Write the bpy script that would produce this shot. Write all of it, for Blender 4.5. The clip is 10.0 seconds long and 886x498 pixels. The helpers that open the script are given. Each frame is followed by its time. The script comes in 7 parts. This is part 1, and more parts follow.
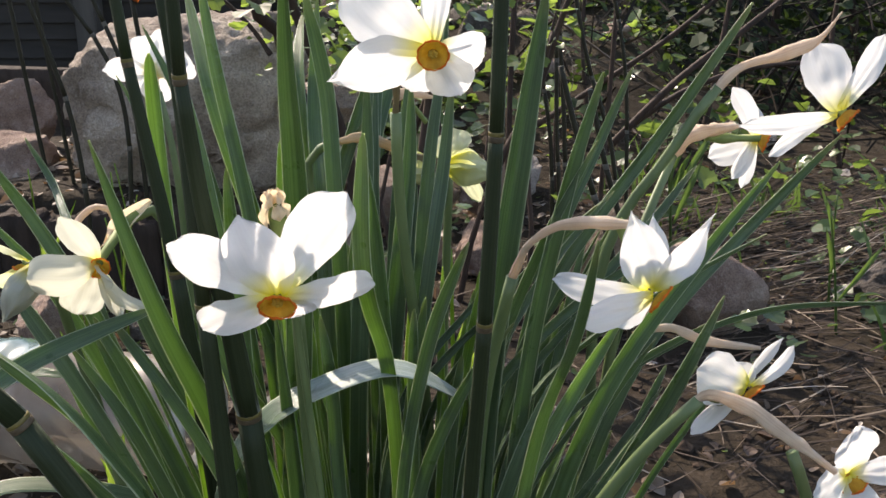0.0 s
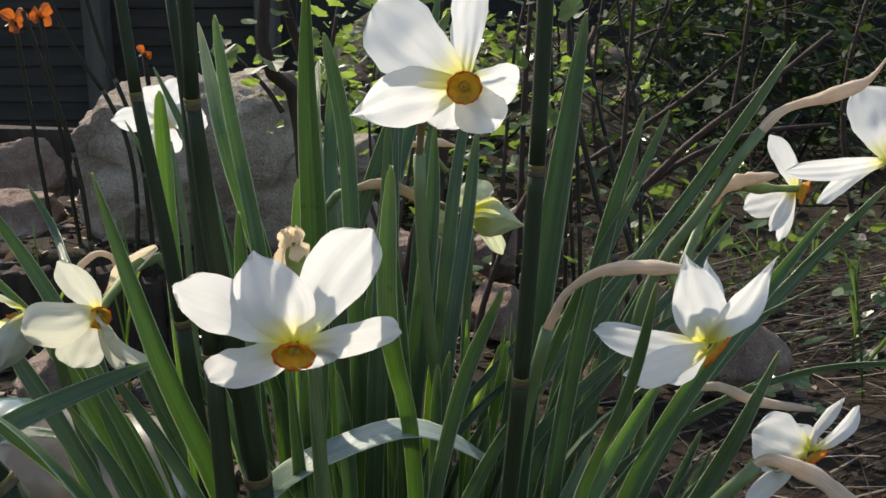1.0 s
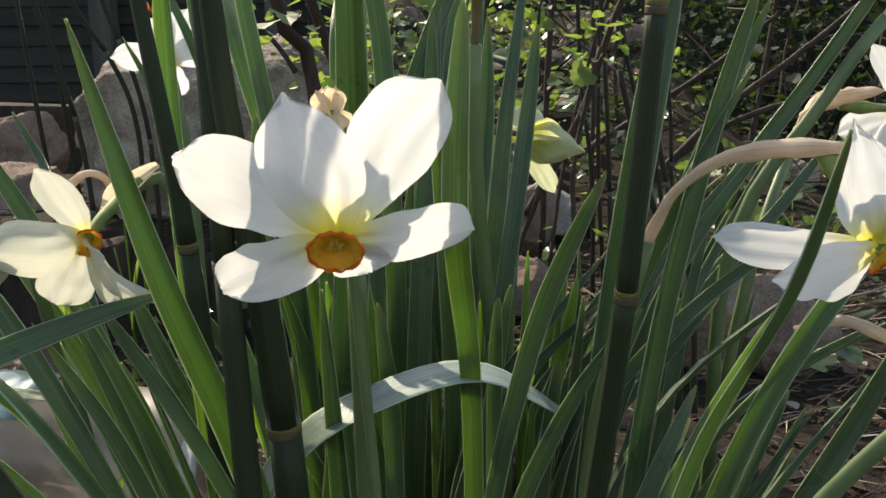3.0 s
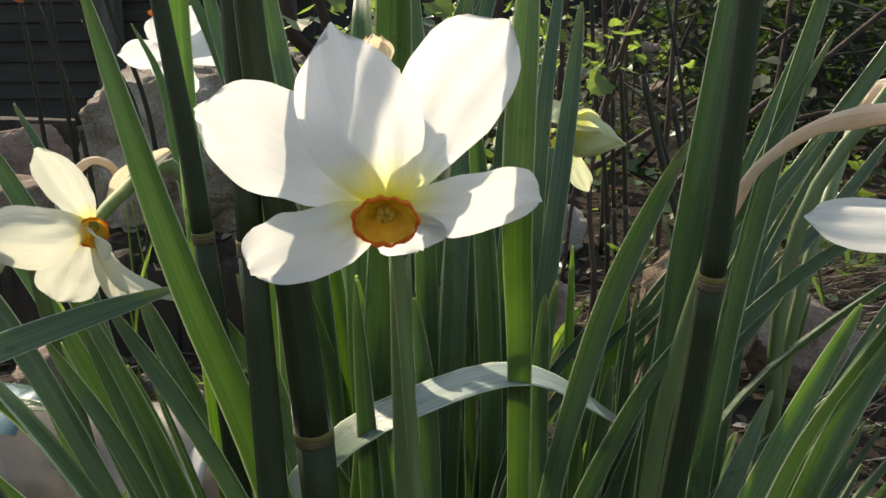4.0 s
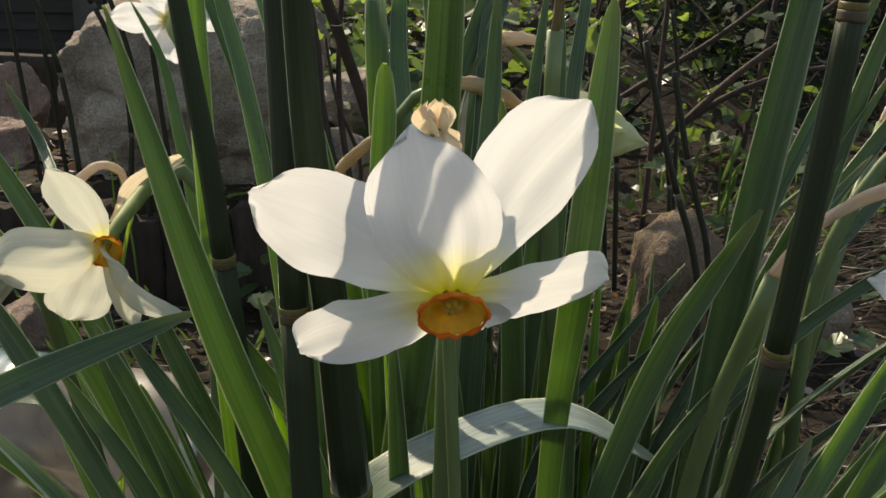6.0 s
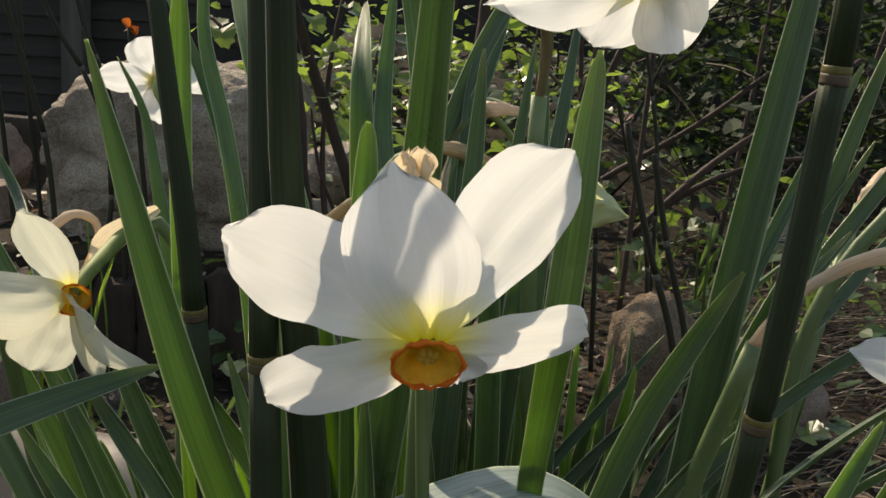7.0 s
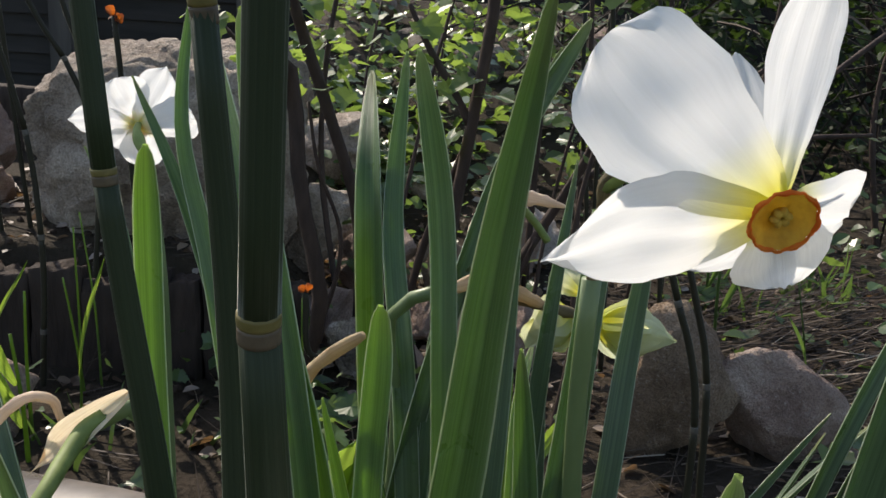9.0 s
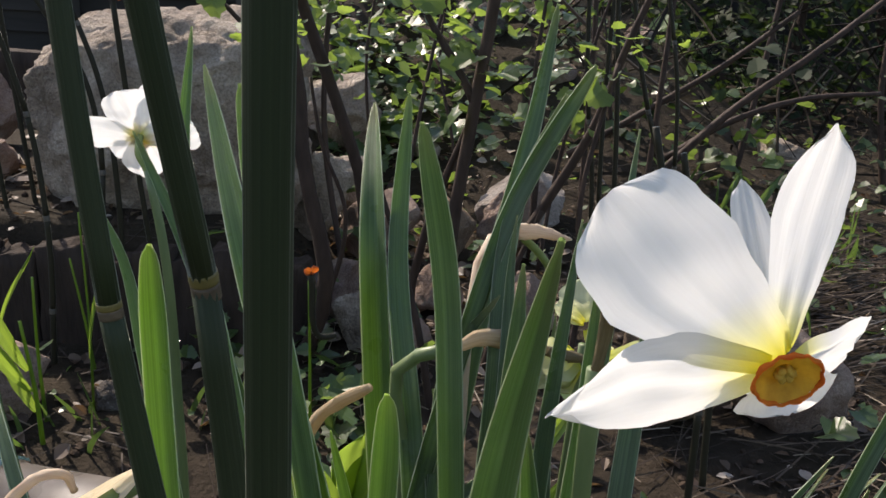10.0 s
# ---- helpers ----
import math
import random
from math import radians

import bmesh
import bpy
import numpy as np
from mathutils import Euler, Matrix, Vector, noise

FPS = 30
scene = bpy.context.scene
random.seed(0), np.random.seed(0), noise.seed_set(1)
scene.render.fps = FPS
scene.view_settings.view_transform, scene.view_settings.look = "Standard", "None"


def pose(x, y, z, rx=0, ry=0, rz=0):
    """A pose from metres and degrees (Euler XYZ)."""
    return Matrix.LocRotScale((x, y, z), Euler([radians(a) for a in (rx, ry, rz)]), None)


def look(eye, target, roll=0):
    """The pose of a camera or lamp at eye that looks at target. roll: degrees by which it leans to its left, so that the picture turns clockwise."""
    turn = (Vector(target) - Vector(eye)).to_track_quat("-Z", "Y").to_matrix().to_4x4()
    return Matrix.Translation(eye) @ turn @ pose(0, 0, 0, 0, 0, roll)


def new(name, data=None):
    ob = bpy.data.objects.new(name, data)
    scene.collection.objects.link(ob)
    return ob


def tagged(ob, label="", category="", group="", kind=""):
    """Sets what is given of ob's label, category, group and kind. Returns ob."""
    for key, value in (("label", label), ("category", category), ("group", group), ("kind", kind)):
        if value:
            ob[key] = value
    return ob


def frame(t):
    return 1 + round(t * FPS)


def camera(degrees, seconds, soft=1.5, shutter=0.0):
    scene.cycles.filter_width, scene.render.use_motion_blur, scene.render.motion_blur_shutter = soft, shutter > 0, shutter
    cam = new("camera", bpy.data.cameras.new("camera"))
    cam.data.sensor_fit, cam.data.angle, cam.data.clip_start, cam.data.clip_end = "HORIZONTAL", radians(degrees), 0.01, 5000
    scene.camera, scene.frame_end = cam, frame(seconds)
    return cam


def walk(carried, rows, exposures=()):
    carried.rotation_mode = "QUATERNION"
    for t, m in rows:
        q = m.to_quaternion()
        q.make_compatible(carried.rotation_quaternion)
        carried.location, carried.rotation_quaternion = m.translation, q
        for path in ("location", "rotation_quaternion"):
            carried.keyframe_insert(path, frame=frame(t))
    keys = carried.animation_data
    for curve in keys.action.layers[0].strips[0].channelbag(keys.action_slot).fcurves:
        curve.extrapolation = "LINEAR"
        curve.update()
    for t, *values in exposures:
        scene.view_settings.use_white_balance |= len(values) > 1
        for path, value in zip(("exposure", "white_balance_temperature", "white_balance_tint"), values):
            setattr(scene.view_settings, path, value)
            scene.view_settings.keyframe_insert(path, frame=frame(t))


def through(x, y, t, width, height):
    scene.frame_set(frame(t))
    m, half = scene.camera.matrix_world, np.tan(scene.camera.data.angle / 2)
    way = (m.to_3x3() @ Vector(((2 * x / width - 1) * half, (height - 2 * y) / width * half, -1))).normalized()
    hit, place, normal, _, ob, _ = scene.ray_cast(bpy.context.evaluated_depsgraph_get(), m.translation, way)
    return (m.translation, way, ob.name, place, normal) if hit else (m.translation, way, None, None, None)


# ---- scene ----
# ---- camera ----
cam = camera(52.0, 10.0, 1.55)
PATH = [
    (0, (0.026, -0.004, 0.424), (-0.082, 1.909, -0.149), -0.5),
    (0.5, (0.019, 0.009, 0.416), (-0.105, 1.943, -0.081), -0.2),
    (1, (0.016, 0.02, 0.41), (-0.105, 1.969, -0.022), -0.2),
    (1.5, (0.01, 0.041, 0.394), (-0.107, 1.982, -0.074), 0.1),
    (2, (0.005, 0.056, 0.381), (-0.126, 1.995, -0.092), -0.3),
    (2.5, (0.0, 0.066, 0.373), (-0.134, 2.007, -0.09), -0.4),
    (2.7, (-0.002, 0.07, 0.372), (-0.14, 2.012, -0.087), -0.5),
    (4, (-0.019, 0.102, 0.353), (-0.165, 2.056, -0.048), -0.4),
    (4.5, (-0.028, 0.109, 0.354), (-0.171, 2.063, -0.046), -0.1),
    (5, (-0.037, 0.114, 0.361), (-0.164, 2.064, -0.065), 0.4),
    (5.5, (-0.037, 0.121, 0.372), (-0.132, 2.048, -0.156), 0.7),
    (5.7, (-0.036, 0.12, 0.379), (-0.129, 2.04, -0.175), 0.6),
    (6.8, (-0.037, 0.113, 0.368), (-0.097, 2.07, -0.039), 3.2),
    (7, (-0.036, 0.12, 0.371), (-0.086, 2.084, -0.001), 3.3),
    (7.5, (-0.038, 0.137, 0.381), (-0.089, 2.09, -0.05), 2.8),
    (8, (-0.038, 0.149, 0.389), (-0.09, 2.102, -0.038), 3.2),
    (8.5, (-0.043, 0.163, 0.41), (-0.102, 2.119, -0.006), 3.3),
    (9, (-0.049, 0.183, 0.427), (-0.088, 2.118, -0.075), 3.4),
    (9.5, (-0.052, 0.189, 0.445), (-0.096, 2.098, -0.147), 3.1),
    (10, (-0.051, 0.193, 0.462), (-0.094, 2.092, -0.163), 2.7),
]
walk(cam, [(t, look(eye, target, roll)) for t, eye, target, roll in PATH], [
    (0, 1.11, 7510, 17), (0.5, 0.93, 7460, 14.5), (1, 0.63, 7360, 10.5), (2.5, 0.77, 7610, 11), (4, 0.90, 8190, 8.6), (5.0, 0.59, 8230, 8.8), (5.7, 0.51, 8360, 9.3),
    (7, 0.48, 8410, 9.8), (8, 0.50, 8060, 9.8), (8.5, 0.52, 7430, 11.8), (9.5, 0.68, 7080, 13.4), (10, 0.70, 7260, 16)])


# ---- world and sun ----
SUN_TO = Vector((-0.52, 0.635, 0.76)).normalized()
world = bpy.data.worlds.new("sky")
world.use_nodes = True
scene.world = world
sky = world.node_tree.nodes.new("ShaderNodeTexSky")
sky.sky_type, sky.sun_disc = "NISHITA", False
sky.sun_elevation = math.asin(SUN_TO.z)
sky.sun_rotation = math.atan2(SUN_TO.x, SUN_TO.y)
world.node_tree.links.new(sky.outputs[0], world.node_tree.nodes["Background"].inputs[0])
world.node_tree.nodes["Background"].inputs[1].default_value = 0.17
sun_data = bpy.data.lights.new("sun", "SUN")
sun_data.energy, sun_data.angle, sun_data.color = 4.0, radians(0.6), (1.0, 0.95, 0.87)
sun = new("sun", sun_data)
sun.matrix_world = look(SUN_TO * 20, (0, 0, 0))



# ---- materials ----
class Mat:
    """A small builder for node materials."""

    def __init__(self, name):
        self.m = bpy.data.materials.new(name)
        self.m.use_nodes = True
        self.t = self.m.node_tree
        self.b = self.t.nodes["Principled BSDF"]
        self.out = self.t.nodes["Material Output"]

    def node(self, kind, **props):
        n = self.t.nodes.new(kind)
        for k, v in props.items():
            if k == "operation":
                n.operation = v
            elif k == "blend":
                n.blend_type = v
            elif k == "bands":
                n.bands_direction = v
        return n

    def link(self, a, b):
        self.t.links.new(a, b)

    def put(self, socket, value):
        if hasattr(value, "is_linked"):
            self.link(value, socket)
        else:
            socket.default_value = value

    def noise(self, vec, scale, detail=4.0, rough=0.55):
        n = self.node("ShaderNodeTexNoise")
        if vec is not None:
            self.link(vec, n.inputs["Vector"])
        n.inputs["Scale"].default_value = scale
        n.inputs["Detail"].default_value = detail
        n.inputs["Roughness"].default_value = rough
        return n.outputs["Fac"]

    def ramp(self, fac, stops):
        n = self.node("ShaderNodeValToRGB")
        e = n.color_ramp.elements
        while len(e) < len(stops):
            e.new(0.5)
        for el, (p, c) in zip(e, stops):
            el.position = p
            el.color = (*c, 1) if not isinstance(c, (int, float)) else (c, c, c, 1)
        self.link(fac, n.inputs[0])
        return n.outputs[0]

    def math(self, op, a, b=0.0, clamp=False):
        n = self.node("ShaderNodeMath", operation=op)
        n.use_clamp = clamp
        self.put(n.inputs[0], a)
        self.put(n.inputs[1], b)
        return n.outputs[0]

    def mix(self, fac, a, b, blend="MIX"):
        n = self.node("ShaderNodeMixRGB", blend=blend)
        self.put(n.inputs[0], fac)
        self.put(n.inputs[1], a if not isinstance(a, tuple) else (*a, 1))
        self.put(n.inputs[2], b if not isinstance(b, tuple) else (*b, 1))
        return n.outputs[0]

    def obj(self):
        return self.node("ShaderNodeTexCoord").outputs["Object"]

    def uv(self):
        return self.node("ShaderNodeTexCoord").outputs["UV"]

    def scaled(self, vec, s):
        n = self.node("ShaderNodeMapping")
        self.link(vec, n.inputs["Vector"])
        n.inputs["Scale"].default_value = s
        return n.outputs[0]

    def split(self, vec):
        n = self.node("ShaderNodeSeparateXYZ")
        self.link(vec, n.inputs[0])
        return n.outputs

    def rand(self):
        return self.node("ShaderNodeObjectInfo").outputs["Random"]

    def island(self):
        return self.node("ShaderNodeNewGeometry").outputs["Random Per Island"]

    def bump(self, height, strength, distance):
        n = self.node("ShaderNodeBump")
        self.link(height, n.inputs["Height"])
        n.inputs["Strength"].default_value = strength
        n.inputs["Distance"].default_value = distance
        self.link(n.outputs[0], self.b.inputs["Normal"])
        return n.outputs[0]

    def finish(self, color, rough=0.6, spec=0.4, metal=0.0):
        self.put(self.b.inputs["Base Color"], color if not isinstance(color, tuple) else (*color, 1))
        self.put(self.b.inputs["Roughness"], rough)
        self.b.inputs["Specular IOR Level"].default_value = spec
        self.b.inputs["Metallic"].default_value = metal
        return self.m

    def thin(self, color, through_color, share, rough=0.5, spec=0.3, normal=None):
        """A thin sheet: part of the light is scattered through it."""
        self.finish(color, rough, spec)
        tr = self.node("ShaderNodeBsdfTranslucent")
        self.put(tr.inputs["Color"], through_color if not isinstance(through_color, tuple) else (*through_color, 1))
        if normal is not None:
            self.link(normal, tr.inputs["Normal"])
        mx = self.node("ShaderNodeMixShader")
        self.put(mx.inputs[0], share)
        self.link(self.b.outputs[0], mx.inputs[1])
        self.link(tr.outputs[0], mx.inputs[2])
        self.link(mx.outputs[0], self.out.inputs["Surface"])
        return self.m


def leaf_material():
    """Blue-green strap leaf with fine lengthwise ribs; the object's colour tells how fresh green and how sunlit it is
    painted.
    """
    k = Mat("narcissus_leaf")
    u, v, _ = k.split(k.uv())
    f = k.split(k.node("ShaderNodeObjectInfo").outputs["Color"])[0]
    shift = k.math("MULTIPLY", k.rand(), 40.0)
    comb = k.node("ShaderNodeCombineXYZ")
    k.link(k.math("ADD", k.math("MULTIPLY", u, 30.0), shift), comb.inputs[0])
    k.link(k.math("MULTIPLY", v, 1.6), comb.inputs[1])
    fine = k.noise(comb.outputs[0], 1.0, 3)
    comb2 = k.node("ShaderNodeCombineXYZ")
    k.link(k.math("ADD", k.math("MULTIPLY", u, 7.0), shift), comb2.inputs[0])
    k.link(k.math("MULTIPLY", v, 2.2), comb2.inputs[1])
    broad = k.noise(comb2.outputs[0], 1.0, 2)
    lines = k.math("ADD", k.math("MULTIPLY", fine, 0.55), k.math("MULTIPLY", broad, 0.45))
    lines = k.ramp(lines, [(0.34, 0.0), (0.66, 1.0)])
    blotch = k.noise(k.obj(), 48, 5)
    old = k.mix(lines, (0.032, 0.060, 0.032), (0.112, 0.178, 0.098))
    young = k.mix(lines, (0.060, 0.122, 0.032), (0.230, 0.350, 0.125))
    col = k.mix(f, old, young)
    # pale sky sheen painted onto the bent-over end of a leaf
    sheen_mask = k.math("MULTIPLY", k.split(k.node("ShaderNodeObjectInfo").outputs["Color"])[1], k.ramp(v, [(0.74, 0.12), (0.81, 1.0)]))
    col = k.mix(sheen_mask, col, k.mix(lines, (0.36, 0.45, 0.42), (0.56, 0.64, 0.61)))
    col = k.mix(k.math("MULTIPLY", k.ramp(blotch, [(0.45, 0.0), (0.75, 1.0)]), 0.40), col, (0.145, 0.215, 0.125))
    edge = k.math("ABSOLUTE", k.math("SUBTRACT", u, 0.5))
    keel = k.ramp(edge, [(0.0, 1.0), (0.07, 0.0)])
    col = k.mix(k.math("MULTIPLY", keel, 0.30), col, (0.16, 0.24, 0.13))
    cloud = k.noise(k.scaled(k.obj(), (1, 1, 0.35)), 34, 4, 0.6)
    col = k.mix(k.math("MULTIPLY", k.ramp(cloud, [(0.40, 0.0), (0.70, 1.0)]), 0.30), col, (0.13, 0.19, 0.11))
    # pale line painted along both edges, standing for sun caught on the margin
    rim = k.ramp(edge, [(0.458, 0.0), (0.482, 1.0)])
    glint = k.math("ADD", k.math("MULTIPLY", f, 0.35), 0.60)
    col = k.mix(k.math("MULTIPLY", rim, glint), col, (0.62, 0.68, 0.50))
    tip = k.math("MULTIPLY", k.ramp(v, [(0.965, 0.0), (1.0, 1.0)]), 0.7)
    col = k.mix(tip, col, (0.36, 0.34, 0.14))
    thru = k.mix(f, (0.160, 0.262, 0.110), (0.55, 0.80, 0.16))
    thru = k.mix(0.70, thru, k.mix(lines, (0.38, 0.44, 0.30), (1.0, 1.0, 0.92)), "MULTIPLY")
    thru = k.mix(0.55, thru, k.ramp(cloud, [(0.30, 0.55), (0.70, 1.25)]), "MULTIPLY")
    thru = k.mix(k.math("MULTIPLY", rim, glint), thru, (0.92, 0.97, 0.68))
    k.bump(k.math("ADD", k.math("MULTIPLY", fine, 0.8), k.math("MULTIPLY", blotch, 0.5)), 0.55, 0.0009)
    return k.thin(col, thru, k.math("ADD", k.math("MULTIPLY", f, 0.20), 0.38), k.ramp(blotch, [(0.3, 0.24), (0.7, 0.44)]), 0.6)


def petal_material(name, body, shade, throat, reach, glass=((0.665, 0.67, 0.665), (0.80, 0.805, 0.795))):
    k = Mat(name)
    u, v, _ = k.split(k.uv())
    veins = k.noise(k.scaled(k.uv(), (22, 1.2, 1)), 1.0, 3)
    soft = k.noise(k.obj(), 60, 3)
    col = k.mix(veins, shade, body)
    glow = k.math("SUBTRACT", 1.0, k.math("DIVIDE", k.math("ADD", v, k.math("MULTIPLY", soft, 0.10)), reach), True)
    glow = k.math("MULTIPLY", k.math("POWER", glow, 1.25), 1.2, True)
    col = k.mix(glow, col, throat)
    thru = k.mix(glow, k.mix(veins, *glass), (0.80, 0.74, 0.05))
    k.bump(k.math("ADD", veins, soft), 0.42, 0.0008)
    return k.thin(col, thru, 0.50, 0.55, 0.25)


def plain(name, a, b, scale, rough=0.7, spec=0.3, bump=0.4, dist=0.001, stretch=(1, 1, 1), detail=5.0, by_object=0.0):
    k = Mat(name)
    vec = k.scaled(k.obj(), stretch)
    n = k.noise(vec, scale, detail)
    m = k.noise(vec, scale * 0.17, 2)
    fac = k.math("ADD", k.math("MULTIPLY", n, 0.65), k.math("MULTIPLY", m, 0.45))
    if by_object:
        fac = k.math("ADD", fac, k.math("MULTIPLY", k.math("SUBTRACT", k.rand(), 0.5), by_object))
    col = k.ramp(fac, [(0.32, a), (0.72, b)])
    k.bump(n, bump, dist)
    return k.finish(col, rough, spec)


def stone_material(name, a, b, c, seed_scale=9.0):
    k = Mat(name)
    o = k.obj()
    big, mid, fine = k.noise(o, seed_scale, 4), k.noise(o, seed_scale * 4.5, 7, 0.68), k.noise(o, seed_scale * 34, 5, 0.6)
    layer = k.noise(k.scaled(o, (1.2, 1, 0.8)), seed_scale * 2.2, 6, 0.7)
    mixv = k.math("ADD", k.math("ADD", k.math("MULTIPLY", big, 0.55), k.math("MULTIPLY", mid, 0.25)), k.math("MULTIPLY", layer, 0.20))
    col = k.ramp(mixv, [(0.34, a), (0.50, b), (0.64, c)])
    pits = k.ramp(fine, [(0.38, 0.25), (0.56, 1.0)])
    speck = k.ramp(k.noise(o, seed_scale * 16, 4, 0.7), [(0.58, 0.0), (0.70, 1.0)])
    col = k.mix(k.math("MULTIPLY", speck, 0.5), col, (0.60, 0.53, 0.46))
    col = k.mix(0.45, col, pits, "MULTIPLY")
    k.bump(k.math("ADD", k.math("ADD", mid, k.math("MULTIPLY", layer, 0.6)), k.math("MULTIPLY", fine, 0.35)), 1.0, 0.022)
    return k.finish(col, 0.85, 0.25)


def foliage_material(name, a, b, thru, share=0.45, rough=0.42):
    k = Mat(name)
    n = k.noise(k.obj(), 90, 3)
    r = k.island()
    col = k.mix(r, a, b)
    col = k.mix(k.math("MULTIPLY", n, 0.4), col, (0.015, 0.03, 0.01), "MIX")
    return k.thin(col, thru, share, rough, 0.5)


M_LEAF = leaf_material()
M_WHITE = petal_material("white_petal", (0.768, 0.775, 0.772), (0.70, 0.71, 0.708), (0.65, 0.62, 0.04), 0.36, ((0.66, 0.663, 0.65), (0.778, 0.78, 0.768)))
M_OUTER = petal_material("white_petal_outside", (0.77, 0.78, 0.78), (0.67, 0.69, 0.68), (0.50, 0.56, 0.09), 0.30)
M_CREAM = petal_material("cream_petal", (0.62, 0.62, 0.545), (0.54, 0.545, 0.45), (0.55, 0.50, 0.12), 0.34, ((0.49, 0.49, 0.39), (0.62, 0.625, 0.54)))
M_BUDP = petal_material("bud_petal", (0.78, 0.78, 0.54), (0.66, 0.68, 0.40), (0.36, 0.42, 0.07), 0.62, ((0.58, 0.62, 0.34), (0.74, 0.75, 0.52)))


def corona_material(name, a, b, through):
    """The thin wax-like cup, which glows when the sun is behind it."""
    k = Mat(name)
    n = k.noise(k.obj(), 430, 4)
    m = k.noise(k.obj(), 90, 2)
    k.bump(n, 0.5, 0.0006)
    return k.thin(k.ramp(k.math("ADD", k.math("MULTIPLY", n, 0.6), k.math("MULTIPLY", m, 0.45)), [(0.34, a), (0.70, b)]), through, 0.38, 0.6, 0.15)


M_CUP = corona_material("corona_yellow", (0.30, 0.12, 0.018), (0.66, 0.40, 0.06), (0.72, 0.38, 0.03))
M_RIM = corona_material("corona_rim", (0.56, 0.095, 0.014), (0.80, 0.27, 0.04), (0.90, 0.24, 0.02))
M_ANTHER = plain("anther", (0.34, 0.19, 0.025), (0.56, 0.36, 0.06), 700, 0.7, 0.2, 0.6, 0.0004)
M_STEM = plain("flower_stem", (0.066, 0.104, 0.040), (0.140, 0.185, 0.075), 160, 0.45, 0.45, 0.3, 0.0006, (1, 1, 0.08))
M_TUBE = plain("floral_tube", (0.11, 0.15, 0.04), (0.21, 0.26, 0.08), 200, 0.62, 0.3, 0.2, 0.0004)


def spathe_material(name, dark, mid, pale, through):
    k = Mat(name)
    lines = k.noise(k.scaled(k.uv(), (26, 1.5, 1)), 1.0, 4)
    n = k.noise(k.obj(), 130, 4)
    col = k.ramp(k.math("ADD", k.math("MULTIPLY", lines, 0.6), k.math("MULTIPLY", n, 0.4)),
                 [(0.30, dark), (0.50, mid), (0.70, pale)])
    k.bump(lines, 0.7, 0.0012)
    return k.thin(col, through, 0.36, 0.60, 0.30)


M_SPATHE = spathe_material("papery_spathe", (0.46, 0.32, 0.22), (0.72, 0.58, 0.44), (0.86, 0.77, 0.64), (0.78, 0.62, 0.46))
M_OLIVE = spathe_material("olive_sheath", (0.10, 0.085, 0.045), (0.19, 0.155, 0.085), (0.30, 0.245, 0.15), (0.20, 0.16, 0.08))
M_OCHRE = spathe_material("ochre_neck", (0.34, 0.25, 0.15), (0.54, 0.42, 0.27), (0.70, 0.58, 0.42), (0.58, 0.45, 0.27))
M_WITHER = spathe_material("withered_petal", (0.56, 0.36, 0.19), (0.82, 0.66, 0.46), (0.93, 0.87, 0.74), (0.97, 0.80, 0.55))


def horsetail_material(name, a, b):
    k = Mat(name)
    lines = k.noise(k.scaled(k.uv(), (40, 0.4, 1)), 1.0, 2)
    n = k.noise(k.obj(), 120, 4)
    col = k.mix(lines, a, b)
    col = k.mix(k.math("MULTIPLY", n, 0.35), col, (0.022, 0.030, 0.012))
    k.bump(lines, 0.35, 0.0004)
    k.b.inputs["Sheen Weight"].default_value = 0.40
    k.b.inputs["Sheen Roughness"].default_value = 0.16
    k.b.inputs["Sheen Tint"].default_value = (0.92, 0.95, 0.80, 1)
    return k.finish(col, 0.58, 0.22)


M_HORSE = horsetail_material("horsetail_stem", (0.012, 0.019, 0.008), (0.030, 0.042, 0.018))
M_HORSE_DARK = horsetail_material("dry_reed_stem", (0.011, 0.009, 0.006), (0.030, 0.024, 0.015))
M_NODE_YELLOW = plain("node_yellow", (0.074, 0.060, 0.018), (0.155, 0.122, 0.036), 400, 0.5, 0.3, 0.3, 0.0004)
M_NODE_BROWN = plain("node_brown", (0.045, 0.032, 0.018), (0.10, 0.074, 0.045), 400, 0.6, 0.3, 0.4, 0.0004)
M_NODE_PALE = plain("node_pale", (0.055, 0.050, 0.040), (0.11, 0.10, 0.082), 400, 0.6, 0.3, 0.3, 0.0004)
M_BARK = plain("brown_bark", (0.014, 0.008, 0.0055), (0.052, 0.031, 0.022), 130, 0.75, 0.3, 0.8, 0.003, (1, 1, 0.25))
M_BOULDER = stone_material("pale_boulder", (0.195, 0.147, 0.110), (0.43, 0.350, 0.280), (0.69, 0.60, 0.495))
M_REDSTONE = stone_material("reddish_stone", (0.20, 0.125, 0.095), (0.42, 0.30, 0.24), (0.62, 0.50, 0.42), 14)
M_BROWNSTONE = stone_material("brown_stone", (0.14, 0.092, 0.060), (0.29, 0.205, 0.138), (0.45, 0.34, 0.24), 12)
M_GREYSTONE = stone_material("grey_brown_stone", (0.07, 0.058, 0.050), (0.15, 0.125, 0.105), (0.27, 0.24, 0.21), 14)
M_SMOOTH = stone_material("smooth_stone", (0.26, 0.22, 0.19), (0.38, 0.33, 0.29), (0.48, 0.44, 0.40), 6)
M_TIMBER = plain("rotten_timber", (0.008, 0.006, 0.005), (0.050, 0.036, 0.028), 60, 0.9, 0.2, 1.0, 0.008, (1, 1, 0.2))
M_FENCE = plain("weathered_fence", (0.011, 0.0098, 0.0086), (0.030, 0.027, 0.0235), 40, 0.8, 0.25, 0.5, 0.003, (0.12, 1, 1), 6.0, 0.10)
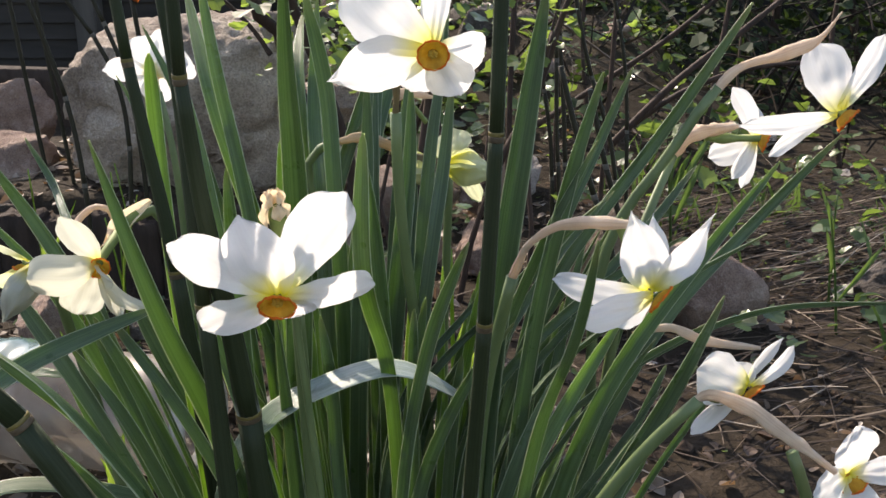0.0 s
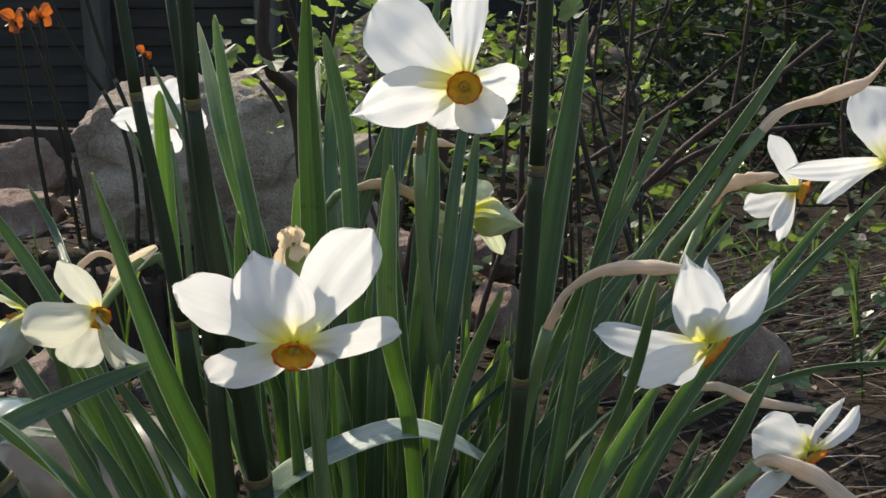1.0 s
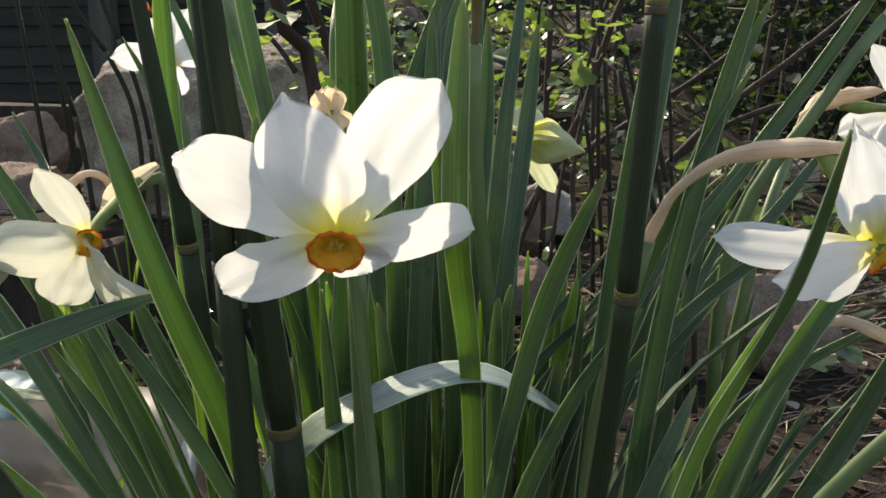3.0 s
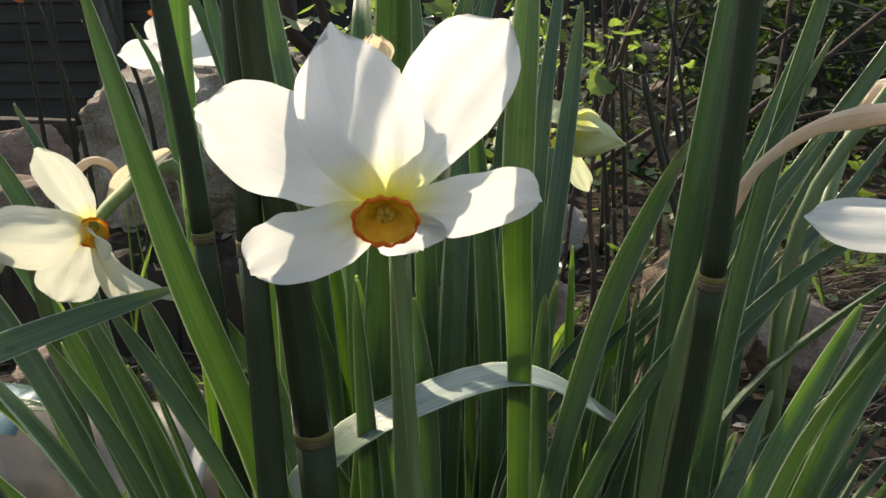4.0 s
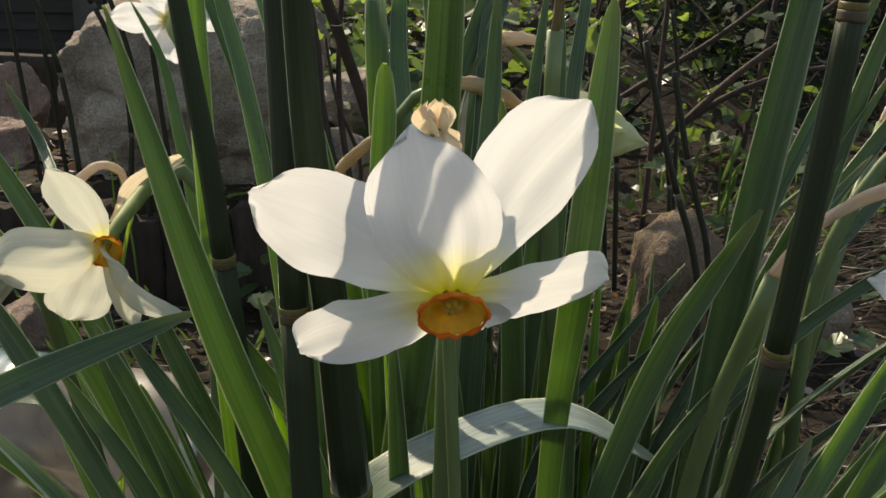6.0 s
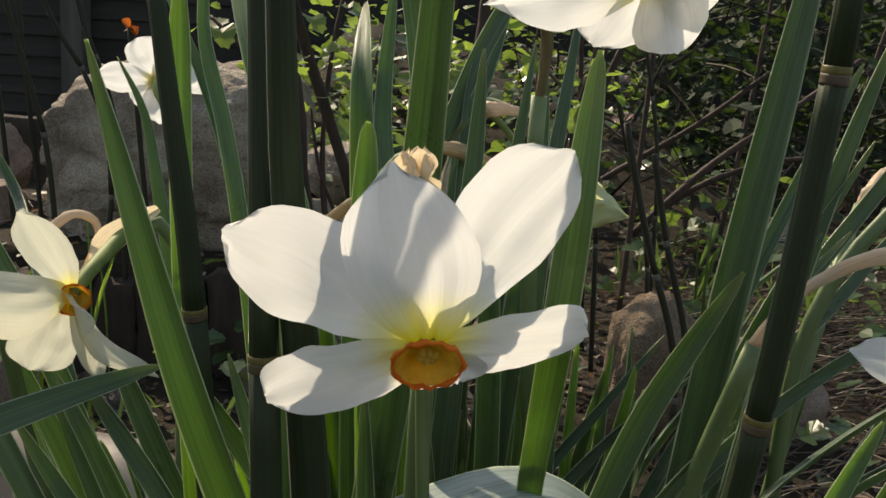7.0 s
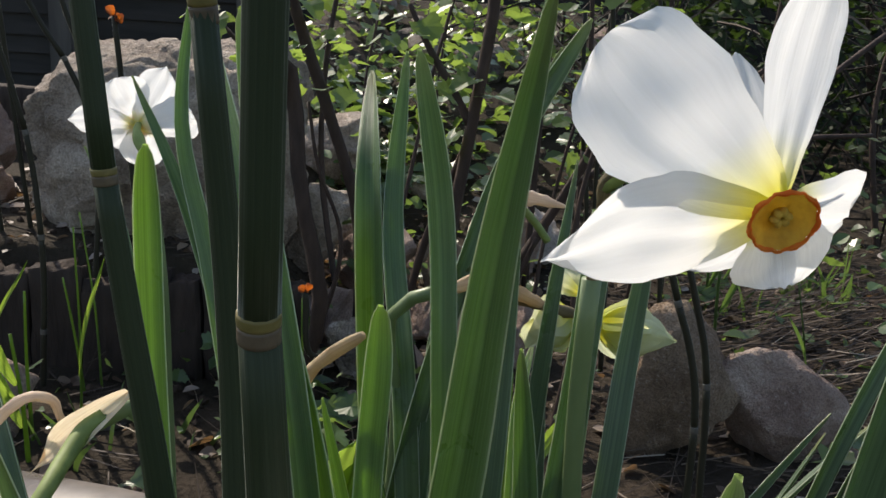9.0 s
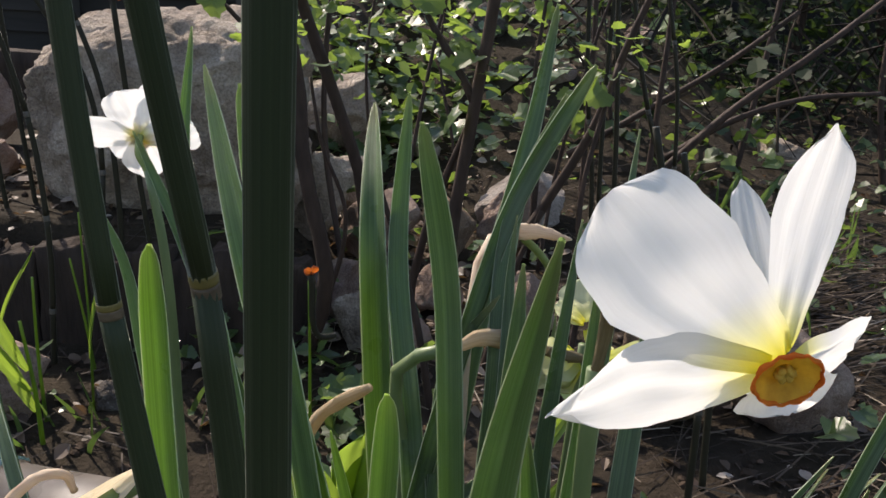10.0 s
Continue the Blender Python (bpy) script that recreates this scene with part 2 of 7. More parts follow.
M_POST = plain("grey_post", (0.040, 0.037, 0.033), (0.090, 0.082, 0.073), 40, 0.85, 0.25, 0.5, 0.003, (1, 1, 0.12))


def plastic_material():
    """Cloudy tan plastic, scuffed and dusty, that lets some light through."""
    k = Mat("cloudy_plastic")
    n, m = k.noise(k.obj(), 14, 2), k.noise(k.obj(), 150, 4)
    col = k.ramp(k.math("ADD", k.math("MULTIPLY", n, 0.75), k.math("MULTIPLY", m, 0.25)), [(0.32, (0.13, 0.112, 0.100)), (0.52, (0.22, 0.192, 0.170)), (0.70, (0.34, 0.295, 0.250))])
    k.bump(m, 0.15, 0.0008)
    dust = k.ramp(n, [(0.36, 0.0), (0.66, 1.0)])
    k.thin(col, (0.44, 0.38, 0.33), 0.40, k.ramp(n, [(0.36, 0.10), (0.66, 0.42)]), 0.75)
    clear = k.node("ShaderNodeBsdfTransparent")
    clear.inputs["Color"].default_value = (0.86, 0.90, 0.87, 1)
    mx = k.node("ShaderNodeMixShader")
    k.put(mx.inputs[0], k.ramp(dust, [(0.0, 0.46), (1.0, 0.10)]))
    k.link(k.out.inputs["Surface"].links[0].from_socket, mx.inputs[1])
    k.link(clear.outputs[0], mx.inputs[2])
    k.link(mx.outputs[0], k.out.inputs["Surface"])
    return k.m


M_PLASTIC = plastic_material()
M_TEAL = plain("teal_plastic", (0.035, 0.075, 0.075), (0.09, 0.15, 0.15), 60, 0.22, 0.6, 0.15, 0.0006)
M_JAR_RIM = plain("jar_rim", (0.24, 0.22, 0.20), (0.42, 0.40, 0.37), 90, 0.35, 0.5, 0.2, 0.0008)


def soil_material():
    k = Mat("garden_soil")
    o = k.obj()
    big, mid, fine = k.noise(o, 2.2, 4), k.noise(o, 26, 6, 0.65), k.noise(o, 160, 5, 0.7)
    col = k.ramp(k.math("ADD", k.math("MULTIPLY", mid, 0.6), k.math("MULTIPLY", fine, 0.4)),
                 [(0.34, (0.012, 0.008, 0.0055)), (0.55, (0.031, 0.021, 0.015)), (0.74, (0.078, 0.058, 0.043))])
    col = k.mix(k.math("MULTIPLY", big, 0.4), col, (0.05, 0.045, 0.025))
    k.bump(k.math("ADD", mid, k.math("MULTIPLY", fine, 0.5)), 0.9, 0.012)
    return k.finish(col, 0.92, 0.15)


M_SOIL = soil_material()
def straw_material():
    k = Mat("dry_straw")
    r = k.island()
    return k.finish(k.ramp(r, [(0.0, (0.024, 0.016, 0.011)), (0.58, (0.055, 0.038, 0.026)), (0.88, (0.14, 0.105, 0.075)), (1.0, (0.38, 0.32, 0.25))]), 0.7, 0.3)


M_STRAW = straw_material()


def litter_material():
    k = Mat("dead_leaf_litter")
    r = k.island()
    n = k.noise(k.obj(), 220, 3)
    col = k.ramp(r, [(0.0, (0.035, 0.022, 0.015)), (0.45, (0.11, 0.07, 0.045)), (0.8, (0.22, 0.165, 0.12)), (1.0, (0.38, 0.34, 0.30))])
    col = k.mix(k.math("MULTIPLY", n, 0.4), col, (0.05, 0.035, 0.025))
    return k.thin(col, (0.30, 0.17, 0.07), 0.2, 0.55, 0.4)


M_LITTER = litter_material()


def twig_material():
    k = Mat("dead_twig")
    return k.finish(k.ramp(k.island(), [(0.0, (0.010, 0.007, 0.005)), (0.75, (0.028, 0.020, 0.014)), (1.0, (0.12, 0.095, 0.072))]), 0.8, 0.2)


M_TWIG = twig_material()
M_CLOD = plain("soil_clod", (0.016, 0.011, 0.007), (0.062, 0.044, 0.032), 120, 0.95, 0.15, 0.9, 0.004)
M_COVER = foliage_material("ground_cover_leaf", (0.022, 0.050, 0.017), (0.095, 0.150, 0.055), (0.24, 0.36, 0.06), 0.34, 0.32)
M_SHRUB = foliage_material("shrub_leaf", (0.028, 0.064, 0.018), (0.085, 0.145, 0.040), (0.34, 0.48, 0.08), 0.43, 0.42)
# near-black leaves: the deep shade behind the bed is put into their colour
M_DARKSHRUB = foliage_material("shaded_shrub_leaf", (0.010, 0.022, 0.007), (0.026, 0.046, 0.015), (0.05, 0.09, 0.015), 0.30, 0.75)
M_SPROUT = foliage_material("young_shoot", (0.05, 0.11, 0.02), (0.09, 0.17, 0.03), (0.27, 0.40, 0.05), 0.50, 0.4)
M_GRASS = foliage_material("grass_blade", (0.035, 0.075, 0.022), (0.07, 0.12, 0.035), (0.12, 0.20, 0.04), 0.45, 0.4)
M_DEADFLOWER = foliage_material("faded_tulip", (0.06, 0.018, 0.010), (0.16, 0.05, 0.02), (0.55, 0.13, 0.015), 0.40, 0.5)


# ---- mesh helpers ----
def part(name, bm, material, parent=None, label="", smooth=True):
    """Links a bmesh as one mesh object under a thing or a part."""
    me = bpy.data.meshes.new(name)
    for f in bm.faces:
        f.smooth = smooth
    bm.to_mesh(me)
    bm.free()
    me.materials.append(material)
    ob = new(name, me)
    if parent is not None:
        ob.parent = parent
        ob.matrix_parent_inverse = parent.matrix_world.inverted()
    if label:
        ob["label"] = label
    return ob


def thing(name, at, label, category, group="", kind=""):
    ob = new(name)
    ob.empty_display_size = 0.02
    ob.matrix_world = Matrix.Translation(at)
    return tagged(ob, label, category, group, kind)


def spline(points, steps):
    """A smooth curve through points, even along its length."""
    pts = [Vector(p) for p in points]
    n = len(pts)
    seg = [max(1e-5, (pts[i + 1] - pts[i]).length) for i in range(n - 1)]
    tan = []
    for i in range(n):
        if i == 0:
            tan.append((pts[1] - pts[0]) / seg[0])
        elif i == n - 1:
            tan.append((pts[-1] - pts[-2]) / seg[-1])
        else:
            d0, d1 = (pts[i] - pts[i - 1]) / seg[i - 1], (pts[i + 1] - pts[i]) / seg[i]
            tan.append((d0 * seg[i] + d1 * seg[i - 1]) / (seg[i] + seg[i - 1]))
    total = sum(seg)
    res = []
    for k in range(steps + 1):
        d, i = total * k / steps, 0
        while i < n - 2 and d > seg[i]:
            d -= seg[i]
            i += 1
        t = min(1.0, d / seg[i])
        h = seg[i]
        res.append(pts[i] * (2 * t ** 3 - 3 * t * t + 1) + tan[i] * (h * (t ** 3 - 2 * t * t + t)) + pts[i + 1] * (3 * t * t - 2 * t ** 3) + tan[i + 1] * (h * (t ** 3 - t * t)))
    return res


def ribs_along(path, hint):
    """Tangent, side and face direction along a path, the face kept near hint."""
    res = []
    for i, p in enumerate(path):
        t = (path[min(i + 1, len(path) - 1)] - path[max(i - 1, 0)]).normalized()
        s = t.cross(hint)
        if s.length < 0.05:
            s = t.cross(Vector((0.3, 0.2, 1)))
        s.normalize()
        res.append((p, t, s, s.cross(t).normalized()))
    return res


def tube(points, radius, steps=24, sides=12, wobble=0.0, ribs=0, rib=0.0, closed=True, squash=1.0, seed=0):
    """A bmesh tube along points; radius is a number or a function of 0..1."""
    bm = bmesh.new()
    uvl = bm.loops.layers.uv.new()
    path = spline(points, steps)
    rings = []
    hint = Vector((0.05, -1, 0.1))
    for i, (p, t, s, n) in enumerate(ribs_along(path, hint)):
        v = i / steps
        r = radius(v) if callable(radius) else radius
        ring = []
        for j in range(sides):
            a = 2 * math.pi * j / sides
            q = r * (1 + (rib * math.cos(a * ribs) if ribs else 0))
            if wobble:
                q *= 1 + wobble * noise.noise(Vector((math.cos(a) * 1.3, math.sin(a) * 1.3, v * 9 + seed)))
            ring.append(bm.verts.new(p + s * (math.cos(a) * q) + n * (math.sin(a) * q * squash)))
        rings.append(ring)
    for i in range(steps):
        for j in range(sides):
            k = (j + 1) % sides
            f = bm.faces.new((rings[i][j], rings[i][k], rings[i + 1][k], rings[i + 1][j]))
            for lp, (uu, vv) in zip(f.loops, ((j / sides, i / steps), ((j + 1) / sides, i / steps), ((j + 1) / sides, (i + 1) / steps), (j / sides, (i + 1) / steps))):
                lp[uvl].uv = (uu, vv)
    if closed:
        bm.faces.new(rings[0][::-1])
        bm.faces.new(rings[-1])
    return bm


def rock_bm(size, seed, detail=5, cut=16, rough=0.09, flat=0.74):
    """A broken stone: a ball cut by random planes, then roughened."""
    bm = bmesh.new()
    bmesh.ops.create_icosphere(bm, subdivisions=detail, radius=1.0)
    rng = random.Random(seed)
    planes = []
    for _ in range(cut):
        n = Vector((rng.gauss(0, 1), rng.gauss(0, 1), rng.gauss(0, 1))).normalized()
        planes.append((n, rng.uniform(0.50, flat)))
    off = Vector((seed * 3.1, seed * 1.7, seed * 0.9))
    for v in bm.verts:
        p = v.co.copy()
        for n, d in planes:
            h = p.dot(n)
            if h > d:
                p -= n * (h - d) * 0.98
        p += p.normalized() * (rough * noise.fractal(p * 2.2 + off, 1.0, 2.0, 5) + 0.25 * rough * noise.noise(p * 11 + off))
        v.co = Vector((p.x * size[0], p.y * size[1], p.z * size[2]))
    return bm


def stone(name, at, size, seed, material, label, turn=0.0, slope=0.0, detail=5, **kw):
    bm = rock_bm(size, seed, detail, **kw)
    for v in bm.verts:
        v.co.z = (v.co.z + size[2]) * (1 - slope * v.co.x / size[0])
    bmesh.ops.rotate(bm, verts=bm.verts, cent=(0, 0, 0), matrix=Matrix.Rotation(radians(turn), 3, "Z"))
    low = min(v.co.z for v in bm.verts)
    for v in bm.verts:
        v.co.z -= low
    ob = part(name, bm, material)
    ob.location = at
    return tagged(ob, label, "stone")


# ---- ground ----
def ground_z(x, y):
    """Height of the bed: flat in front, a low terrace to the back left, a stony bank rising behind."""
    step = max(0.0, min(1.0, (y - 1.17) / 0.06)) * max(0.0, min(1.0, (-0.22 - x) / 0.12))
    rise = max(0.0, min(1.2, y - 1.1)) * 0.045
    dip = 0.012 * noise.noise(Vector((x * 3.1, y * 3.1, 0.4))) + 0.005 * noise.noise(Vector((x * 14, y * 14, 2.4)))
    near = 1.0 if abs(x) < 4 and -3 < y < 6 else 0.0
    across = max(0.0, min(1.0, (x + 0.75) / 0.35)) * max(0.0, min(1.0, (0.75 - x) / 0.45))
    bank = 0.30 * max(0.0, min(1.35, y - 1.72)) * across * across * (3 - 2 * across)
    return max(rise, 0.125 * step) + bank + dip * near


def build_ground():
    xs = [-300, -100, -40, -15, -6] + [-3.5 + 0.25 * i for i in range(8)] + [-1.5 + 0.03 * i for i in range(101)] + [1.75 + 0.25 * i for i in range(8)] + [6, 15, 40, 100, 300]
    ys = [-300, -100, -30, -8, -3, -1.5, -0.8, -0.3] + [0.03 * i for i in range(110)] + [3.4 + 0.25 * i for i in range(6)] + [6, 9, 15, 40, 100, 300]
    verts = [(x, y, ground_z(x, y)) for y in ys for x in xs]
    w = len(xs)
    faces = [(j * w + i, j * w + i + 1, (j + 1) * w + i + 1, (j + 1) * w + i) for j in range(len(ys) - 1) for i in range(w - 1)]
    me = bpy.data.meshes.new("ground")
    me.from_pydata(verts, [], faces)
    me.polygons.foreach_set("use_smooth", [True] * len(faces))
    me.materials.append(M_SOIL)
    tagged(new("ground", me), "dark crumbly garden soil with plant litter", "ground", kind="structure")


build_ground()


# ---- narcissus leaves ----
# bloom: strength of the pale sheen painted over the leaf's end
# fresh: leaf age, also raised or lowered for sunlit and shaded leaves
def leaf(clump, base, low, mid, tip, width, turn=0, fresh=0.5, blunt=None, bloom=0.0):
    """One strap leaf through four places, with a shallow channel, a blunt tip and real thickness."""
    steps, half = 32, 4
    fine = spline([base, low, mid, tip], 400)
    along = [1 - (1 - i / steps) ** 1.9 for i in range(steps + 1)]
    path = [fine[int(round(q * 400))] for q in along]
    bm = bmesh.new()
    uvl = bm.loops.layers.uv.new()
    rng = random.Random(int((base[0] + tip[0] * 7 + tip[2] * 13) * 99991))
    hint = Matrix.Rotation(radians(turn), 3, "Z") @ Vector((0, -1, 0.12)) if abs(turn) < 60 else Vector((0.0, -0.45, 1.0) if abs(turn) < 85 else (-0.46, -0.26, 0.86))
    flat = abs(turn) >= 75
    twist = 0.0 if flat else rng.uniform(-0.35, 0.35) if width > 0.0075 else rng.uniform(-1.1, 1.1)
    phase = rng.uniform(0, 9)
    chan = rng.uniform(0.32, 0.85) if not flat else 0.14
    start = blunt if blunt is not None else rng.choice((0.68, 0.76, 0.83, 0.88))
    rows = []
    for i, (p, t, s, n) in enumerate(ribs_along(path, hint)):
        v = along[i]
        w = 0.5 * width * (0.72 + 0.28 * min(1, v / 0.35))
        if v > start:
            w *= max(0.02, (1 - ((v - start) / (1 - start)) ** 2.3)) ** (0.95 - 0.55 * start)
        a = twist * (v - 0.4) + (0.02 if flat else 0.10) * math.sin(v * 7 + phase)
        s2 = s * math.cos(a) + n * math.sin(a)
        n2 = n * math.cos(a) - s * math.sin(a)
        thick = 0.0007 * (1 - 0.6 * v)
        front, back = [], []
        for j in range(-half, half + 1):
            u = j / half
            dish = chan * w * (abs(u) ** 1.25 - 0.45) + 0.04 * w * math.sin(v * 15 + u * 3 + phase)
            q = p + s2 * (u * w) + n2 * dish
            th = thick * (1 - 0.55 * u * u)
            front.append(bm.verts.new(q + n2 * th))
            back.append(bm.verts.new(q - n2 * th))
        rows.append((front, back))
    m = 2 * half
    for i in range(steps):
        for side in (0, 1):
            for j in range(m):
                q = (rows[i][side][j], rows[i][side][j + 1], rows[i + 1][side][j + 1], rows[i + 1][side][j])
                f = bm.faces.new(q if side == 0 else q[::-1])
                c = ((j / m, along[i]), ((j + 1) / m, along[i]), ((j + 1) / m, along[i + 1]), (j / m, along[i + 1]))
                for lp, uv in zip(f.loops, c if side == 0 else c[::-1]):
                    lp[uvl].uv = uv
        for j in (0, m):
            f = bm.faces.new((rows[i][0][j], rows[i][1][j], rows[i + 1][1][j], rows[i + 1][0][j]))
            for lp, uv in zip(f.loops, ((j / m, along[i]), (j / m, along[i]), (j / m, along[i + 1]), (j / m, along[i + 1]))):
                lp[uvl].uv = uv
    bmesh.ops.recalc_face_normals(bm, faces=bm.faces)
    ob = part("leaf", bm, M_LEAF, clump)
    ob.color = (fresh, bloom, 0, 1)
    return ob


CLUMP = {
    "c": thing("narcissus_clump", (-0.02, 0.37, 0), "upright blue-green strap leaves of a narcissus clump", "plant", "narcissus clumps"),
    "l": thing("narcissus_clump", (-0.07, 0.37, 0), "sunlit fresh green narcissus leaves fanning outward from soil", "plant", "narcissus clumps"),
    "r": thing("narcissus_clump", (0.02, 0.36, 0), "dark blue-green narcissus leaves leaning over bare soil", "plant", "narcissus clumps"),
    "b": thing("narcissus_clump", (-0.06, 0.46, 0), "tall narrow narcissus leaves standing behind the flowers", "plant", "narcissus clumps"),
}
bpy.context.view_layer.update()
leaf(CLUMP['c'], (-0.100, 0.430, -0.010), (-0.047, 0.322, 0.355), (-0.044, 0.305, 0.397), (-0.040, 0.290, 0.432), 0.0114, 10, 0.20, 0.55)
leaf(CLUMP['c'], (-0.017, 0.387, -0.010), (-0.016, 0.335, 0.272), (-0.017, 0.282, 0.340), (-0.015, 0.280, 0.377), 0.0066, 5, 0.45, 0.88)
leaf(CLUMP['c'], (-0.0190, 0.3510, -0.0100), (-0.0020, 0.3200, 0.2690), (0.0050, 0.3100, 0.2990), (0.0180, 0.2940, 0.3370), 0.0066, -30, 0.20, 0.80)
leaf(CLUMP['c'], (0.0120, 0.3620, -0.0100), (0.0310, 0.3500, 0.3180), (0.0365, 0.3500, 0.3570), (0.0460, 0.3500, 0.4220), 0.0108, 12, 0.10, 0.70)
leaf(CLUMP['c'], (-0.044, 0.432, -0.010), (-0.080, 0.500, 0.315), (-0.083, 0.505, 0.363), (-0.089, 0.554, 0.403), 0.0110, -10, 0.45)
leaf(CLUMP['c'], (-0.044, 0.380, -0.010), (-0.069, 0.393, 0.317), (-0.068, 0.395, 0.344), (-0.068, 0.396, 0.3565), 0.0076, 15, 0.62, 0.94)
leaf(CLUMP['c'], (-0.032, 0.365, -0.010), (-0.055, 0.360, 0.219), (-0.059, 0.360, 0.258), (-0.063, 0.360, 0.284), 0.0074, -5, 0.96)
leaf(CLUMP['c'], (-0.028, 0.360, -0.010), (-0.041, 0.350, 0.210), (-0.043, 0.350, 0.262), (-0.046, 0.350, 0.288), 0.0061, -10, 0.28)
# the arched leaf that carries the painted sheen
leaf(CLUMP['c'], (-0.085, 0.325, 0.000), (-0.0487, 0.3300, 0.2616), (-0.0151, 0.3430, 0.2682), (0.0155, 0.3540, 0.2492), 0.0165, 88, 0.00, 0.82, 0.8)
leaf(CLUMP['c'], (-0.034, 0.380, -0.010), (-0.060, 0.395, 0.199), (-0.064, 0.400, 0.230), (-0.070, 0.400, 0.267), 0.0066, 10, 1.00)
leaf(CLUMP['c'], (-0.028, 0.370, -0.010), (-0.044, 0.370, 0.189), (-0.047, 0.370, 0.216), (-0.052, 0.370, 0.242), 0.0057, -10, 1.00)
leaf(CLUMP['c'], (-0.037, 0.374, -0.010), (-0.062, 0.385, 0.197), (-0.064, 0.390, 0.237), (-0.066, 0.390, 0.271), 0.0062, 6, 0.92)
leaf(CLUMP['c'], (-0.020, 0.398, -0.010), (0.000, 0.433, 0.188), (0.009, 0.438, 0.232), (0.017, 0.438, 0.270), 0.0060, 4, 0.23)
leaf(CLUMP['c'], (-0.022, 0.388, -0.010), (-0.023, 0.412, 0.186), (-0.022, 0.417, 0.228), (-0.020, 0.417, 0.265), 0.0057, -4, 0.92)
leaf(CLUMP['c'], (-0.007, 0.390, -0.010), (0.012, 0.416, 0.192), (0.014, 0.421, 0.234), (0.016, 0.421, 0.270), 0.0061, -29, 0.41)
leaf(CLUMP['c'], (-0.021, 0.391, -0.010), (-0.023, 0.418, 0.159), (-0.023, 0.423, 0.203), (-0.022, 0.423, 0.241), 0.0068, 29, 0.92)
leaf(CLUMP['c'], (-0.015, 0.365, -0.010), (-0.009, 0.366, 0.215), (-0.009, 0.371, 0.252), (-0.008, 0.371, 0.284), 0.0054, 8, 0.32)
leaf(CLUMP['c'], (-0.024, 0.386, -0.010), (-0.032, 0.409, 0.181), (-0.033, 0.414, 0.223), (-0.034, 0.414, 0.260), 0.0052, 12, 0.32)
leaf(CLUMP['c'], (-0.024, 0.385, -0.010), (-0.023, 0.405, 0.198), (-0.020, 0.410, 0.239), (-0.016, 0.410, 0.275), 0.0055, -13, 0.41)
leaf(CLUMP['c'], (-0.022, 0.371, -0.010), (-0.014, 0.379, 0.213), (-0.009, 0.384, 0.252), (-0.004, 0.384, 0.285), 0.0056, -24, 0.41)
leaf(CLUMP['c'], (-0.011, 0.366, -0.010), (0.006, 0.368, 0.188), (0.009, 0.373, 0.227), (0.013, 0.373, 0.261), 0.0057, -26, 0.23)
leaf(CLUMP['c'], (-0.038, 0.395, -0.010), (-0.065, 0.426, 0.178), (-0.067, 0.431, 0.222), (-0.069, 0.431, 0.260), 0.0065, 3, 0.92)
leaf(CLUMP['c'], (-0.014, 0.379, -0.010), (0.007, 0.394, 0.210), (0.014, 0.399, 0.250), (0.020, 0.399, 0.284), 0.0054, 6, 0.92)
leaf(CLUMP['c'], (-0.008, 0.376, -0.010), (0.015, 0.387, 0.206), (0.019, 0.392, 0.245), (0.022, 0.392, 0.279), 0.0052, 17, 0.23)
leaf(CLUMP['c'], (-0.028, 0.378, -0.010), (-0.047, 0.392, 0.175), (-0.051, 0.397, 0.216), (-0.053, 0.397, 0.252), 0.0066, 16, 0.92)
leaf(CLUMP['c'], (0.009, 0.420, -0.010), (0.019, 0.419, 0.062), (0.035, 0.415, 0.129), (0.054, 0.412, 0.184), 0.0054, 35, 0.66)
leaf(CLUMP['c'], (-0.037, 0.490, -0.010), (-0.040, 0.496, 0.086), (-0.043, 0.507, 0.177), (-0.048, 0.517, 0.253), 0.0056, -39, 0.87)
leaf(CLUMP['c'], (-0.047, 0.493, -0.010), (-0.055, 0.496, 0.083), (-0.067, 0.500, 0.170), (-0.081, 0.505, 0.243), 0.0057, -28, 0.18)
leaf(CLUMP['c'], (-0.032, 0.390, -0.010), (-0.033, 0.397, 0.060), (-0.035, 0.411, 0.123), (-0.037, 0.425, 0.176), 0.0063, -38, 0.79)
leaf(CLUMP['c'], (-0.001, 0.421, -0.010), (0.004, 0.427, 0.066), (0.012, 0.440, 0.135), (0.022, 0.452, 0.193), 0.0067, -27, 0.17)
leaf(CLUMP['c'], (-0.067, 0.440, -0.010), (-0.078, 0.447, 0.042), (-0.096, 0.461, 0.086), (-0.117, 0.474, 0.123), 0.0066, 10, 0.79)
leaf(CLUMP['c'], (-0.026, 0.475, -0.010), (-0.032, 0.478, 0.087), (-0.040, 0.482, 0.178), (-0.050, 0.487, 0.255), 0.0060, -17, 0.51)
leaf(CLUMP['c'], (-0.041, 0.412, -0.010), (-0.052, 0.414, 0.053), (-0.071, 0.419, 0.110), (-0.092, 0.423, 0.157), 0.0058, 19, 0.83)
leaf(CLUMP['c'], (-0.053, 0.481, -0.010), (-0.063, 0.488, 0.094), (-0.080, 0.502, 0.194), (-0.100, 0.515, 0.277), 0.0057, 22, 0.59)
leaf(CLUMP['c'], (-0.015, 0.460, -0.010), (-0.015, 0.463, 0.061), (-0.014, 0.471, 0.126), (-0.013, 0.478, 0.180), 0.0059, -35, 0.23)
leaf(CLUMP['c'], (-0.043, 0.439, -0.010), (-0.049, 0.438, 0.041), (-0.059, 0.437, 0.084), (-0.070, 0.436, 0.120), 0.0063, -10, 0.17)
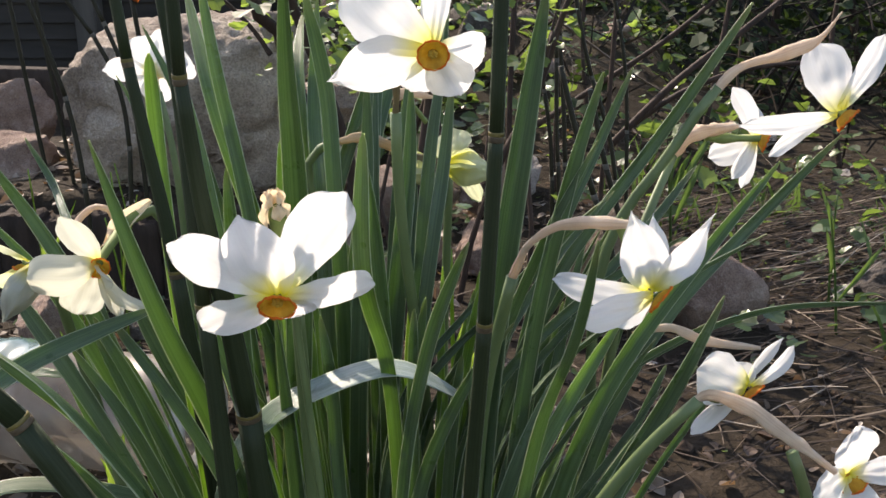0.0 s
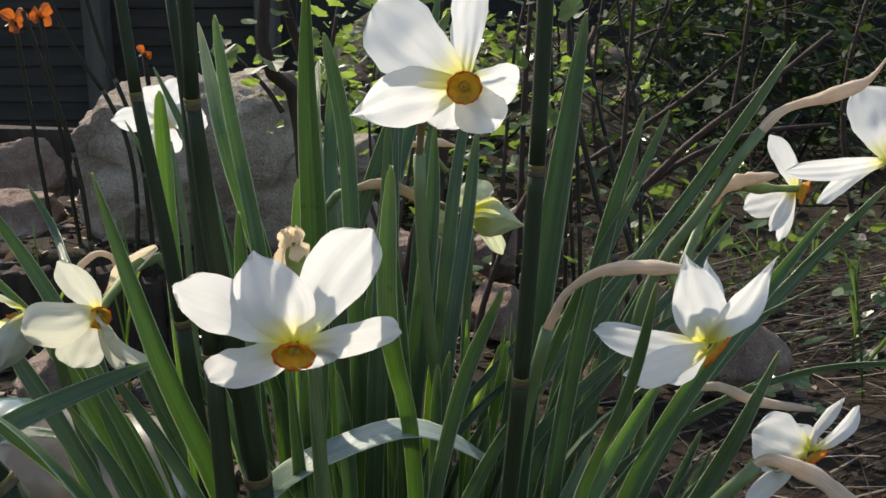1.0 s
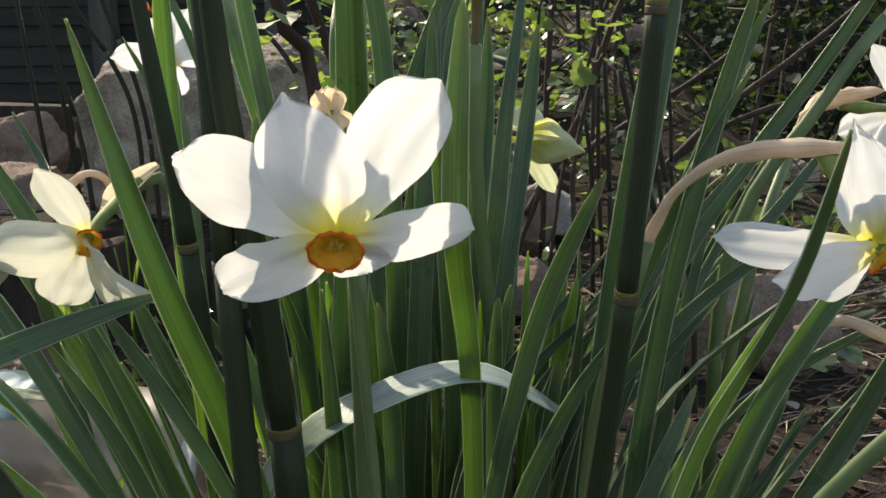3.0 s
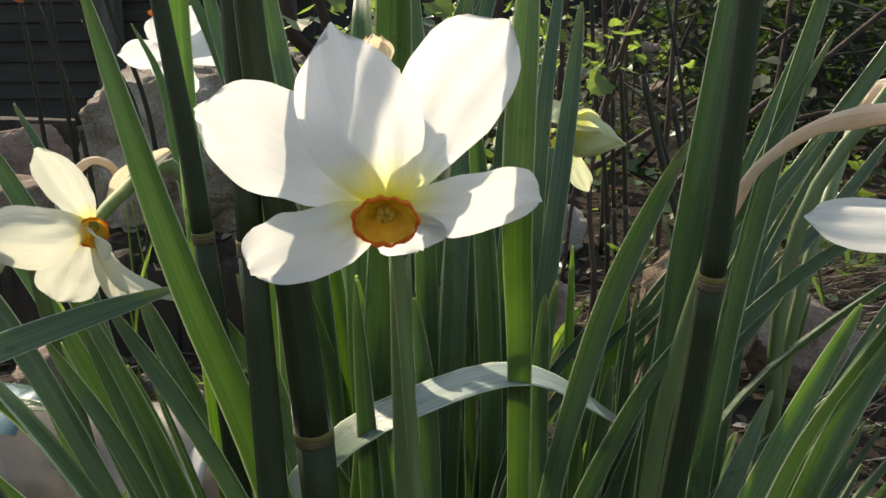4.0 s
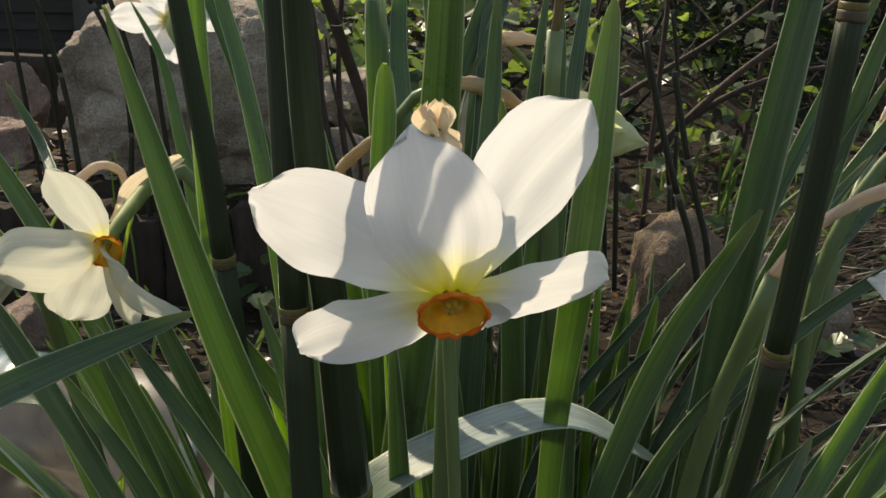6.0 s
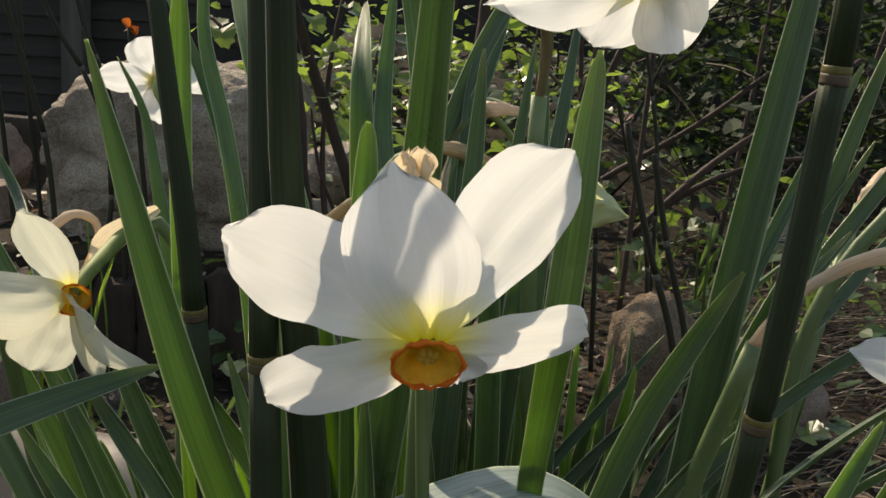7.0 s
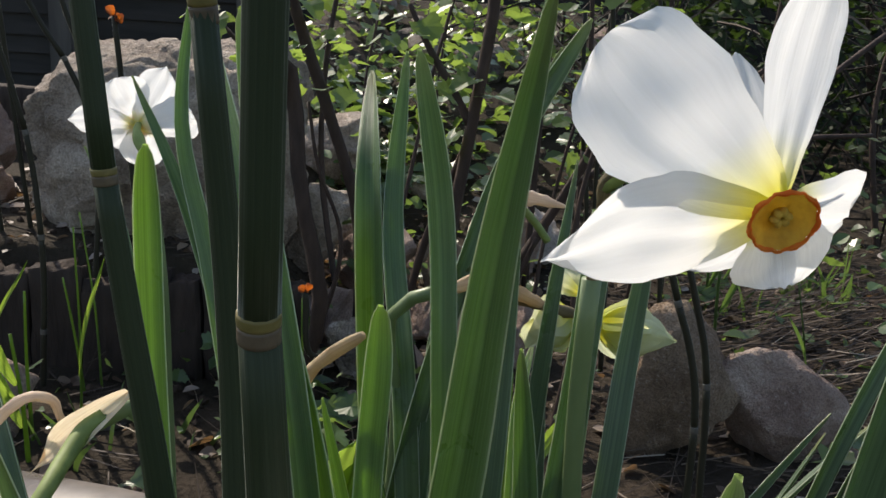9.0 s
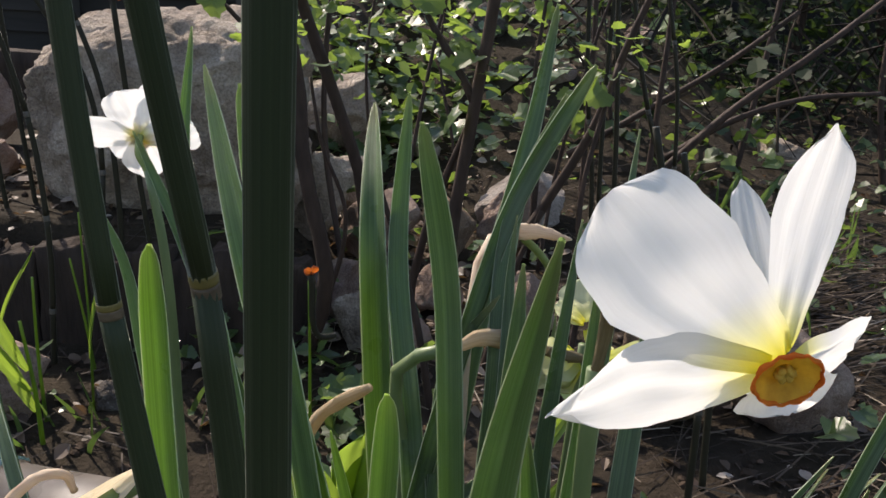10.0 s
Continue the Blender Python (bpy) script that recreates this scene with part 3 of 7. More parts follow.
leaf(CLUMP['c'], (-0.024, 0.435, -0.010), (-0.021, 0.444, 0.061), (-0.016, 0.463, 0.126), (-0.011, 0.482, 0.181), 0.0065, 7, 0.32)
leaf(CLUMP['c'], (-0.059, 0.406, -0.010), (-0.065, 0.405, 0.053), (-0.075, 0.401, 0.109), (-0.087, 0.397, 0.155), 0.0056, -18, 0.93)
leaf(CLUMP['c'], (0.012, 0.454, -0.010), (0.017, 0.459, 0.085), (0.026, 0.468, 0.175), (0.036, 0.476, 0.250), 0.0051, -16, 0.55)
leaf(CLUMP['c'], (0.019, 0.385, -0.010), (0.033, 0.389, 0.049), (0.056, 0.396, 0.100), (0.084, 0.403, 0.143), 0.0056, 0, 0.38)
leaf(CLUMP['c'], (0.009, 0.390, -0.010), (0.017, 0.395, 0.056), (0.029, 0.405, 0.115), (0.044, 0.415, 0.165), 0.0061, 30, 0.23)
leaf(CLUMP['c'], (-0.055, 0.408, -0.010), (-0.072, 0.409, 0.055), (-0.100, 0.411, 0.112), (-0.134, 0.413, 0.160), 0.0057, -19, 0.75)
leaf(CLUMP['c'], (-0.063, 0.462, -0.010), (-0.073, 0.470, 0.055), (-0.088, 0.487, 0.114), (-0.107, 0.504, 0.162), 0.0054, -14, 0.80)
leaf(CLUMP['c'], (0.005, 0.401, -0.010), (0.012, 0.401, 0.061), (0.022, 0.402, 0.125), (0.035, 0.403, 0.179), 0.0053, 31, 0.50)
leaf(CLUMP['c'], (-0.054, 0.403, -0.010), (-0.060, 0.404, 0.068), (-0.070, 0.406, 0.140), (-0.082, 0.409, 0.201), 0.0060, -27, 0.34)
leaf(CLUMP['c'], (-0.011, 0.494, -0.010), (-0.010, 0.500, 0.056), (-0.009, 0.514, 0.116), (-0.007, 0.527, 0.166), 0.0057, -23, 0.16)
leaf(CLUMP['l'], (-0.0600, 0.3450, -0.0100), (-0.0790, 0.3050, 0.2620), (-0.0895, 0.2880, 0.3120), (-0.1060, 0.2840, 0.3740), 0.0112, -20, 0.38, 0.50)
leaf(CLUMP['l'], (-0.0930, 0.3780, -0.0100), (-0.1235, 0.3920, 0.3450), (-0.1245, 0.3940, 0.3730), (-0.1246, 0.3937, 0.3932), 0.0072, 5, 0.78, 0.94)
leaf(CLUMP['l'], (-0.0740, 0.3880, -0.0100), (-0.1220, 0.4550, 0.3250), (-0.1420, 0.4730, 0.3670), (-0.1613, 0.4850, 0.4009), 0.0062, -20, 0.30, 0.70)
leaf(CLUMP['l'], (-0.067, 0.389, -0.010), (-0.092, 0.420, 0.320), (-0.106, 0.430, 0.359), (-0.138, 0.489, 0.423), 0.0110, -25, 0.71)
leaf(CLUMP['l'], (-0.071, 0.389, -0.010), (-0.095, 0.420, 0.336), (-0.106, 0.430, 0.384), (-0.114, 0.440, 0.425), 0.0080, -15, 0.56)
leaf(CLUMP['l'], (-0.1100, 0.4300, -0.0100), (-0.1657, 0.4950, 0.3144), (-0.1777, 0.5080, 0.3510), (-0.1908, 0.5143, 0.3715), 0.0068, -10, 0.40, 0.60)
leaf(CLUMP['l'], (-0.083, 0.403, -0.010), (-0.129, 0.460, 0.349), (-0.143, 0.480, 0.385), (-0.145, 0.500, 0.434), 0.0070, 0, 0.59)
leaf(CLUMP['l'], (-0.1050, 0.4000, -0.0100), (-0.2084, 0.4700, 0.2998), (-0.2300, 0.5000, 0.3150), (-0.2470, 0.5091, 0.3362), 0.0080, -20, 0.22, 0.72)
leaf(CLUMP['l'], (-0.0910, 0.3790, -0.0100), (-0.1700, 0.4000, 0.2790), (-0.1950, 0.4100, 0.3140), (-0.2150, 0.4100, 0.3450), 0.0105, -20, 0.34)
leaf(CLUMP['l'], (-0.0890, 0.3840, -0.0100), (-0.1730, 0.4100, 0.2450), (-0.2020, 0.4200, 0.2840), (-0.2320, 0.4300, 0.3100), 0.0086, -20, 0.55)
leaf(CLUMP['l'], (-0.0680, 0.3590, -0.0100), (-0.1100, 0.3550, 0.2000), (-0.1310, 0.3600, 0.2450), (-0.1530, 0.3700, 0.2790), 0.0086, -20, 0.36)
leaf(CLUMP['l'], (-0.0560, 0.3540, -0.0100), (-0.0900, 0.3450, 0.2120), (-0.1140, 0.3500, 0.2530), (-0.1400, 0.3600, 0.2820), 0.0086, -25, 0.24)
leaf(CLUMP['l'], (-0.0670, 0.3790, -0.0100), (-0.1130, 0.4000, 0.1980), (-0.1370, 0.4100, 0.2400), (-0.1550, 0.4200, 0.2690), 0.0105, -25, 0.19)
leaf(CLUMP['l'], (-0.0650, 0.3560, -0.0100), (-0.1310, 0.3550, 0.1990), (-0.1650, 0.3650, 0.2560), (-0.1950, 0.3800, 0.2890), 0.0105, -30, 0.15)
leaf(CLUMP['l'], (-0.0710, 0.3530, -0.0100), (-0.1110, 0.3350, 0.2090), (-0.1290, 0.3350, 0.2500), (-0.1500, 0.3400, 0.2770), 0.0076, -20, 0.38)
leaf(CLUMP['l'], (-0.0600, 0.3340, -0.0100), (-0.0980, 0.2800, 0.2420), (-0.1220, 0.2650, 0.2930), (-0.1460, 0.2700, 0.3080), 0.0095, -40, 0.30)
leaf(CLUMP['l'], (-0.0670, 0.3410, -0.0100), (-0.1170, 0.3000, 0.2260), (-0.1430, 0.2900, 0.2630), (-0.1660, 0.2900, 0.2790), 0.0086, -30, 0.35)
leaf(CLUMP['l'], (-0.100, 0.360, 0.000), (-0.162, 0.318, 0.276), (-0.139, 0.342, 0.283), (-0.119, 0.362, 0.287), 0.0088, -25, 0.19)
leaf(CLUMP['l'], (-0.300, 0.400, 0.000), (-0.271, 0.450, 0.199), (-0.242, 0.460, 0.209), (-0.211, 0.470, 0.202), 0.0090, 80, 0.31)
leaf(CLUMP['l'], (-0.220, 0.300, 0.000), (-0.179, 0.340, 0.211), (-0.157, 0.350, 0.204), (-0.132, 0.360, 0.193), 0.0080, 75, 0.20)
leaf(CLUMP['l'], (-0.076, 0.369, -0.010), (-0.087, 0.375, 0.262), (-0.089, 0.380, 0.306), (-0.090, 0.380, 0.345), 0.0098, 0, 0.36)
leaf(CLUMP['l'], (-0.0610, 0.3480, -0.0100), (-0.0545, 0.3280, 0.2200), (-0.0560, 0.3250, 0.2650), (-0.0575, 0.3220, 0.3000), 0.0070, 0, 0.25)
leaf(CLUMP['l'], (-0.0820, 0.3660, -0.0100), (-0.1200, 0.3660, 0.2080), (-0.1310, 0.3700, 0.2360), (-0.1420, 0.3740, 0.2580), 0.0061, -17, 0.36)
leaf(CLUMP['l'], (-0.0800, 0.3590, -0.0100), (-0.1260, 0.3520, 0.2080), (-0.1420, 0.3560, 0.2420), (-0.1560, 0.3600, 0.2700), 0.0055, -34, 0.55)
leaf(CLUMP['l'], (-0.0620, 0.3610, -0.0100), (-0.0780, 0.3560, 0.2190), (-0.0900, 0.3600, 0.2590), (-0.1010, 0.3640, 0.2910), 0.0076, -12, 0.36)
leaf(CLUMP['l'], (-0.0960, 0.3830, -0.0100), (-0.1660, 0.4000, 0.1840), (-0.1840, 0.4040, 0.2300), (-0.2000, 0.4080, 0.2670), 0.0054, -8, 0.41)
leaf(CLUMP['l'], (-0.0770, 0.3570, -0.0100), (-0.1170, 0.3480, 0.2040), (-0.1320, 0.3520, 0.2450), (-0.1470, 0.3560, 0.2770), 0.0050, -6, 0.55)
leaf(CLUMP['l'], (-0.0750, 0.3820, -0.0100), (-0.1160, 0.3990, 0.1590), (-0.1330, 0.4030, 0.2050), (-0.1480, 0.4070, 0.2420), 0.0050, -23, 0.26)
leaf(CLUMP['l'], (-0.0830, 0.3850, -0.0100), (-0.1380, 0.4040, 0.1810), (-0.1570, 0.4080, 0.2260), (-0.1740, 0.4120, 0.2610), 0.0078, -29, 0.36)
leaf(CLUMP['l'], (-0.0460, 0.3760, -0.0100), (-0.0720, 0.3860, 0.2080), (-0.0980, 0.3900, 0.2450), (-0.1210, 0.3940, 0.2740), 0.0079, -17, 0.38)
leaf(CLUMP['r'], (0.0260, 0.3600, -0.0100), (0.0510, 0.3600, 0.3200), (0.0590, 0.3600, 0.3540), (0.0690, 0.3600, 0.3880), 0.0081, 30, 0.14)
leaf(CLUMP['r'], (0.000, 0.368, -0.010), (0.062, 0.400, 0.301), (0.103, 0.420, 0.353), (0.142, 0.426, 0.412), 0.0076, 40, 0.08)
leaf(CLUMP['r'], (0.022, 0.349, -0.010), (0.087, 0.350, 0.280), (0.117, 0.360, 0.319), (0.143, 0.368, 0.351), 0.0071, -35, 0.40)
leaf(CLUMP['r'], (0.026, 0.383, -0.010), (0.119, 0.430, 0.266), (0.160, 0.450, 0.305), (0.197, 0.450, 0.348), 0.0068, 30, 0.08)
leaf(CLUMP['r'], (0.0030, 0.3690, -0.0100), (0.0560, 0.3900, 0.2040), (0.0910, 0.4000, 0.2440), (0.1280, 0.4000, 0.2680), 0.0048, 50, 0.12)
leaf(CLUMP['r'], (-0.0310, 0.3730, -0.0100), (0.0790, 0.4100, 0.2280), (0.1610, 0.4300, 0.2630), (0.2300, 0.4200, 0.2720), 0.0048, 45, 0.00)
leaf(CLUMP['r'], (0.024, 0.345, -0.010), (0.077, 0.330, 0.223), (0.100, 0.330, 0.271), (0.115, 0.330, 0.306), 0.0092, 15, 0.08)
leaf(CLUMP['r'], (0.022, 0.346, -0.010), (0.044, 0.290, 0.273), (0.053, 0.255, 0.326), (0.056, 0.245, 0.352), 0.0062, 30, 0.24)
leaf(CLUMP['r'], (0.0190, 0.3650, -0.0100), (0.0580, 0.3700, 0.2040), (0.0770, 0.3700, 0.2390), (0.0980, 0.3700, 0.2720), 0.0053, 20, 0.16)
leaf(CLUMP['r'], (0.0160, 0.3480, -0.0100), (0.0310, 0.3350, 0.2080), (0.0400, 0.3350, 0.2370), (0.0520, 0.3400, 0.2660), 0.0066, -25, 0.04)
leaf(CLUMP['r'], (0.0180, 0.3840, -0.0100), (0.0570, 0.4200, 0.3030), (0.0770, 0.4300, 0.3480), (0.0910, 0.4300, 0.3830), 0.0053, 25, 0.16)
leaf(CLUMP['r'], (0.0020, 0.3600, -0.0100), (0.0260, 0.3600, 0.2610), (0.0480, 0.3600, 0.3200), (0.0680, 0.3600, 0.3610), 0.0053, 20, 0.10)
leaf(CLUMP['r'], (0.018, 0.344, -0.010), (0.049, 0.340, 0.237), (0.065, 0.350, 0.262), (0.081, 0.360, 0.285), 0.0065, 10, 0.68)
leaf(CLUMP['r'], (0.0010, 0.3500, -0.0100), (0.0060, 0.3400, 0.2420), (0.0190, 0.3400, 0.2680), (0.0350, 0.3400, 0.2900), 0.0062, 15, 0.20)
leaf(CLUMP['r'], (0.0090, 0.3720, -0.0100), (0.0520, 0.4200, 0.2380), (0.0790, 0.4500, 0.2800), (0.1010, 0.4600, 0.3200), 0.0048, 20, 0.08)
leaf(CLUMP['r'], (0.0110, 0.3670, -0.0100), (0.0430, 0.4100, 0.2180), (0.0640, 0.4400, 0.2550), (0.0880, 0.4600, 0.2980), 0.0053, 20, 0.08)
leaf(CLUMP['r'], (-0.0050, 0.3740, -0.0100), (-0.0030, 0.4000, 0.2505), (0.0130, 0.4100, 0.2665), (0.0330, 0.4200, 0.2890), 0.0046, 30, 0.04)
leaf(CLUMP['r'], (0.0010, 0.3840, -0.0100), (0.0150, 0.4200, 0.2435), (0.0330, 0.4300, 0.2575), (0.0550, 0.4400, 0.2760), 0.0048, 30, 0.08)
leaf(CLUMP['r'], (-0.0020, 0.3720, -0.0100), (-0.0010, 0.3900, 0.2465), (0.0110, 0.3950, 0.2585), (0.0290, 0.4000, 0.2740), 0.0049, 20, 0.00)
leaf(CLUMP['r'], (0.0040, 0.3840, -0.0100), (0.0320, 0.4200, 0.2735), (0.0550, 0.4300, 0.2965), (0.0800, 0.4400, 0.3160), 0.0046, 35, 0.04)
leaf(CLUMP['r'], (0.0080, 0.3990, -0.0100), (0.0380, 0.4500, 0.2605), (0.0590, 0.4600, 0.2845), (0.0790, 0.4700, 0.3040), 0.0046, 25, 0.12)
leaf(CLUMP['r'], (0.0000, 0.4060, -0.0100), (0.0260, 0.4600, 0.1850), (0.0620, 0.4660, 0.2390), (0.0890, 0.4700, 0.2770), 0.0053, 24, 0.24)
leaf(CLUMP['r'], (0.0160, 0.3710, -0.0100), (0.0530, 0.3890, 0.1540), (0.0850, 0.3950, 0.2000), (0.1080, 0.3990, 0.2350), 0.0040, 26, 0.00)
leaf(CLUMP['r'], (0.0110, 0.3590, -0.0100), (0.0590, 0.3660, 0.2640), (0.1050, 0.3720, 0.2970), (0.1430, 0.3760, 0.3180), 0.0050, 58, 0.00)
leaf(CLUMP['r'], (0.0170, 0.3810, -0.0100), (0.0570, 0.4100, 0.2340), (0.0640, 0.4160, 0.2720), (0.0720, 0.4200, 0.3090), 0.0056, 3, 0.12)
leaf(CLUMP['r'], (0.0050, 0.3690, -0.0100), (0.0300, 0.3850, 0.2600), (0.0530, 0.3910, 0.2980), (0.0800, 0.3950, 0.3320), 0.0041, 6, 0.00)
leaf(CLUMP['r'], (0.0040, 0.3670, -0.0100), (0.0350, 0.3810, 0.2520), (0.0750, 0.3870, 0.2900), (0.1110, 0.3910, 0.3120), 0.0048, 11, 0.12)
leaf(CLUMP['r'], (-0.0010, 0.3960, -0.0100), (0.0330, 0.4400, 0.2030), (0.0510, 0.4460, 0.2450), (0.0700, 0.4500, 0.2780), 0.0044, 15, 0.13)
leaf(CLUMP['r'], (0.0080, 0.3900, -0.0100), (0.0250, 0.4270, 0.1310), (0.0340, 0.4330, 0.1690), (0.0390, 0.4370, 0.2030), 0.0044, 56, 0.15)
leaf(CLUMP['r'], (-0.0010, 0.3740, -0.0100), (0.0180, 0.3960, 0.2090), (0.0450, 0.4020, 0.2410), (0.0730, 0.4060, 0.2750), 0.0047, -35, 0.12)
leaf(CLUMP['r'], (0.0140, 0.3610, -0.0100), (0.0670, 0.3690, 0.1830), (0.0940, 0.3750, 0.2240), (0.1190, 0.3790, 0.2550), 0.0046, 9, 0.12)
leaf(CLUMP['r'], (0.0130, 0.4130, -0.0100), (0.0440, 0.4750, 0.2225), (0.0670, 0.4830, 0.2545), (0.0860, 0.4870, 0.2890), 0.0053, 33, 0.10)
leaf(CLUMP['r'], (0.0080, 0.3930, -0.0100), (0.0190, 0.4360, 0.2275), (0.0350, 0.4440, 0.2445), (0.0450, 0.4480, 0.2660), 0.0042, -20, 0.10)
leaf(CLUMP['r'], (0.0310, 0.4030, -0.0100), (0.0800, 0.4560, 0.2650), (0.1080, 0.4640, 0.2960), (0.1320, 0.4680, 0.3290), 0.0055, -7, 0.00)
leaf(CLUMP['r'], (0.0060, 0.3990, -0.0100), (0.0180, 0.4480, 0.2115), (0.0300, 0.4560, 0.2275), (0.0360, 0.4600, 0.2520), 0.0040, 40, 0.22)
leaf(CLUMP['r'], (0.0470, 0.3980, -0.0100), (0.0460, 0.4030, 0.0730), (0.0690, 0.4120, 0.1420), (0.0880, 0.4210, 0.2000), 0.0055, -38, 0.27)
leaf(CLUMP['r'], (0.0580, 0.4460, -0.0100), (0.0740, 0.4510, 0.0700), (0.1000, 0.4620, 0.1430), (0.1300, 0.4720, 0.2050), 0.0045, -3, 0.11)
leaf(CLUMP['r'], (0.0570, 0.4370, -0.0100), (0.0770, 0.4400, 0.0730), (0.1110, 0.4460, 0.1510), (0.1500, 0.4510, 0.2160), 0.0038, -9, 0.32)
leaf(CLUMP['r'], (0.0550, 0.4070, -0.0100), (0.0710, 0.4060, 0.0540), (0.0980, 0.4040, 0.1120), (0.1290, 0.4020, 0.1600), 0.0041, 22, 0.27)
leaf(CLUMP['r'], (0.046, 0.335, -0.010), (0.060, 0.340, 0.044), (0.085, 0.351, 0.090), (0.113, 0.362, 0.129), 0.0049, 10, 0.70)
leaf(CLUMP['r'], (0.0570, 0.4420, -0.0100), (0.0730, 0.4520, 0.0700), (0.0980, 0.4720, 0.1440), (0.1280, 0.4910, 0.2060), 0.0046, -17, 0.13)
leaf(CLUMP['r'], (0.045, 0.448, -0.010), (0.061, 0.454, 0.052), (0.087, 0.467, 0.106), (0.118, 0.480, 0.152), 0.0062, -1, 0.29)
leaf(CLUMP['r'], (0.0560, 0.4610, -0.0100), (0.0660, 0.4620, 0.0890), (0.0830, 0.4640, 0.1830), (0.1020, 0.4660, 0.2610), 0.0043, 9, 0.09)
leaf(CLUMP['b'], (-0.052, 0.434, -0.010), (-0.037, 0.420, 0.302), (-0.035, 0.430, 0.345), (-0.034, 0.430, 0.381), 0.0090, 5, 0.10)
leaf(CLUMP['b'], (-0.045, 0.431, -0.010), (-0.018, 0.415, 0.300), (-0.014, 0.425, 0.341), (-0.013, 0.430, 0.377), 0.0095, 5, 0.25)
leaf(CLUMP['b'], (-0.039, 0.431, -0.010), (-0.003, 0.420, 0.299), (0.002, 0.435, 0.336), (0.006, 0.440, 0.374), 0.0070, -10, 0.10)
leaf(CLUMP['b'], (-0.041, 0.453, -0.010), (-0.017, 0.470, 0.270), (-0.017, 0.490, 0.308), (-0.016, 0.500, 0.339), 0.0045, 10, 0.10)
leaf(CLUMP['b'], (-0.077, 0.442, -0.010), (-0.054, 0.460, 0.327), (-0.033, 0.490, 0.387), (-0.010, 0.500, 0.428), 0.0090, 40, 0.15)
leaf(CLUMP['b'], (-0.066, 0.472, -0.010), (-0.041, 0.520, 0.344), (-0.026, 0.550, 0.401), (-0.019, 0.560, 0.444), 0.0090, 20, 0.20)
leaf(CLUMP['b'], (-0.054, 0.436, -0.010), (-0.065, 0.460, 0.310), (-0.074, 0.500, 0.356), (-0.073, 0.520, 0.413), 0.0080, 10, 0.45)
leaf(CLUMP['b'], (-0.053, 0.439, -0.010), (-0.052, 0.430, 0.326), (-0.056, 0.440, 0.374), (-0.064, 0.440, 0.417), 0.0080, 10, 0.30)
leaf(CLUMP['b'], (-0.061, 0.443, -0.010), (-0.056, 0.450, 0.294), (-0.053, 0.470, 0.332), (-0.038, 0.470, 0.356), 0.0050, 10, 0.20)
leaf(CLUMP['b'], (-0.041, 0.430, -0.010), (-0.025, 0.400, 0.258), (-0.028, 0.400, 0.309), (-0.032, 0.400, 0.346), 0.0080, -10, 0.50)
leaf(CLUMP['b'], (-0.054, 0.442, -0.010), (-0.038, 0.460, 0.324), (-0.034, 0.490, 0.381), (-0.019, 0.500, 0.418), 0.0090, 20, 0.15)
leaf(CLUMP['b'], (0.000, 0.550, 0.000), (-0.019, 0.560, 0.229), (-0.017, 0.580, 0.254), (-0.011, 0.600, 0.275), 0.0060, 0, 0.95)
leaf(CLUMP['b'], (-0.060, 0.480, 0.000), (-0.055, 0.490, 0.253), (-0.043, 0.500, 0.264), (-0.031, 0.500, 0.272), 0.0050, 60, 0.10)
leaf(CLUMP['b'], (-0.047, 0.360, -0.010), (-0.058, 0.361, 0.068), (-0.076, 0.364, 0.139), (-0.098, 0.367, 0.199), 0.0081, 3, 0.63)
leaf(CLUMP['b'], (-0.034, 0.454, -0.010), (-0.041, 0.456, 0.051), (-0.051, 0.461, 0.105), (-0.063, 0.465, 0.150), 0.0061, 25, 0.42)
leaf(CLUMP['b'], (-0.026, 0.452, -0.010), (-0.026, 0.452, 0.051), (-0.028, 0.452, 0.106), (-0.030, 0.452, 0.151), 0.0081, -24, 0.71)
leaf(CLUMP['b'], (-0.061, 0.435, -0.010), (-0.076, 0.437, 0.058), (-0.101, 0.440, 0.119), (-0.131, 0.443, 0.170), 0.0066, 39, 0.83)
leaf(CLUMP['b'], (0.029, 0.464, -0.010), (0.041, 0.470, 0.064), (0.060, 0.482, 0.133), (0.083, 0.493, 0.190), 0.0069, -39, 0.48)
leaf(CLUMP['b'], (-0.028, 0.482, -0.010), (-0.036, 0.492, 0.091), (-0.049, 0.511, 0.187), (-0.064, 0.530, 0.267), 0.0081, 1, 0.47)
leaf(CLUMP['b'], (0.015, 0.383, -0.010), (0.020, 0.389, 0.058), (0.029, 0.400, 0.119), (0.039, 0.412, 0.170), 0.0074, -37, 0.11)
leaf(CLUMP['b'], (-0.032, 0.406, -0.010), (-0.035, 0.409, 0.060), (-0.039, 0.417, 0.123), (-0.044, 0.424, 0.176), 0.0063, 8, 0.53)
leaf(CLUMP['b'], (0.008, 0.396, -0.010), (0.018, 0.401, 0.076), (0.034, 0.411, 0.157), (0.053, 0.421, 0.224), 0.0081, 25, 0.35)
leaf(CLUMP['b'], (-0.012, 0.377, -0.010), (-0.014, 0.375, 0.061), (-0.016, 0.372, 0.126), (-0.018, 0.369, 0.180), 0.0060, -3, 0.90)
leaf(CLUMP['b'], (-0.023, 0.430, -0.010), (-0.021, 0.432, 0.090), (-0.018, 0.435, 0.186), (-0.015, 0.438, 0.265), 0.0077, -34, 0.81)
leaf(CLUMP['b'], (-0.054, 0.452, -0.010), (-0.061, 0.453, 0.088), (-0.071, 0.455, 0.182), (-0.083, 0.456, 0.260), 0.0077, 23, 0.61)
leaf(CLUMP['b'], (0.021, 0.350, -0.010), (0.035, 0.350, 0.049), (0.056, 0.350, 0.100), (0.082, 0.349, 0.143), 0.0070, -6, 0.11)
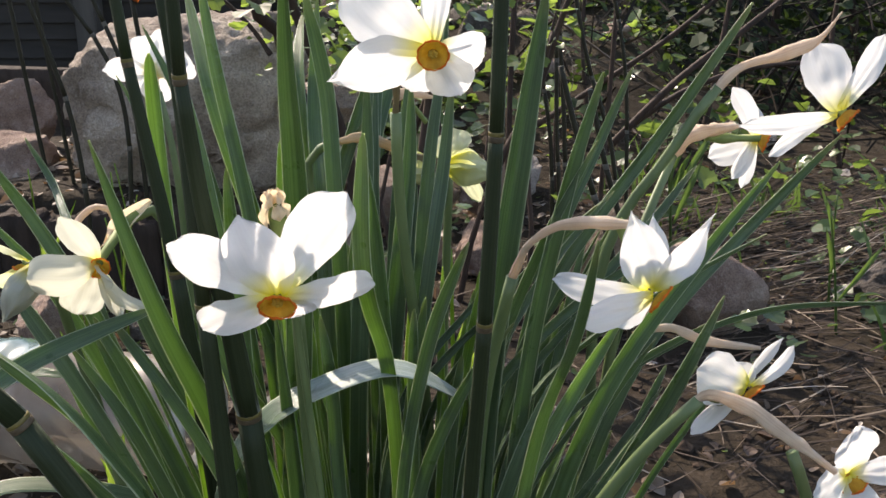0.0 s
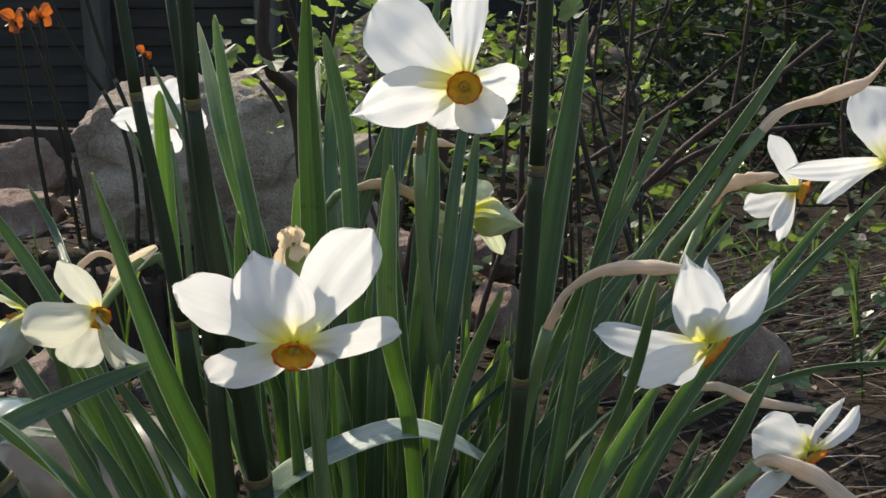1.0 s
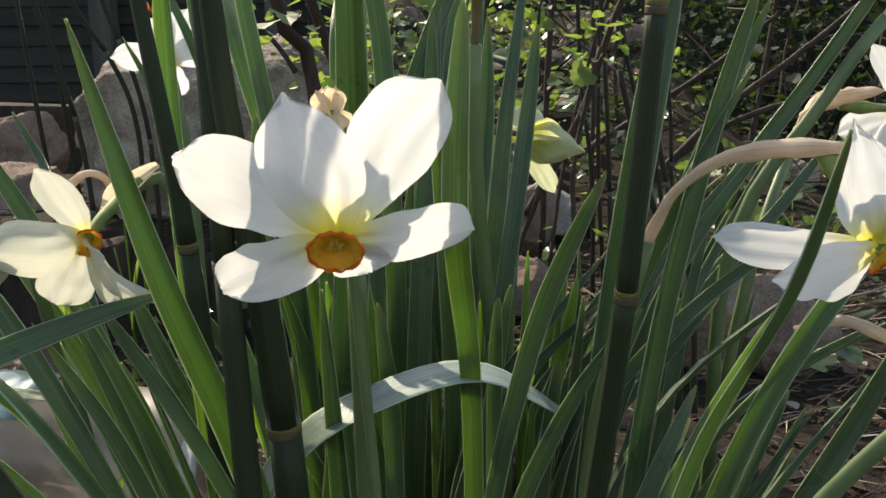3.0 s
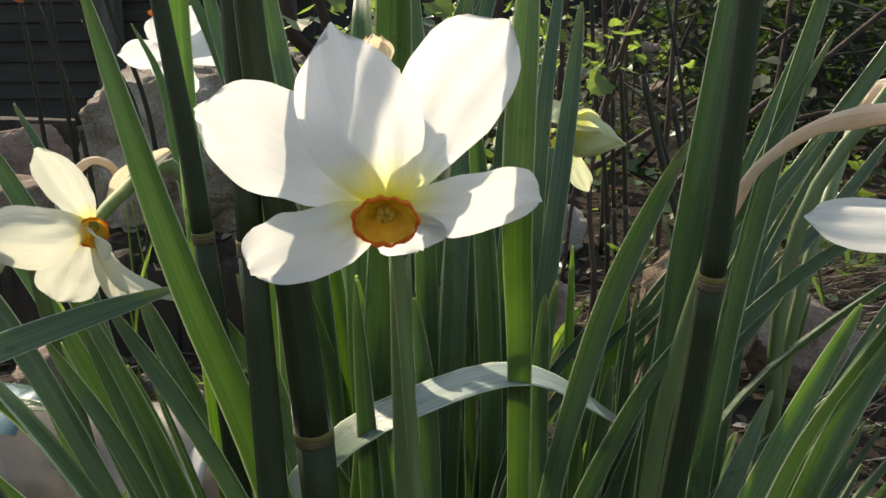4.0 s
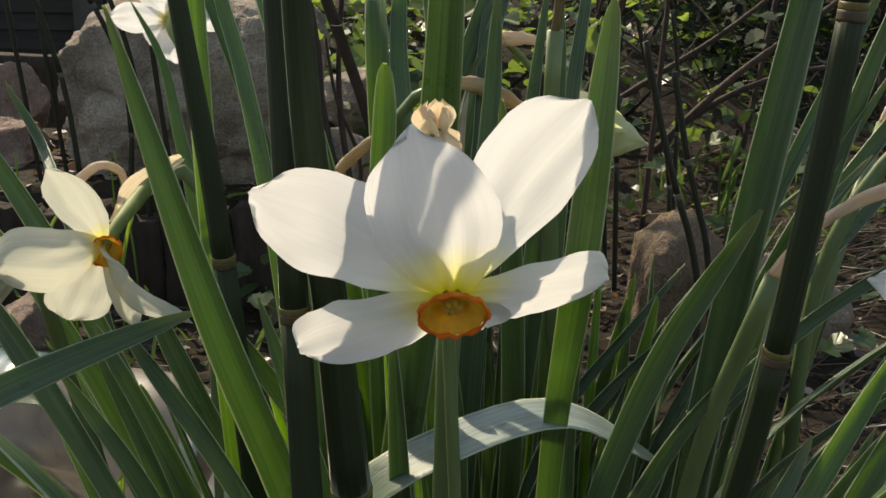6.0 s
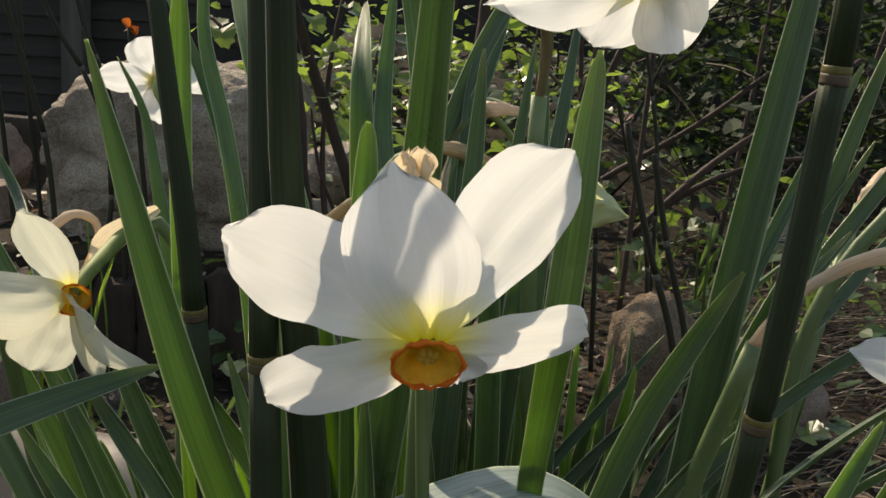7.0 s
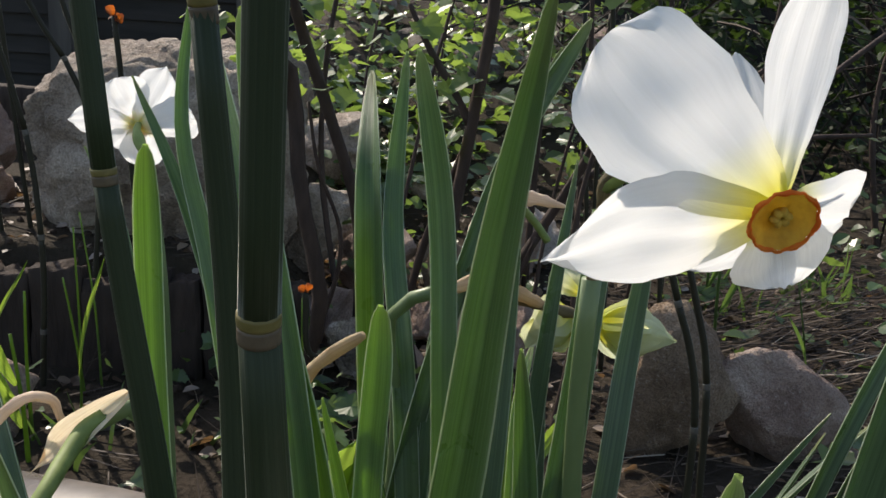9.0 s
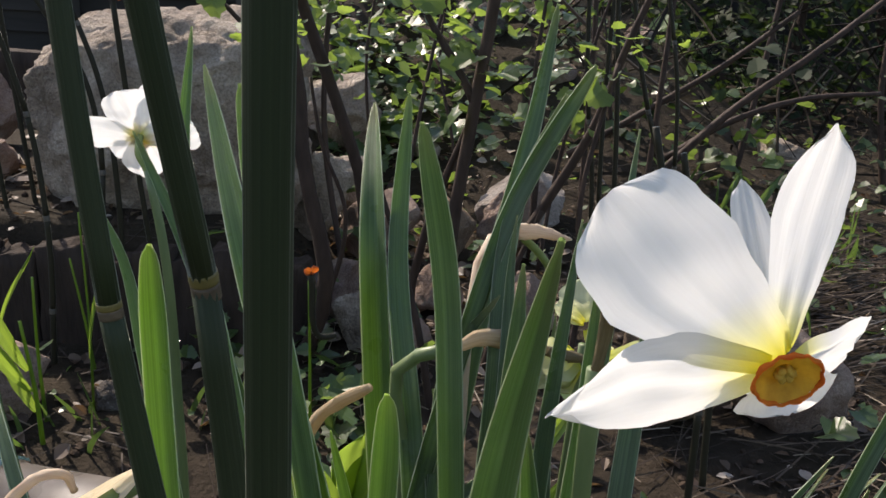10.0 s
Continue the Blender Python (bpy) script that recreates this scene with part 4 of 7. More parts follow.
leaf(CLUMP['b'], (-0.017, 0.421, -0.010), (-0.015, 0.430, 0.079), (-0.013, 0.449, 0.162), (-0.010, 0.467, 0.231), 0.0063, -35, 0.65)
leaf(CLUMP['b'], (-0.005, 0.400, -0.010), (-0.004, 0.407, 0.062), (-0.001, 0.421, 0.127), (0.001, 0.435, 0.182), 0.0057, 17, 0.60)
leaf(CLUMP['b'], (-0.023, 0.401, -0.010), (-0.026, 0.408, 0.089), (-0.032, 0.424, 0.184), (-0.039, 0.439, 0.262), 0.0065, 28, 0.45)
leaf(CLUMP['b'], (0.028, 0.385, -0.010), (0.045, 0.390, 0.073), (0.073, 0.401, 0.149), (0.106, 0.412, 0.213), 0.0065, -2, 0.06)
leaf(CLUMP['b'], (-0.043, 0.390, -0.010), (-0.053, 0.393, 0.042), (-0.069, 0.398, 0.086), (-0.088, 0.403, 0.123), 0.0080, 15, 0.62)
leaf(CLUMP['b'], (-0.044, 0.394, -0.010), (-0.047, 0.396, 0.069), (-0.052, 0.401, 0.143), (-0.058, 0.406, 0.204), 0.0061, -2, 0.22)
leaf(CLUMP['b'], (-0.040, 0.450, -0.010), (-0.035, 0.460, 0.340), (-0.035, 0.470, 0.365), (-0.034, 0.475, 0.382), 0.0080, -20, 0.15, 0.50)
leaf(CLUMP['b'], (-0.030, 0.450, -0.010), (-0.020, 0.450, 0.346), (-0.017, 0.455, 0.372), (-0.015, 0.460, 0.386), 0.0085, 20, 0.10, 0.50)
leaf(CLUMP['b'], (-0.012, 0.450, -0.010), (-0.005, 0.460, 0.350), (-0.001, 0.470, 0.379), (0.003, 0.480, 0.411), 0.0095, 30, 0.15, 0.50)
leaf(CLUMP['c'], (-0.050, 0.385, -0.010), (-0.061, 0.385, 0.234), (-0.063, 0.385, 0.258), (-0.067, 0.385, 0.274), 0.0062, 15, 1.00, 0.70)
leaf(CLUMP['c'], (-0.045, 0.372, -0.010), (-0.048, 0.380, 0.189), (-0.052, 0.380, 0.220), (-0.055, 0.380, 0.237), 0.0060, -15, 1.00, 0.70)
leaf(CLUMP['c'], (-0.028, 0.360, -0.010), (-0.060, 0.360, 0.248), (-0.062, 0.360, 0.272), (-0.064, 0.360, 0.292), 0.0072, 10, 1.00, 0.70)
leaf(CLUMP['c'], (-0.020, 0.370, -0.010), (-0.049, 0.370, 0.244), (-0.050, 0.370, 0.269), (-0.053, 0.370, 0.296), 0.0066, -12, 0.95, 0.70)
leaf(CLUMP['l'], (-0.075, 0.370, -0.010), (-0.079, 0.370, 0.215), (-0.088, 0.372, 0.240), (-0.097, 0.375, 0.252), 0.0042, -10, 0.80, 0.70)


def slender_leaves():
    """Thin upright blades crowding the heart of the clump."""
    rng = random.Random(19)
    for k in range(34):
        x, y = rng.uniform(-0.075, 0.050), rng.uniform(0.372, 0.452)
        lean, back = (x + 0.012) * rng.uniform(0.4, 1.3) + rng.gauss(0, 0.010), rng.uniform(-0.008, 0.030)
        h = rng.uniform(0.17, 0.295)
        leaf(CLUMP["c"] if k % 3 else CLUMP["b"], (x * 0.6 - 0.012, y, -0.01), (x + 0.25 * lean, y + 0.3 * back, h * 0.45), (x + 0.6 * lean, y + 0.7 * back, h * 0.8), (x + lean, y + back, h),
             rng.uniform(0.0036, 0.0062), rng.uniform(-40, 40), rng.choice((0.1, 0.3, 0.6, 0.9, 1.0)))


slender_leaves()


# ---- narcissus flowers ----
def petal_bm(c, tip, n, width, cup=0.25, bow=0.10, point=0.10, seed=0, belly=0.55, sway=0.0):
    """One thin petal from c to tip whose face looks along n."""
    rng = random.Random(seed)
    bm = bmesh.new()
    uvl = bm.loops.layers.uv.new()
    c, tip, n = Vector(c), Vector(tip), Vector(n).normalized()
    a = tip - c
    length = a.length
    a.normalize()
    s = a.cross(n).normalized()
    m = s.cross(a).normalized()
    nu, nv = 22, 16
    ph, amp = rng.uniform(0, 9), rng.uniform(0.6, 1.2)
    skew = rng.uniform(-0.16, 0.16)
    grid = []
    wave = lambda q, side: 1 + 0.070 * noise.noise(Vector((q * 5.5 + ph, side * 3, seed * 1.3))) + 0.02 * noise.noise(Vector((q * 17, side * 5 + ph, seed)))
    for i in range(nu + 1):
        u = 0.04 + 0.96 * i / nu
        h = 0.5 * width * min(1.0, (u / belly)) ** 0.50
        if u > belly:
            h *= max(0.0, 1 - ((u - belly) / (1.005 - belly)) ** (3.1 - 2.6 * (point - 0.12))) ** (0.43 + 1.4 * (point - 0.12))
        row = []
        for j in range(nv + 1):
            v = 2 * j / nv - 1
            along = u * length * (1 - (0.02 + point * 0.25) * v * v * u) + ((point - 0.10) * length * 0.05 * max(0, 1 - abs(v) * 3.2) if i > nu - 3 else 0)
            lift = cup * h * (v * v - 0.3) + bow * length * math.sin(math.pi * u)
            lift += 0.055 * width * amp * u * (1 - 0.6 * u ** 4) * math.sin(3.1 * v + ph + 4 * u) * abs(v)
            lift += 0.060 * width * (1 - u ** 4) * noise.noise(Vector((u * 4 + ph, v * 2.5, seed))) + 0.016 * width * math.cos(v * 9.4 + 0.6 * math.sin(u * 5 + ph))
            row.append(bm.verts.new(c + a * along + s * (h * (v * (1 + abs(v) * (wave(u, 1 if v > 0 else -1) - 1)) + skew * u * (1 - v * v)) + sway * length * math.sin(math.pi * u)) + m * lift))
        grid.append(row)
    for i in range(nu):
        for j in range(nv):
            f = bm.faces.new((grid[i][j], grid[i][j + 1], grid[i + 1][j + 1], grid[i + 1][j]))
            for lp, uv in zip(f.loops, ((j / nv, i / nu), ((j + 1) / nv, i / nu), ((j + 1) / nv, (i + 1) / nu), (j / nv, (i + 1) / nu))):
                lp[uvl].uv = uv
    return bm


def axes(n):
    n = Vector(n).normalized()
    x = Vector((0, 0, 1)).cross(n)
    x = x.normalized() if x.length > 0.05 else Vector((1, 0, 0))
    return x, n.cross(x).normalized(), n


def corona(flower, c, n, radius, depth, seed=1):
    """The small frilled cup with its red rim and the anthers in it."""
    x, y, n = axes(n)
    c = Vector(c)
    bm = bmesh.new()
    rings, sides = [], 48
    prof = [(0.30, 0.02), (0.50, 0.06), (0.70, 0.30), (0.84, 0.66), (0.98, 0.95)]
    for r, z in prof:
        ring = []
        for j in range(sides):
            a = 2 * math.pi * j / sides
            q = radius * r * (1 + 0.02 * r * math.sin(a * 9 + seed) + 0.015 * r * math.sin(a * 16))
            ring.append(bm.verts.new(c + (x * math.cos(a) + y * math.sin(a)) * q + n * (depth * z)))
        rings.append(ring)
    mid = bm.verts.new(c + n * depth * 0.0)
    for j in range(sides):
        bm.faces.new((mid, rings[0][j], rings[0][(j + 1) % sides]))
        for i in range(len(rings) - 1):
            bm.faces.new((rings[i][j], rings[i][(j + 1) % sides], rings[i + 1][(j + 1) % sides], rings[i + 1][j]))
    cup = part("corona", bm, M_CUP, flower, "yellow frilled cup")
    bm = bmesh.new()
    tubes = []
    for j in range(72):
        a = 2 * math.pi * j / 72
        q = radius * 1.02 * (1 + 0.02 * math.sin(a * 9 + seed) + 0.014 * math.sin(a * 16) + 0.012 * math.sin(a * 31))
        z = depth * (1.0 + 0.07 * math.sin(a * 13 + seed))
        p = c + (x * math.cos(a) + y * math.sin(a)) * q + n * z
        out = (x * math.cos(a) + y * math.sin(a))
        w = radius * (0.066 + 0.020 * math.sin(a * 7 + seed))
        tubes.append([bm.verts.new(p + out * w * math.cos(b) + n * w * 1.3 * math.sin(b)) for b in (0, 1.05, 2.1, 3.14, 4.2, 5.25)])
    for j in range(72):
        k = (j + 1) % 72
        for i in range(6):
            bm.faces.new((tubes[j][i], tubes[j][(i + 1) % 6], tubes[k][(i + 1) % 6], tubes[k][i]))
    part("rim", bm, M_RIM, cup, "crinkled orange-red rim")
    for j in range(6):
        a = 2 * math.pi * (j + 0.3) / 6
        bm = bmesh.new()
        bmesh.ops.create_icosphere(bm, subdivisions=2, radius=1)
        p = c + (x * math.cos(a) + y * math.sin(a)) * radius * 0.20 + n * depth * 0.34
        k = radius * 0.105
        for v in bm.verts:
            o = v.co
            v.co = p + x * o.x * k * (1 + .5 * abs(math.cos(a))) + y * o.y * k * (1 + .5 * abs(math.sin(a))) + n * o.z * k * 1.7
        part("anther", bm, M_ANTHER, cup)


def flower(at_base, c, n, petals, label, radius=0.0064, depth=0.0026, material=None, cup=True, face=None):
    """A narcissus bloom: petals are (tip, width, cupping, bow, how pointed, where widest)."""
    ob = thing("narcissus", at_base, label, "flower", "narcissus flowers")
    bpy.context.view_layer.update()
    n = Vector(n).normalized()
    c = Vector(c)
    for i, (tip, width, dish, bow, *end) in enumerate(petals):
        bm = petal_bm(c - n * (0.0018 * (i % 2)) - n * (0.001 + depth * 0.6), tip, Vector(face) if face else n, width, dish, bow, end[0] if end else 0.12, i + int(abs(c.x) * 1000), end[1] if len(end) > 1 else 0.55, end[2] if len(end) > 2 else 0.0)
        part("petal", bm, material or M_WHITE, ob)
    if cup:
        corona(ob, c - n * depth * 0.7, n, radius, depth, int(abs(c.x) * 500))
    return ob


def stem_and_neck(ob, stem, neck, spathe, r=0.0030):
    """The hollow green scape, the bent neck and the dry papery sheath at its top."""
    part("stem", tube(stem, lambda v: r * (1.15 - 0.33 * v), 26, 14, 0.05, squash=0.75, seed=stem[0][0] * 50), M_STEM, ob)
    if neck:
        part("floral_tube", tube(neck, lambda v: 0.0019 + 0.0014 * (math.exp(-((v - 0.30) / 0.16) ** 2)), 18, 12, 0.04), M_TUBE, ob)
    if spathe:
        part("spathe", tube(spathe, lambda v: 0.0006 + 0.0034 * math.sin(math.pi * min(1, 0.12 + v * 0.88)) ** 0.7, 22, 14, 0.55, squash=0.6, seed=spathe[0][0] * 90), M_SPATHE, ob, "dry tan papery sheath")


# front bloom: faces the path and nods
f1 = flower((-0.045, 0.335, 0), (-0.041, 0.260, 0.326), (0.10, -0.82, -0.55), [
    ((-0.0468, 0.2445, 0.3592), 0.0205, 0.20, -0.03, 0.22, 0.40), ((-0.0745, 0.260, 0.3455), 0.0250, 0.10, -0.04, 0.14, 0.55), ((-0.0695, 0.272, 0.313), 0.0185, -0.22, 0.05, 0.10),
    ((-0.0195, 0.269, 0.3605), 0.0215, 0.06, -0.07, 0.12, 0.58), ((-0.0130, 0.281, 0.326), 0.0180, -0.28, 0.04, 0.12), ((-0.036, 0.276, 0.317), 0.014, 0.2, 0.0)],
    "white narcissus bloom with yellow cup and red rim nodding", 0.0056, 0.0030)
stem_and_neck(f1, [(-0.045, 0.335, -0.01), (-0.045, 0.318, 0.18), (-0.043, 0.296, 0.315)], [(-0.043, 0.296, 0.312), (-0.042, 0.286, 0.331), (-0.041, 0.264, 0.3285)], None)

# tall bloom that looks along the path
f2 = flower((0.0, 0.40, 0), (0.004, 0.332, 0.397), (0.10, -0.93, -0.32), [
    ((-0.0275, 0.341, 0.4245), 0.0270, 0.10, 0.06, 0.04, 0.60, -0.03), ((0.0075, 0.339, 0.4385), 0.0125, 0.30, -0.05, 0.16, 0.60), ((-0.0352, 0.3315, 0.3875), 0.0215, 0.10, -0.08, 0.34, 0.42),
    ((0.0015, 0.364, 0.423), 0.0085, 0.2, 0.0), ((0.0222, 0.351, 0.3945), 0.0200, -0.10, 0.02, 0.10, 0.6), ((-0.007, 0.358, 0.381), 0.0230, -0.10, 0.04), ((0.0135, 0.352, 0.3800), 0.0190, -0.10, 0.02)],
    "tall white narcissus bloom with flat yellow cup, fully open", 0.0056, 0.0022)
stem_and_neck(f2, [(0.0, 0.42, -0.01), (-0.006, 0.418, 0.2), (-0.017, 0.398, 0.344), (-0.017, 0.395, 0.367)], [(-0.017, 0.388, 0.391), (-0.006, 0.375, 0.404), (0.000, 0.352, 0.402), (0.004, 0.335, 0.398)], None)
part("spathe", tube([(-0.017, 0.395, 0.365), (-0.016, 0.392, 0.381), (-0.017, 0.387, 0.392), (-0.006, 0.377, 0.402)], lambda v: 0.0013 + 0.0005 * math.sin(3 * v), 20, 12, 0.3, squash=0.8, seed=12), M_OLIVE, f2, "dull olive-brown sheath")

# bloom seen from the side, with a long tan neck
f3 = flower((0.02, 0.36, 0), (0.083, 0.290, 0.319), (0.77, -0.26, -0.58), [
    ((0.048, 0.312, 0.318), 0.0135, 0.15, 0.06), ((0.071, 0.285, 0.351), 0.0165, 0.25, 0.04, 0.40, 0.36), ((0.081, 0.300, 0.346), 0.010, 0.2, 0.0, 0.4),
    ((0.098, 0.285, 0.350), 0.0120, 0.35, 0.06, 0.50, 0.40), ((0.053, 0.275, 0.316), 0.0135, 0.15, 0.05, 0.2), ((0.068, 0.294, 0.307), 0.012, 0.2, 0.0)],
    "white narcissus bloom turned sideways on a tan papery neck", 0.0055, 0.0014, face=(0.15, -0.95, -0.25))
stem_and_neck(f3, [(0.015, 0.37, -0.01), (0.018, 0.358, 0.16), (0.026, 0.340, 0.273), (0.034, 0.330, 0.313)], [(0.069, 0.302, 0.343), (0.0745, 0.299, 0.336), (0.0790, 0.2945, 0.3225)],
              None)
part("spathe", tube([(0.034, 0.330, 0.313), (0.039, 0.320, 0.328), (0.050, 0.310, 0.339), (0.062, 0.303, 0.342), (0.074, 0.297, 0.343)], lambda v: 0.0020 - 0.0007 * math.sin(math.pi * min(1, v * 1.4)) + 0.0005 * v - 0.0012 * max(0, v - .85) / .15, 26, 14, 0.35, squash=0.8, seed=3), M_SPATHE, f3, "dry tan papery sheath")

# cream bloom past its best
f4 = flower((-0.12, 0.40, 0), (-0.147, 0.368, 0.303), (0.45, -0.80, -0.15), [
    ((-0.1392, 0.3700, 0.2765), 0.0078, 0.9, 0.03, 0.3, 0.5), ((-0.1535, 0.351, 0.3300), 0.0120, 0.6, 0.08, 0.10, 0.6, 0.05), ((-0.1690, 0.347, 0.304), 0.0200, -0.7, 0.26),
    ((-0.1610, 0.369, 0.2805), 0.0195, 0.1, 0.04, 0.08, 0.62), ((-0.1340, 0.352, 0.3010), 0.0095, 0.5, 0.05), ((-0.1215, 0.366, 0.2820), 0.0068, -0.6, 0.02, 0.3, 0.5, 0.16)],
    "faded cream narcissus bloom with shrivelled orange cup", 0.0046, 0.0034, M_CREAM)
stem_and_neck(f4, [(-0.11, 0.40, -0.01), (-0.115, 0.40, 0.16), (-0.122, 0.404, 0.26), (-0.139, 0.404, 0.319), (-0.144, 0.400, 0.316)], None, None)
part("floral_tube", tube([(-0.141, 0.403, 0.318), (-0.144, 0.400, 0.316), (-0.146, 0.390, 0.312), (-0.146, 0.378, 0.309), (-0.148, 0.370, 0.304)], lambda v: 0.0026 - 0.0006 * v, 22, 12, 0.06), M_TUBE, f4)
part("spathe", petal_bm((-0.134, 0.406, 0.325), (-0.159, 0.398, 0.303), (0.2, -0.8, 0.5), 0.0095, 0.7, 0.10, 0.5, 77), M_WITHER, f4, "thin orange-tan papery sheath")
part("neck", tube([(-0.174, 0.400, 0.307), (-0.169, 0.402, 0.316), (-0.162, 0.405, 0.321), (-0.158, 0.410, 0.318), (-0.157, 0.412, 0.312)], lambda v: 0.0019 - 0.0008 * v, 20, 12, 0.25, seed=8), M_SPATHE, f4, "withered tan neck")

# half-closed cream bloom hanging at the edge of the clump
f5 = flower((-0.15, 0.40, 0), (-0.177, 0.360, 0.304), (-0.5, -0.4, -0.75), [
    ((-0.192, 0.360, 0.297), 0.014, 0.4, 0.05), ((-0.190, 0.365, 0.314), 0.014, 0.3, 0.0, 0.3)],
    "half-closed cream narcissus bloom hanging down", 0.004, 0.003, M_BUDP, True)
stem_and_neck(f5, [(-0.15, 0.40, -0.01), (-0.16, 0.40, 0.15), (-0.176, 0.39, 0.27), (-0.178, 0.380, 0.300), (-0.180, 0.366, 0.303)], None, None)

# low bloom on the right with twisted petals
f6 = flower((0.03, 0.35, 0), (0.124, 0.313, 0.274), (0.62, -0.35, -0.70), [
    ((0.140, 0.320, 0.290), 0.0062, 0.6, 0.14), ((0.139, 0.330, 0.289), 0.0052, 0.6, -0.08, 0.3), ((0.104, 0.318, 0.280), 0.021, 0.2, 0.08),
    ((0.104, 0.320, 0.252), 0.0085, 0.3, 0.0), ((0.121, 0.325, 0.281), 0.010, 0.3, 0.05)],
    "small white narcissus bloom with narrow twisted petals", 0.0046, 0.0018, face=(0.15, -0.9, 0.1))
stem_and_neck(f6, [(0.02, 0.345, -0.01), (0.04, 0.330, 0.13), (0.070, 0.310, 0.229), (0.093, 0.305, 0.264), (0.102, 0.303, 0.275)], [(0.108, 0.308, 0.274), (0.120, 0.328, 0.265), (0.1225, 0.3175, 0.2765)], None)
part("spathe", tube([(0.098, 0.304, 0.272), (0.104, 0.303, 0.277), (0.115, 0.303, 0.275), (0.131, 0.300, 0.265), (0.153, 0.300, 0.248)], lambda v: 0.0010 + 0.0020 * math.sin(math.pi * min(1, v ** 0.8 * 0.98 + 0.02)) ** 1.3, 28, 14, 0.45, squash=0.55, seed=6), M_SPATHE, f6, "long dry tan papery sheath")
part("spathe", tube([(0.086, 0.360, 0.278), (0.100, 0.360, 0.281), (0.117, 0.360, 0.275), (0.140, 0.360, 0.272)], lambda v: 0.0009 + 0.0013 * math.sin(math.pi * v), 20, 12, 0.35, squash=0.6, seed=7), M_SPATHE, f6, "thin dry tan sheath")

f7 = flower((0.08, 0.32, 0), (0.166, 0.318, 0.236), (0.55, 0.55, -0.60), [
    ((0.161, 0.306, 0.2640), 0.0185, 0.2, 0.04, 0.14), ((0.146, 0.300, 0.238), 0.016, 0.2, 0.04), ((0.186, 0.310, 0.2470), 0.0120, 0.2, 0.04, 0.3), ((0.176, 0.310, 0.216), 0.015, 0.2, 0), ((0.156, 0.310, 0.216), 0.015, 0.2, 0)],
    "white narcissus bloom low over the soil", face=(0.2, -0.9, 0.2))
stem_and_neck(f7, [(0.075, 0.32, -0.01), (0.11, 0.325, 0.12), (0.155, 0.330, 0.219), (0.147, 0.330, 0.240)], None, None)

# pair at the right, seen from the side
f8 = flower((0.06, 0.46, 0), (0.178, 0.510, 0.335), (0.92, -0.25, -0.30), [
    ((0.157, 0.506, 0.365), 0.013, 0.2, 0.05), ((0.169, 0.516, 0.306), 0.009, 0.4, 0.0), ((0.149, 0.516, 0.324), 0.017, 0.1, 0.06), ((0.159, 0.500, 0.315), 0.010, 0.3, 0.04), ((0.178, 0.530, 0.351), 0.010, 0.2, 0.0)],
    "white narcissus bloom seen from the side, green tube", 0.0062, 0.004, face=(0.3, -0.9, 0.1))
stem_and_neck(f8, [(0.06, 0.46, -0.01), (0.085, 0.465, 0.17), (0.105, 0.47, 0.29), (0.126, 0.500, 0.328)], [(0.143, 0.500, 0.338), (0.160, 0.505, 0.337), (0.177, 0.510, 0.336)],
              [(0.126, 0.500, 0.328), (0.135, 0.498, 0.340), (0.147, 0.498, 0.343), (0.161, 0.498, 0.345)])
f9 = flower((0.05, 0.42, 0), (0.191, 0.430, 0.359), (0.72, -0.35, -0.60), [
    ((0.176, 0.440, 0.393), 0.023, 0.2, 0.05), ((0.208, 0.440, 0.397), 0.013, 0.3, 0.06), ((0.138, 0.415, 0.358), 0.0098, 0.3, 0.10), ((0.151, 0.410, 0.345), 0.0085, 0.4, -0.08)],
    "large white narcissus bloom on a long leaning stem", 0.0062, 0.0042, face=(0.1, -0.95, -0.1))
stem_and_neck(f9, [(0.05, 0.42, -0.01), (0.075, 0.42, 0.18), (0.090, 0.420, 0.318), (0.107, 0.420, 0.342), (0.120, 0.420, 0.3635), (0.1285, 0.420, 0.375)], [(0.179, 0.450, 0.389), (0.193, 0.456, 0.377), (0.194, 0.442, 0.359)], None)
part("spathe", tube([(0.1265, 0.420, 0.3725), (0.135, 0.420, 0.382), (0.157, 0.420, 0.390), (0.171, 0.420, 0.396), (0.180, 0.420, 0.408)], lambda v: 0.0025 + 0.0022 * math.exp(-((v - 0.62) / 0.16) ** 2) - 0.0021 * v, 34, 14, 0.30, squash=0.7, seed=11), M_SPATHE, f9, "long tan papery sheath")

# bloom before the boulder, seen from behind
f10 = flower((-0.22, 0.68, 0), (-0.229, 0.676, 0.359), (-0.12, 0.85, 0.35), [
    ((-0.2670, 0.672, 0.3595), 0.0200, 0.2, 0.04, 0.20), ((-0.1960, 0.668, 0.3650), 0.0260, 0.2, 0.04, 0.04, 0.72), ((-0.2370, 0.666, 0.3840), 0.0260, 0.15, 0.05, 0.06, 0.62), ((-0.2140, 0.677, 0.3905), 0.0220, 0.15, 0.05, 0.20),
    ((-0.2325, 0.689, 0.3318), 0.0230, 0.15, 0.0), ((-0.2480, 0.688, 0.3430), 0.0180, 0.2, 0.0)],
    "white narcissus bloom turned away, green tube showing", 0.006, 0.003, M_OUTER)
stem_and_neck(f10, [(-0.215, 0.67, -0.01), (-0.209, 0.655, 0.2), (-0.212, 0.648, 0.32), (-0.217, 0.650, 0.346)], [(-0.217, 0.650, 0.344), (-0.223, 0.656, 0.356), (-0.229, 0.675, 0.359)], None)

# twin buds with tan sheaths behind the clump
f11 = thing("narcissus", (-0.07, 0.46, 0), "two cream narcissus buds opening on a bent tan stalk", "flower", "narcissus flowers")
bpy.context.view_layer.update()


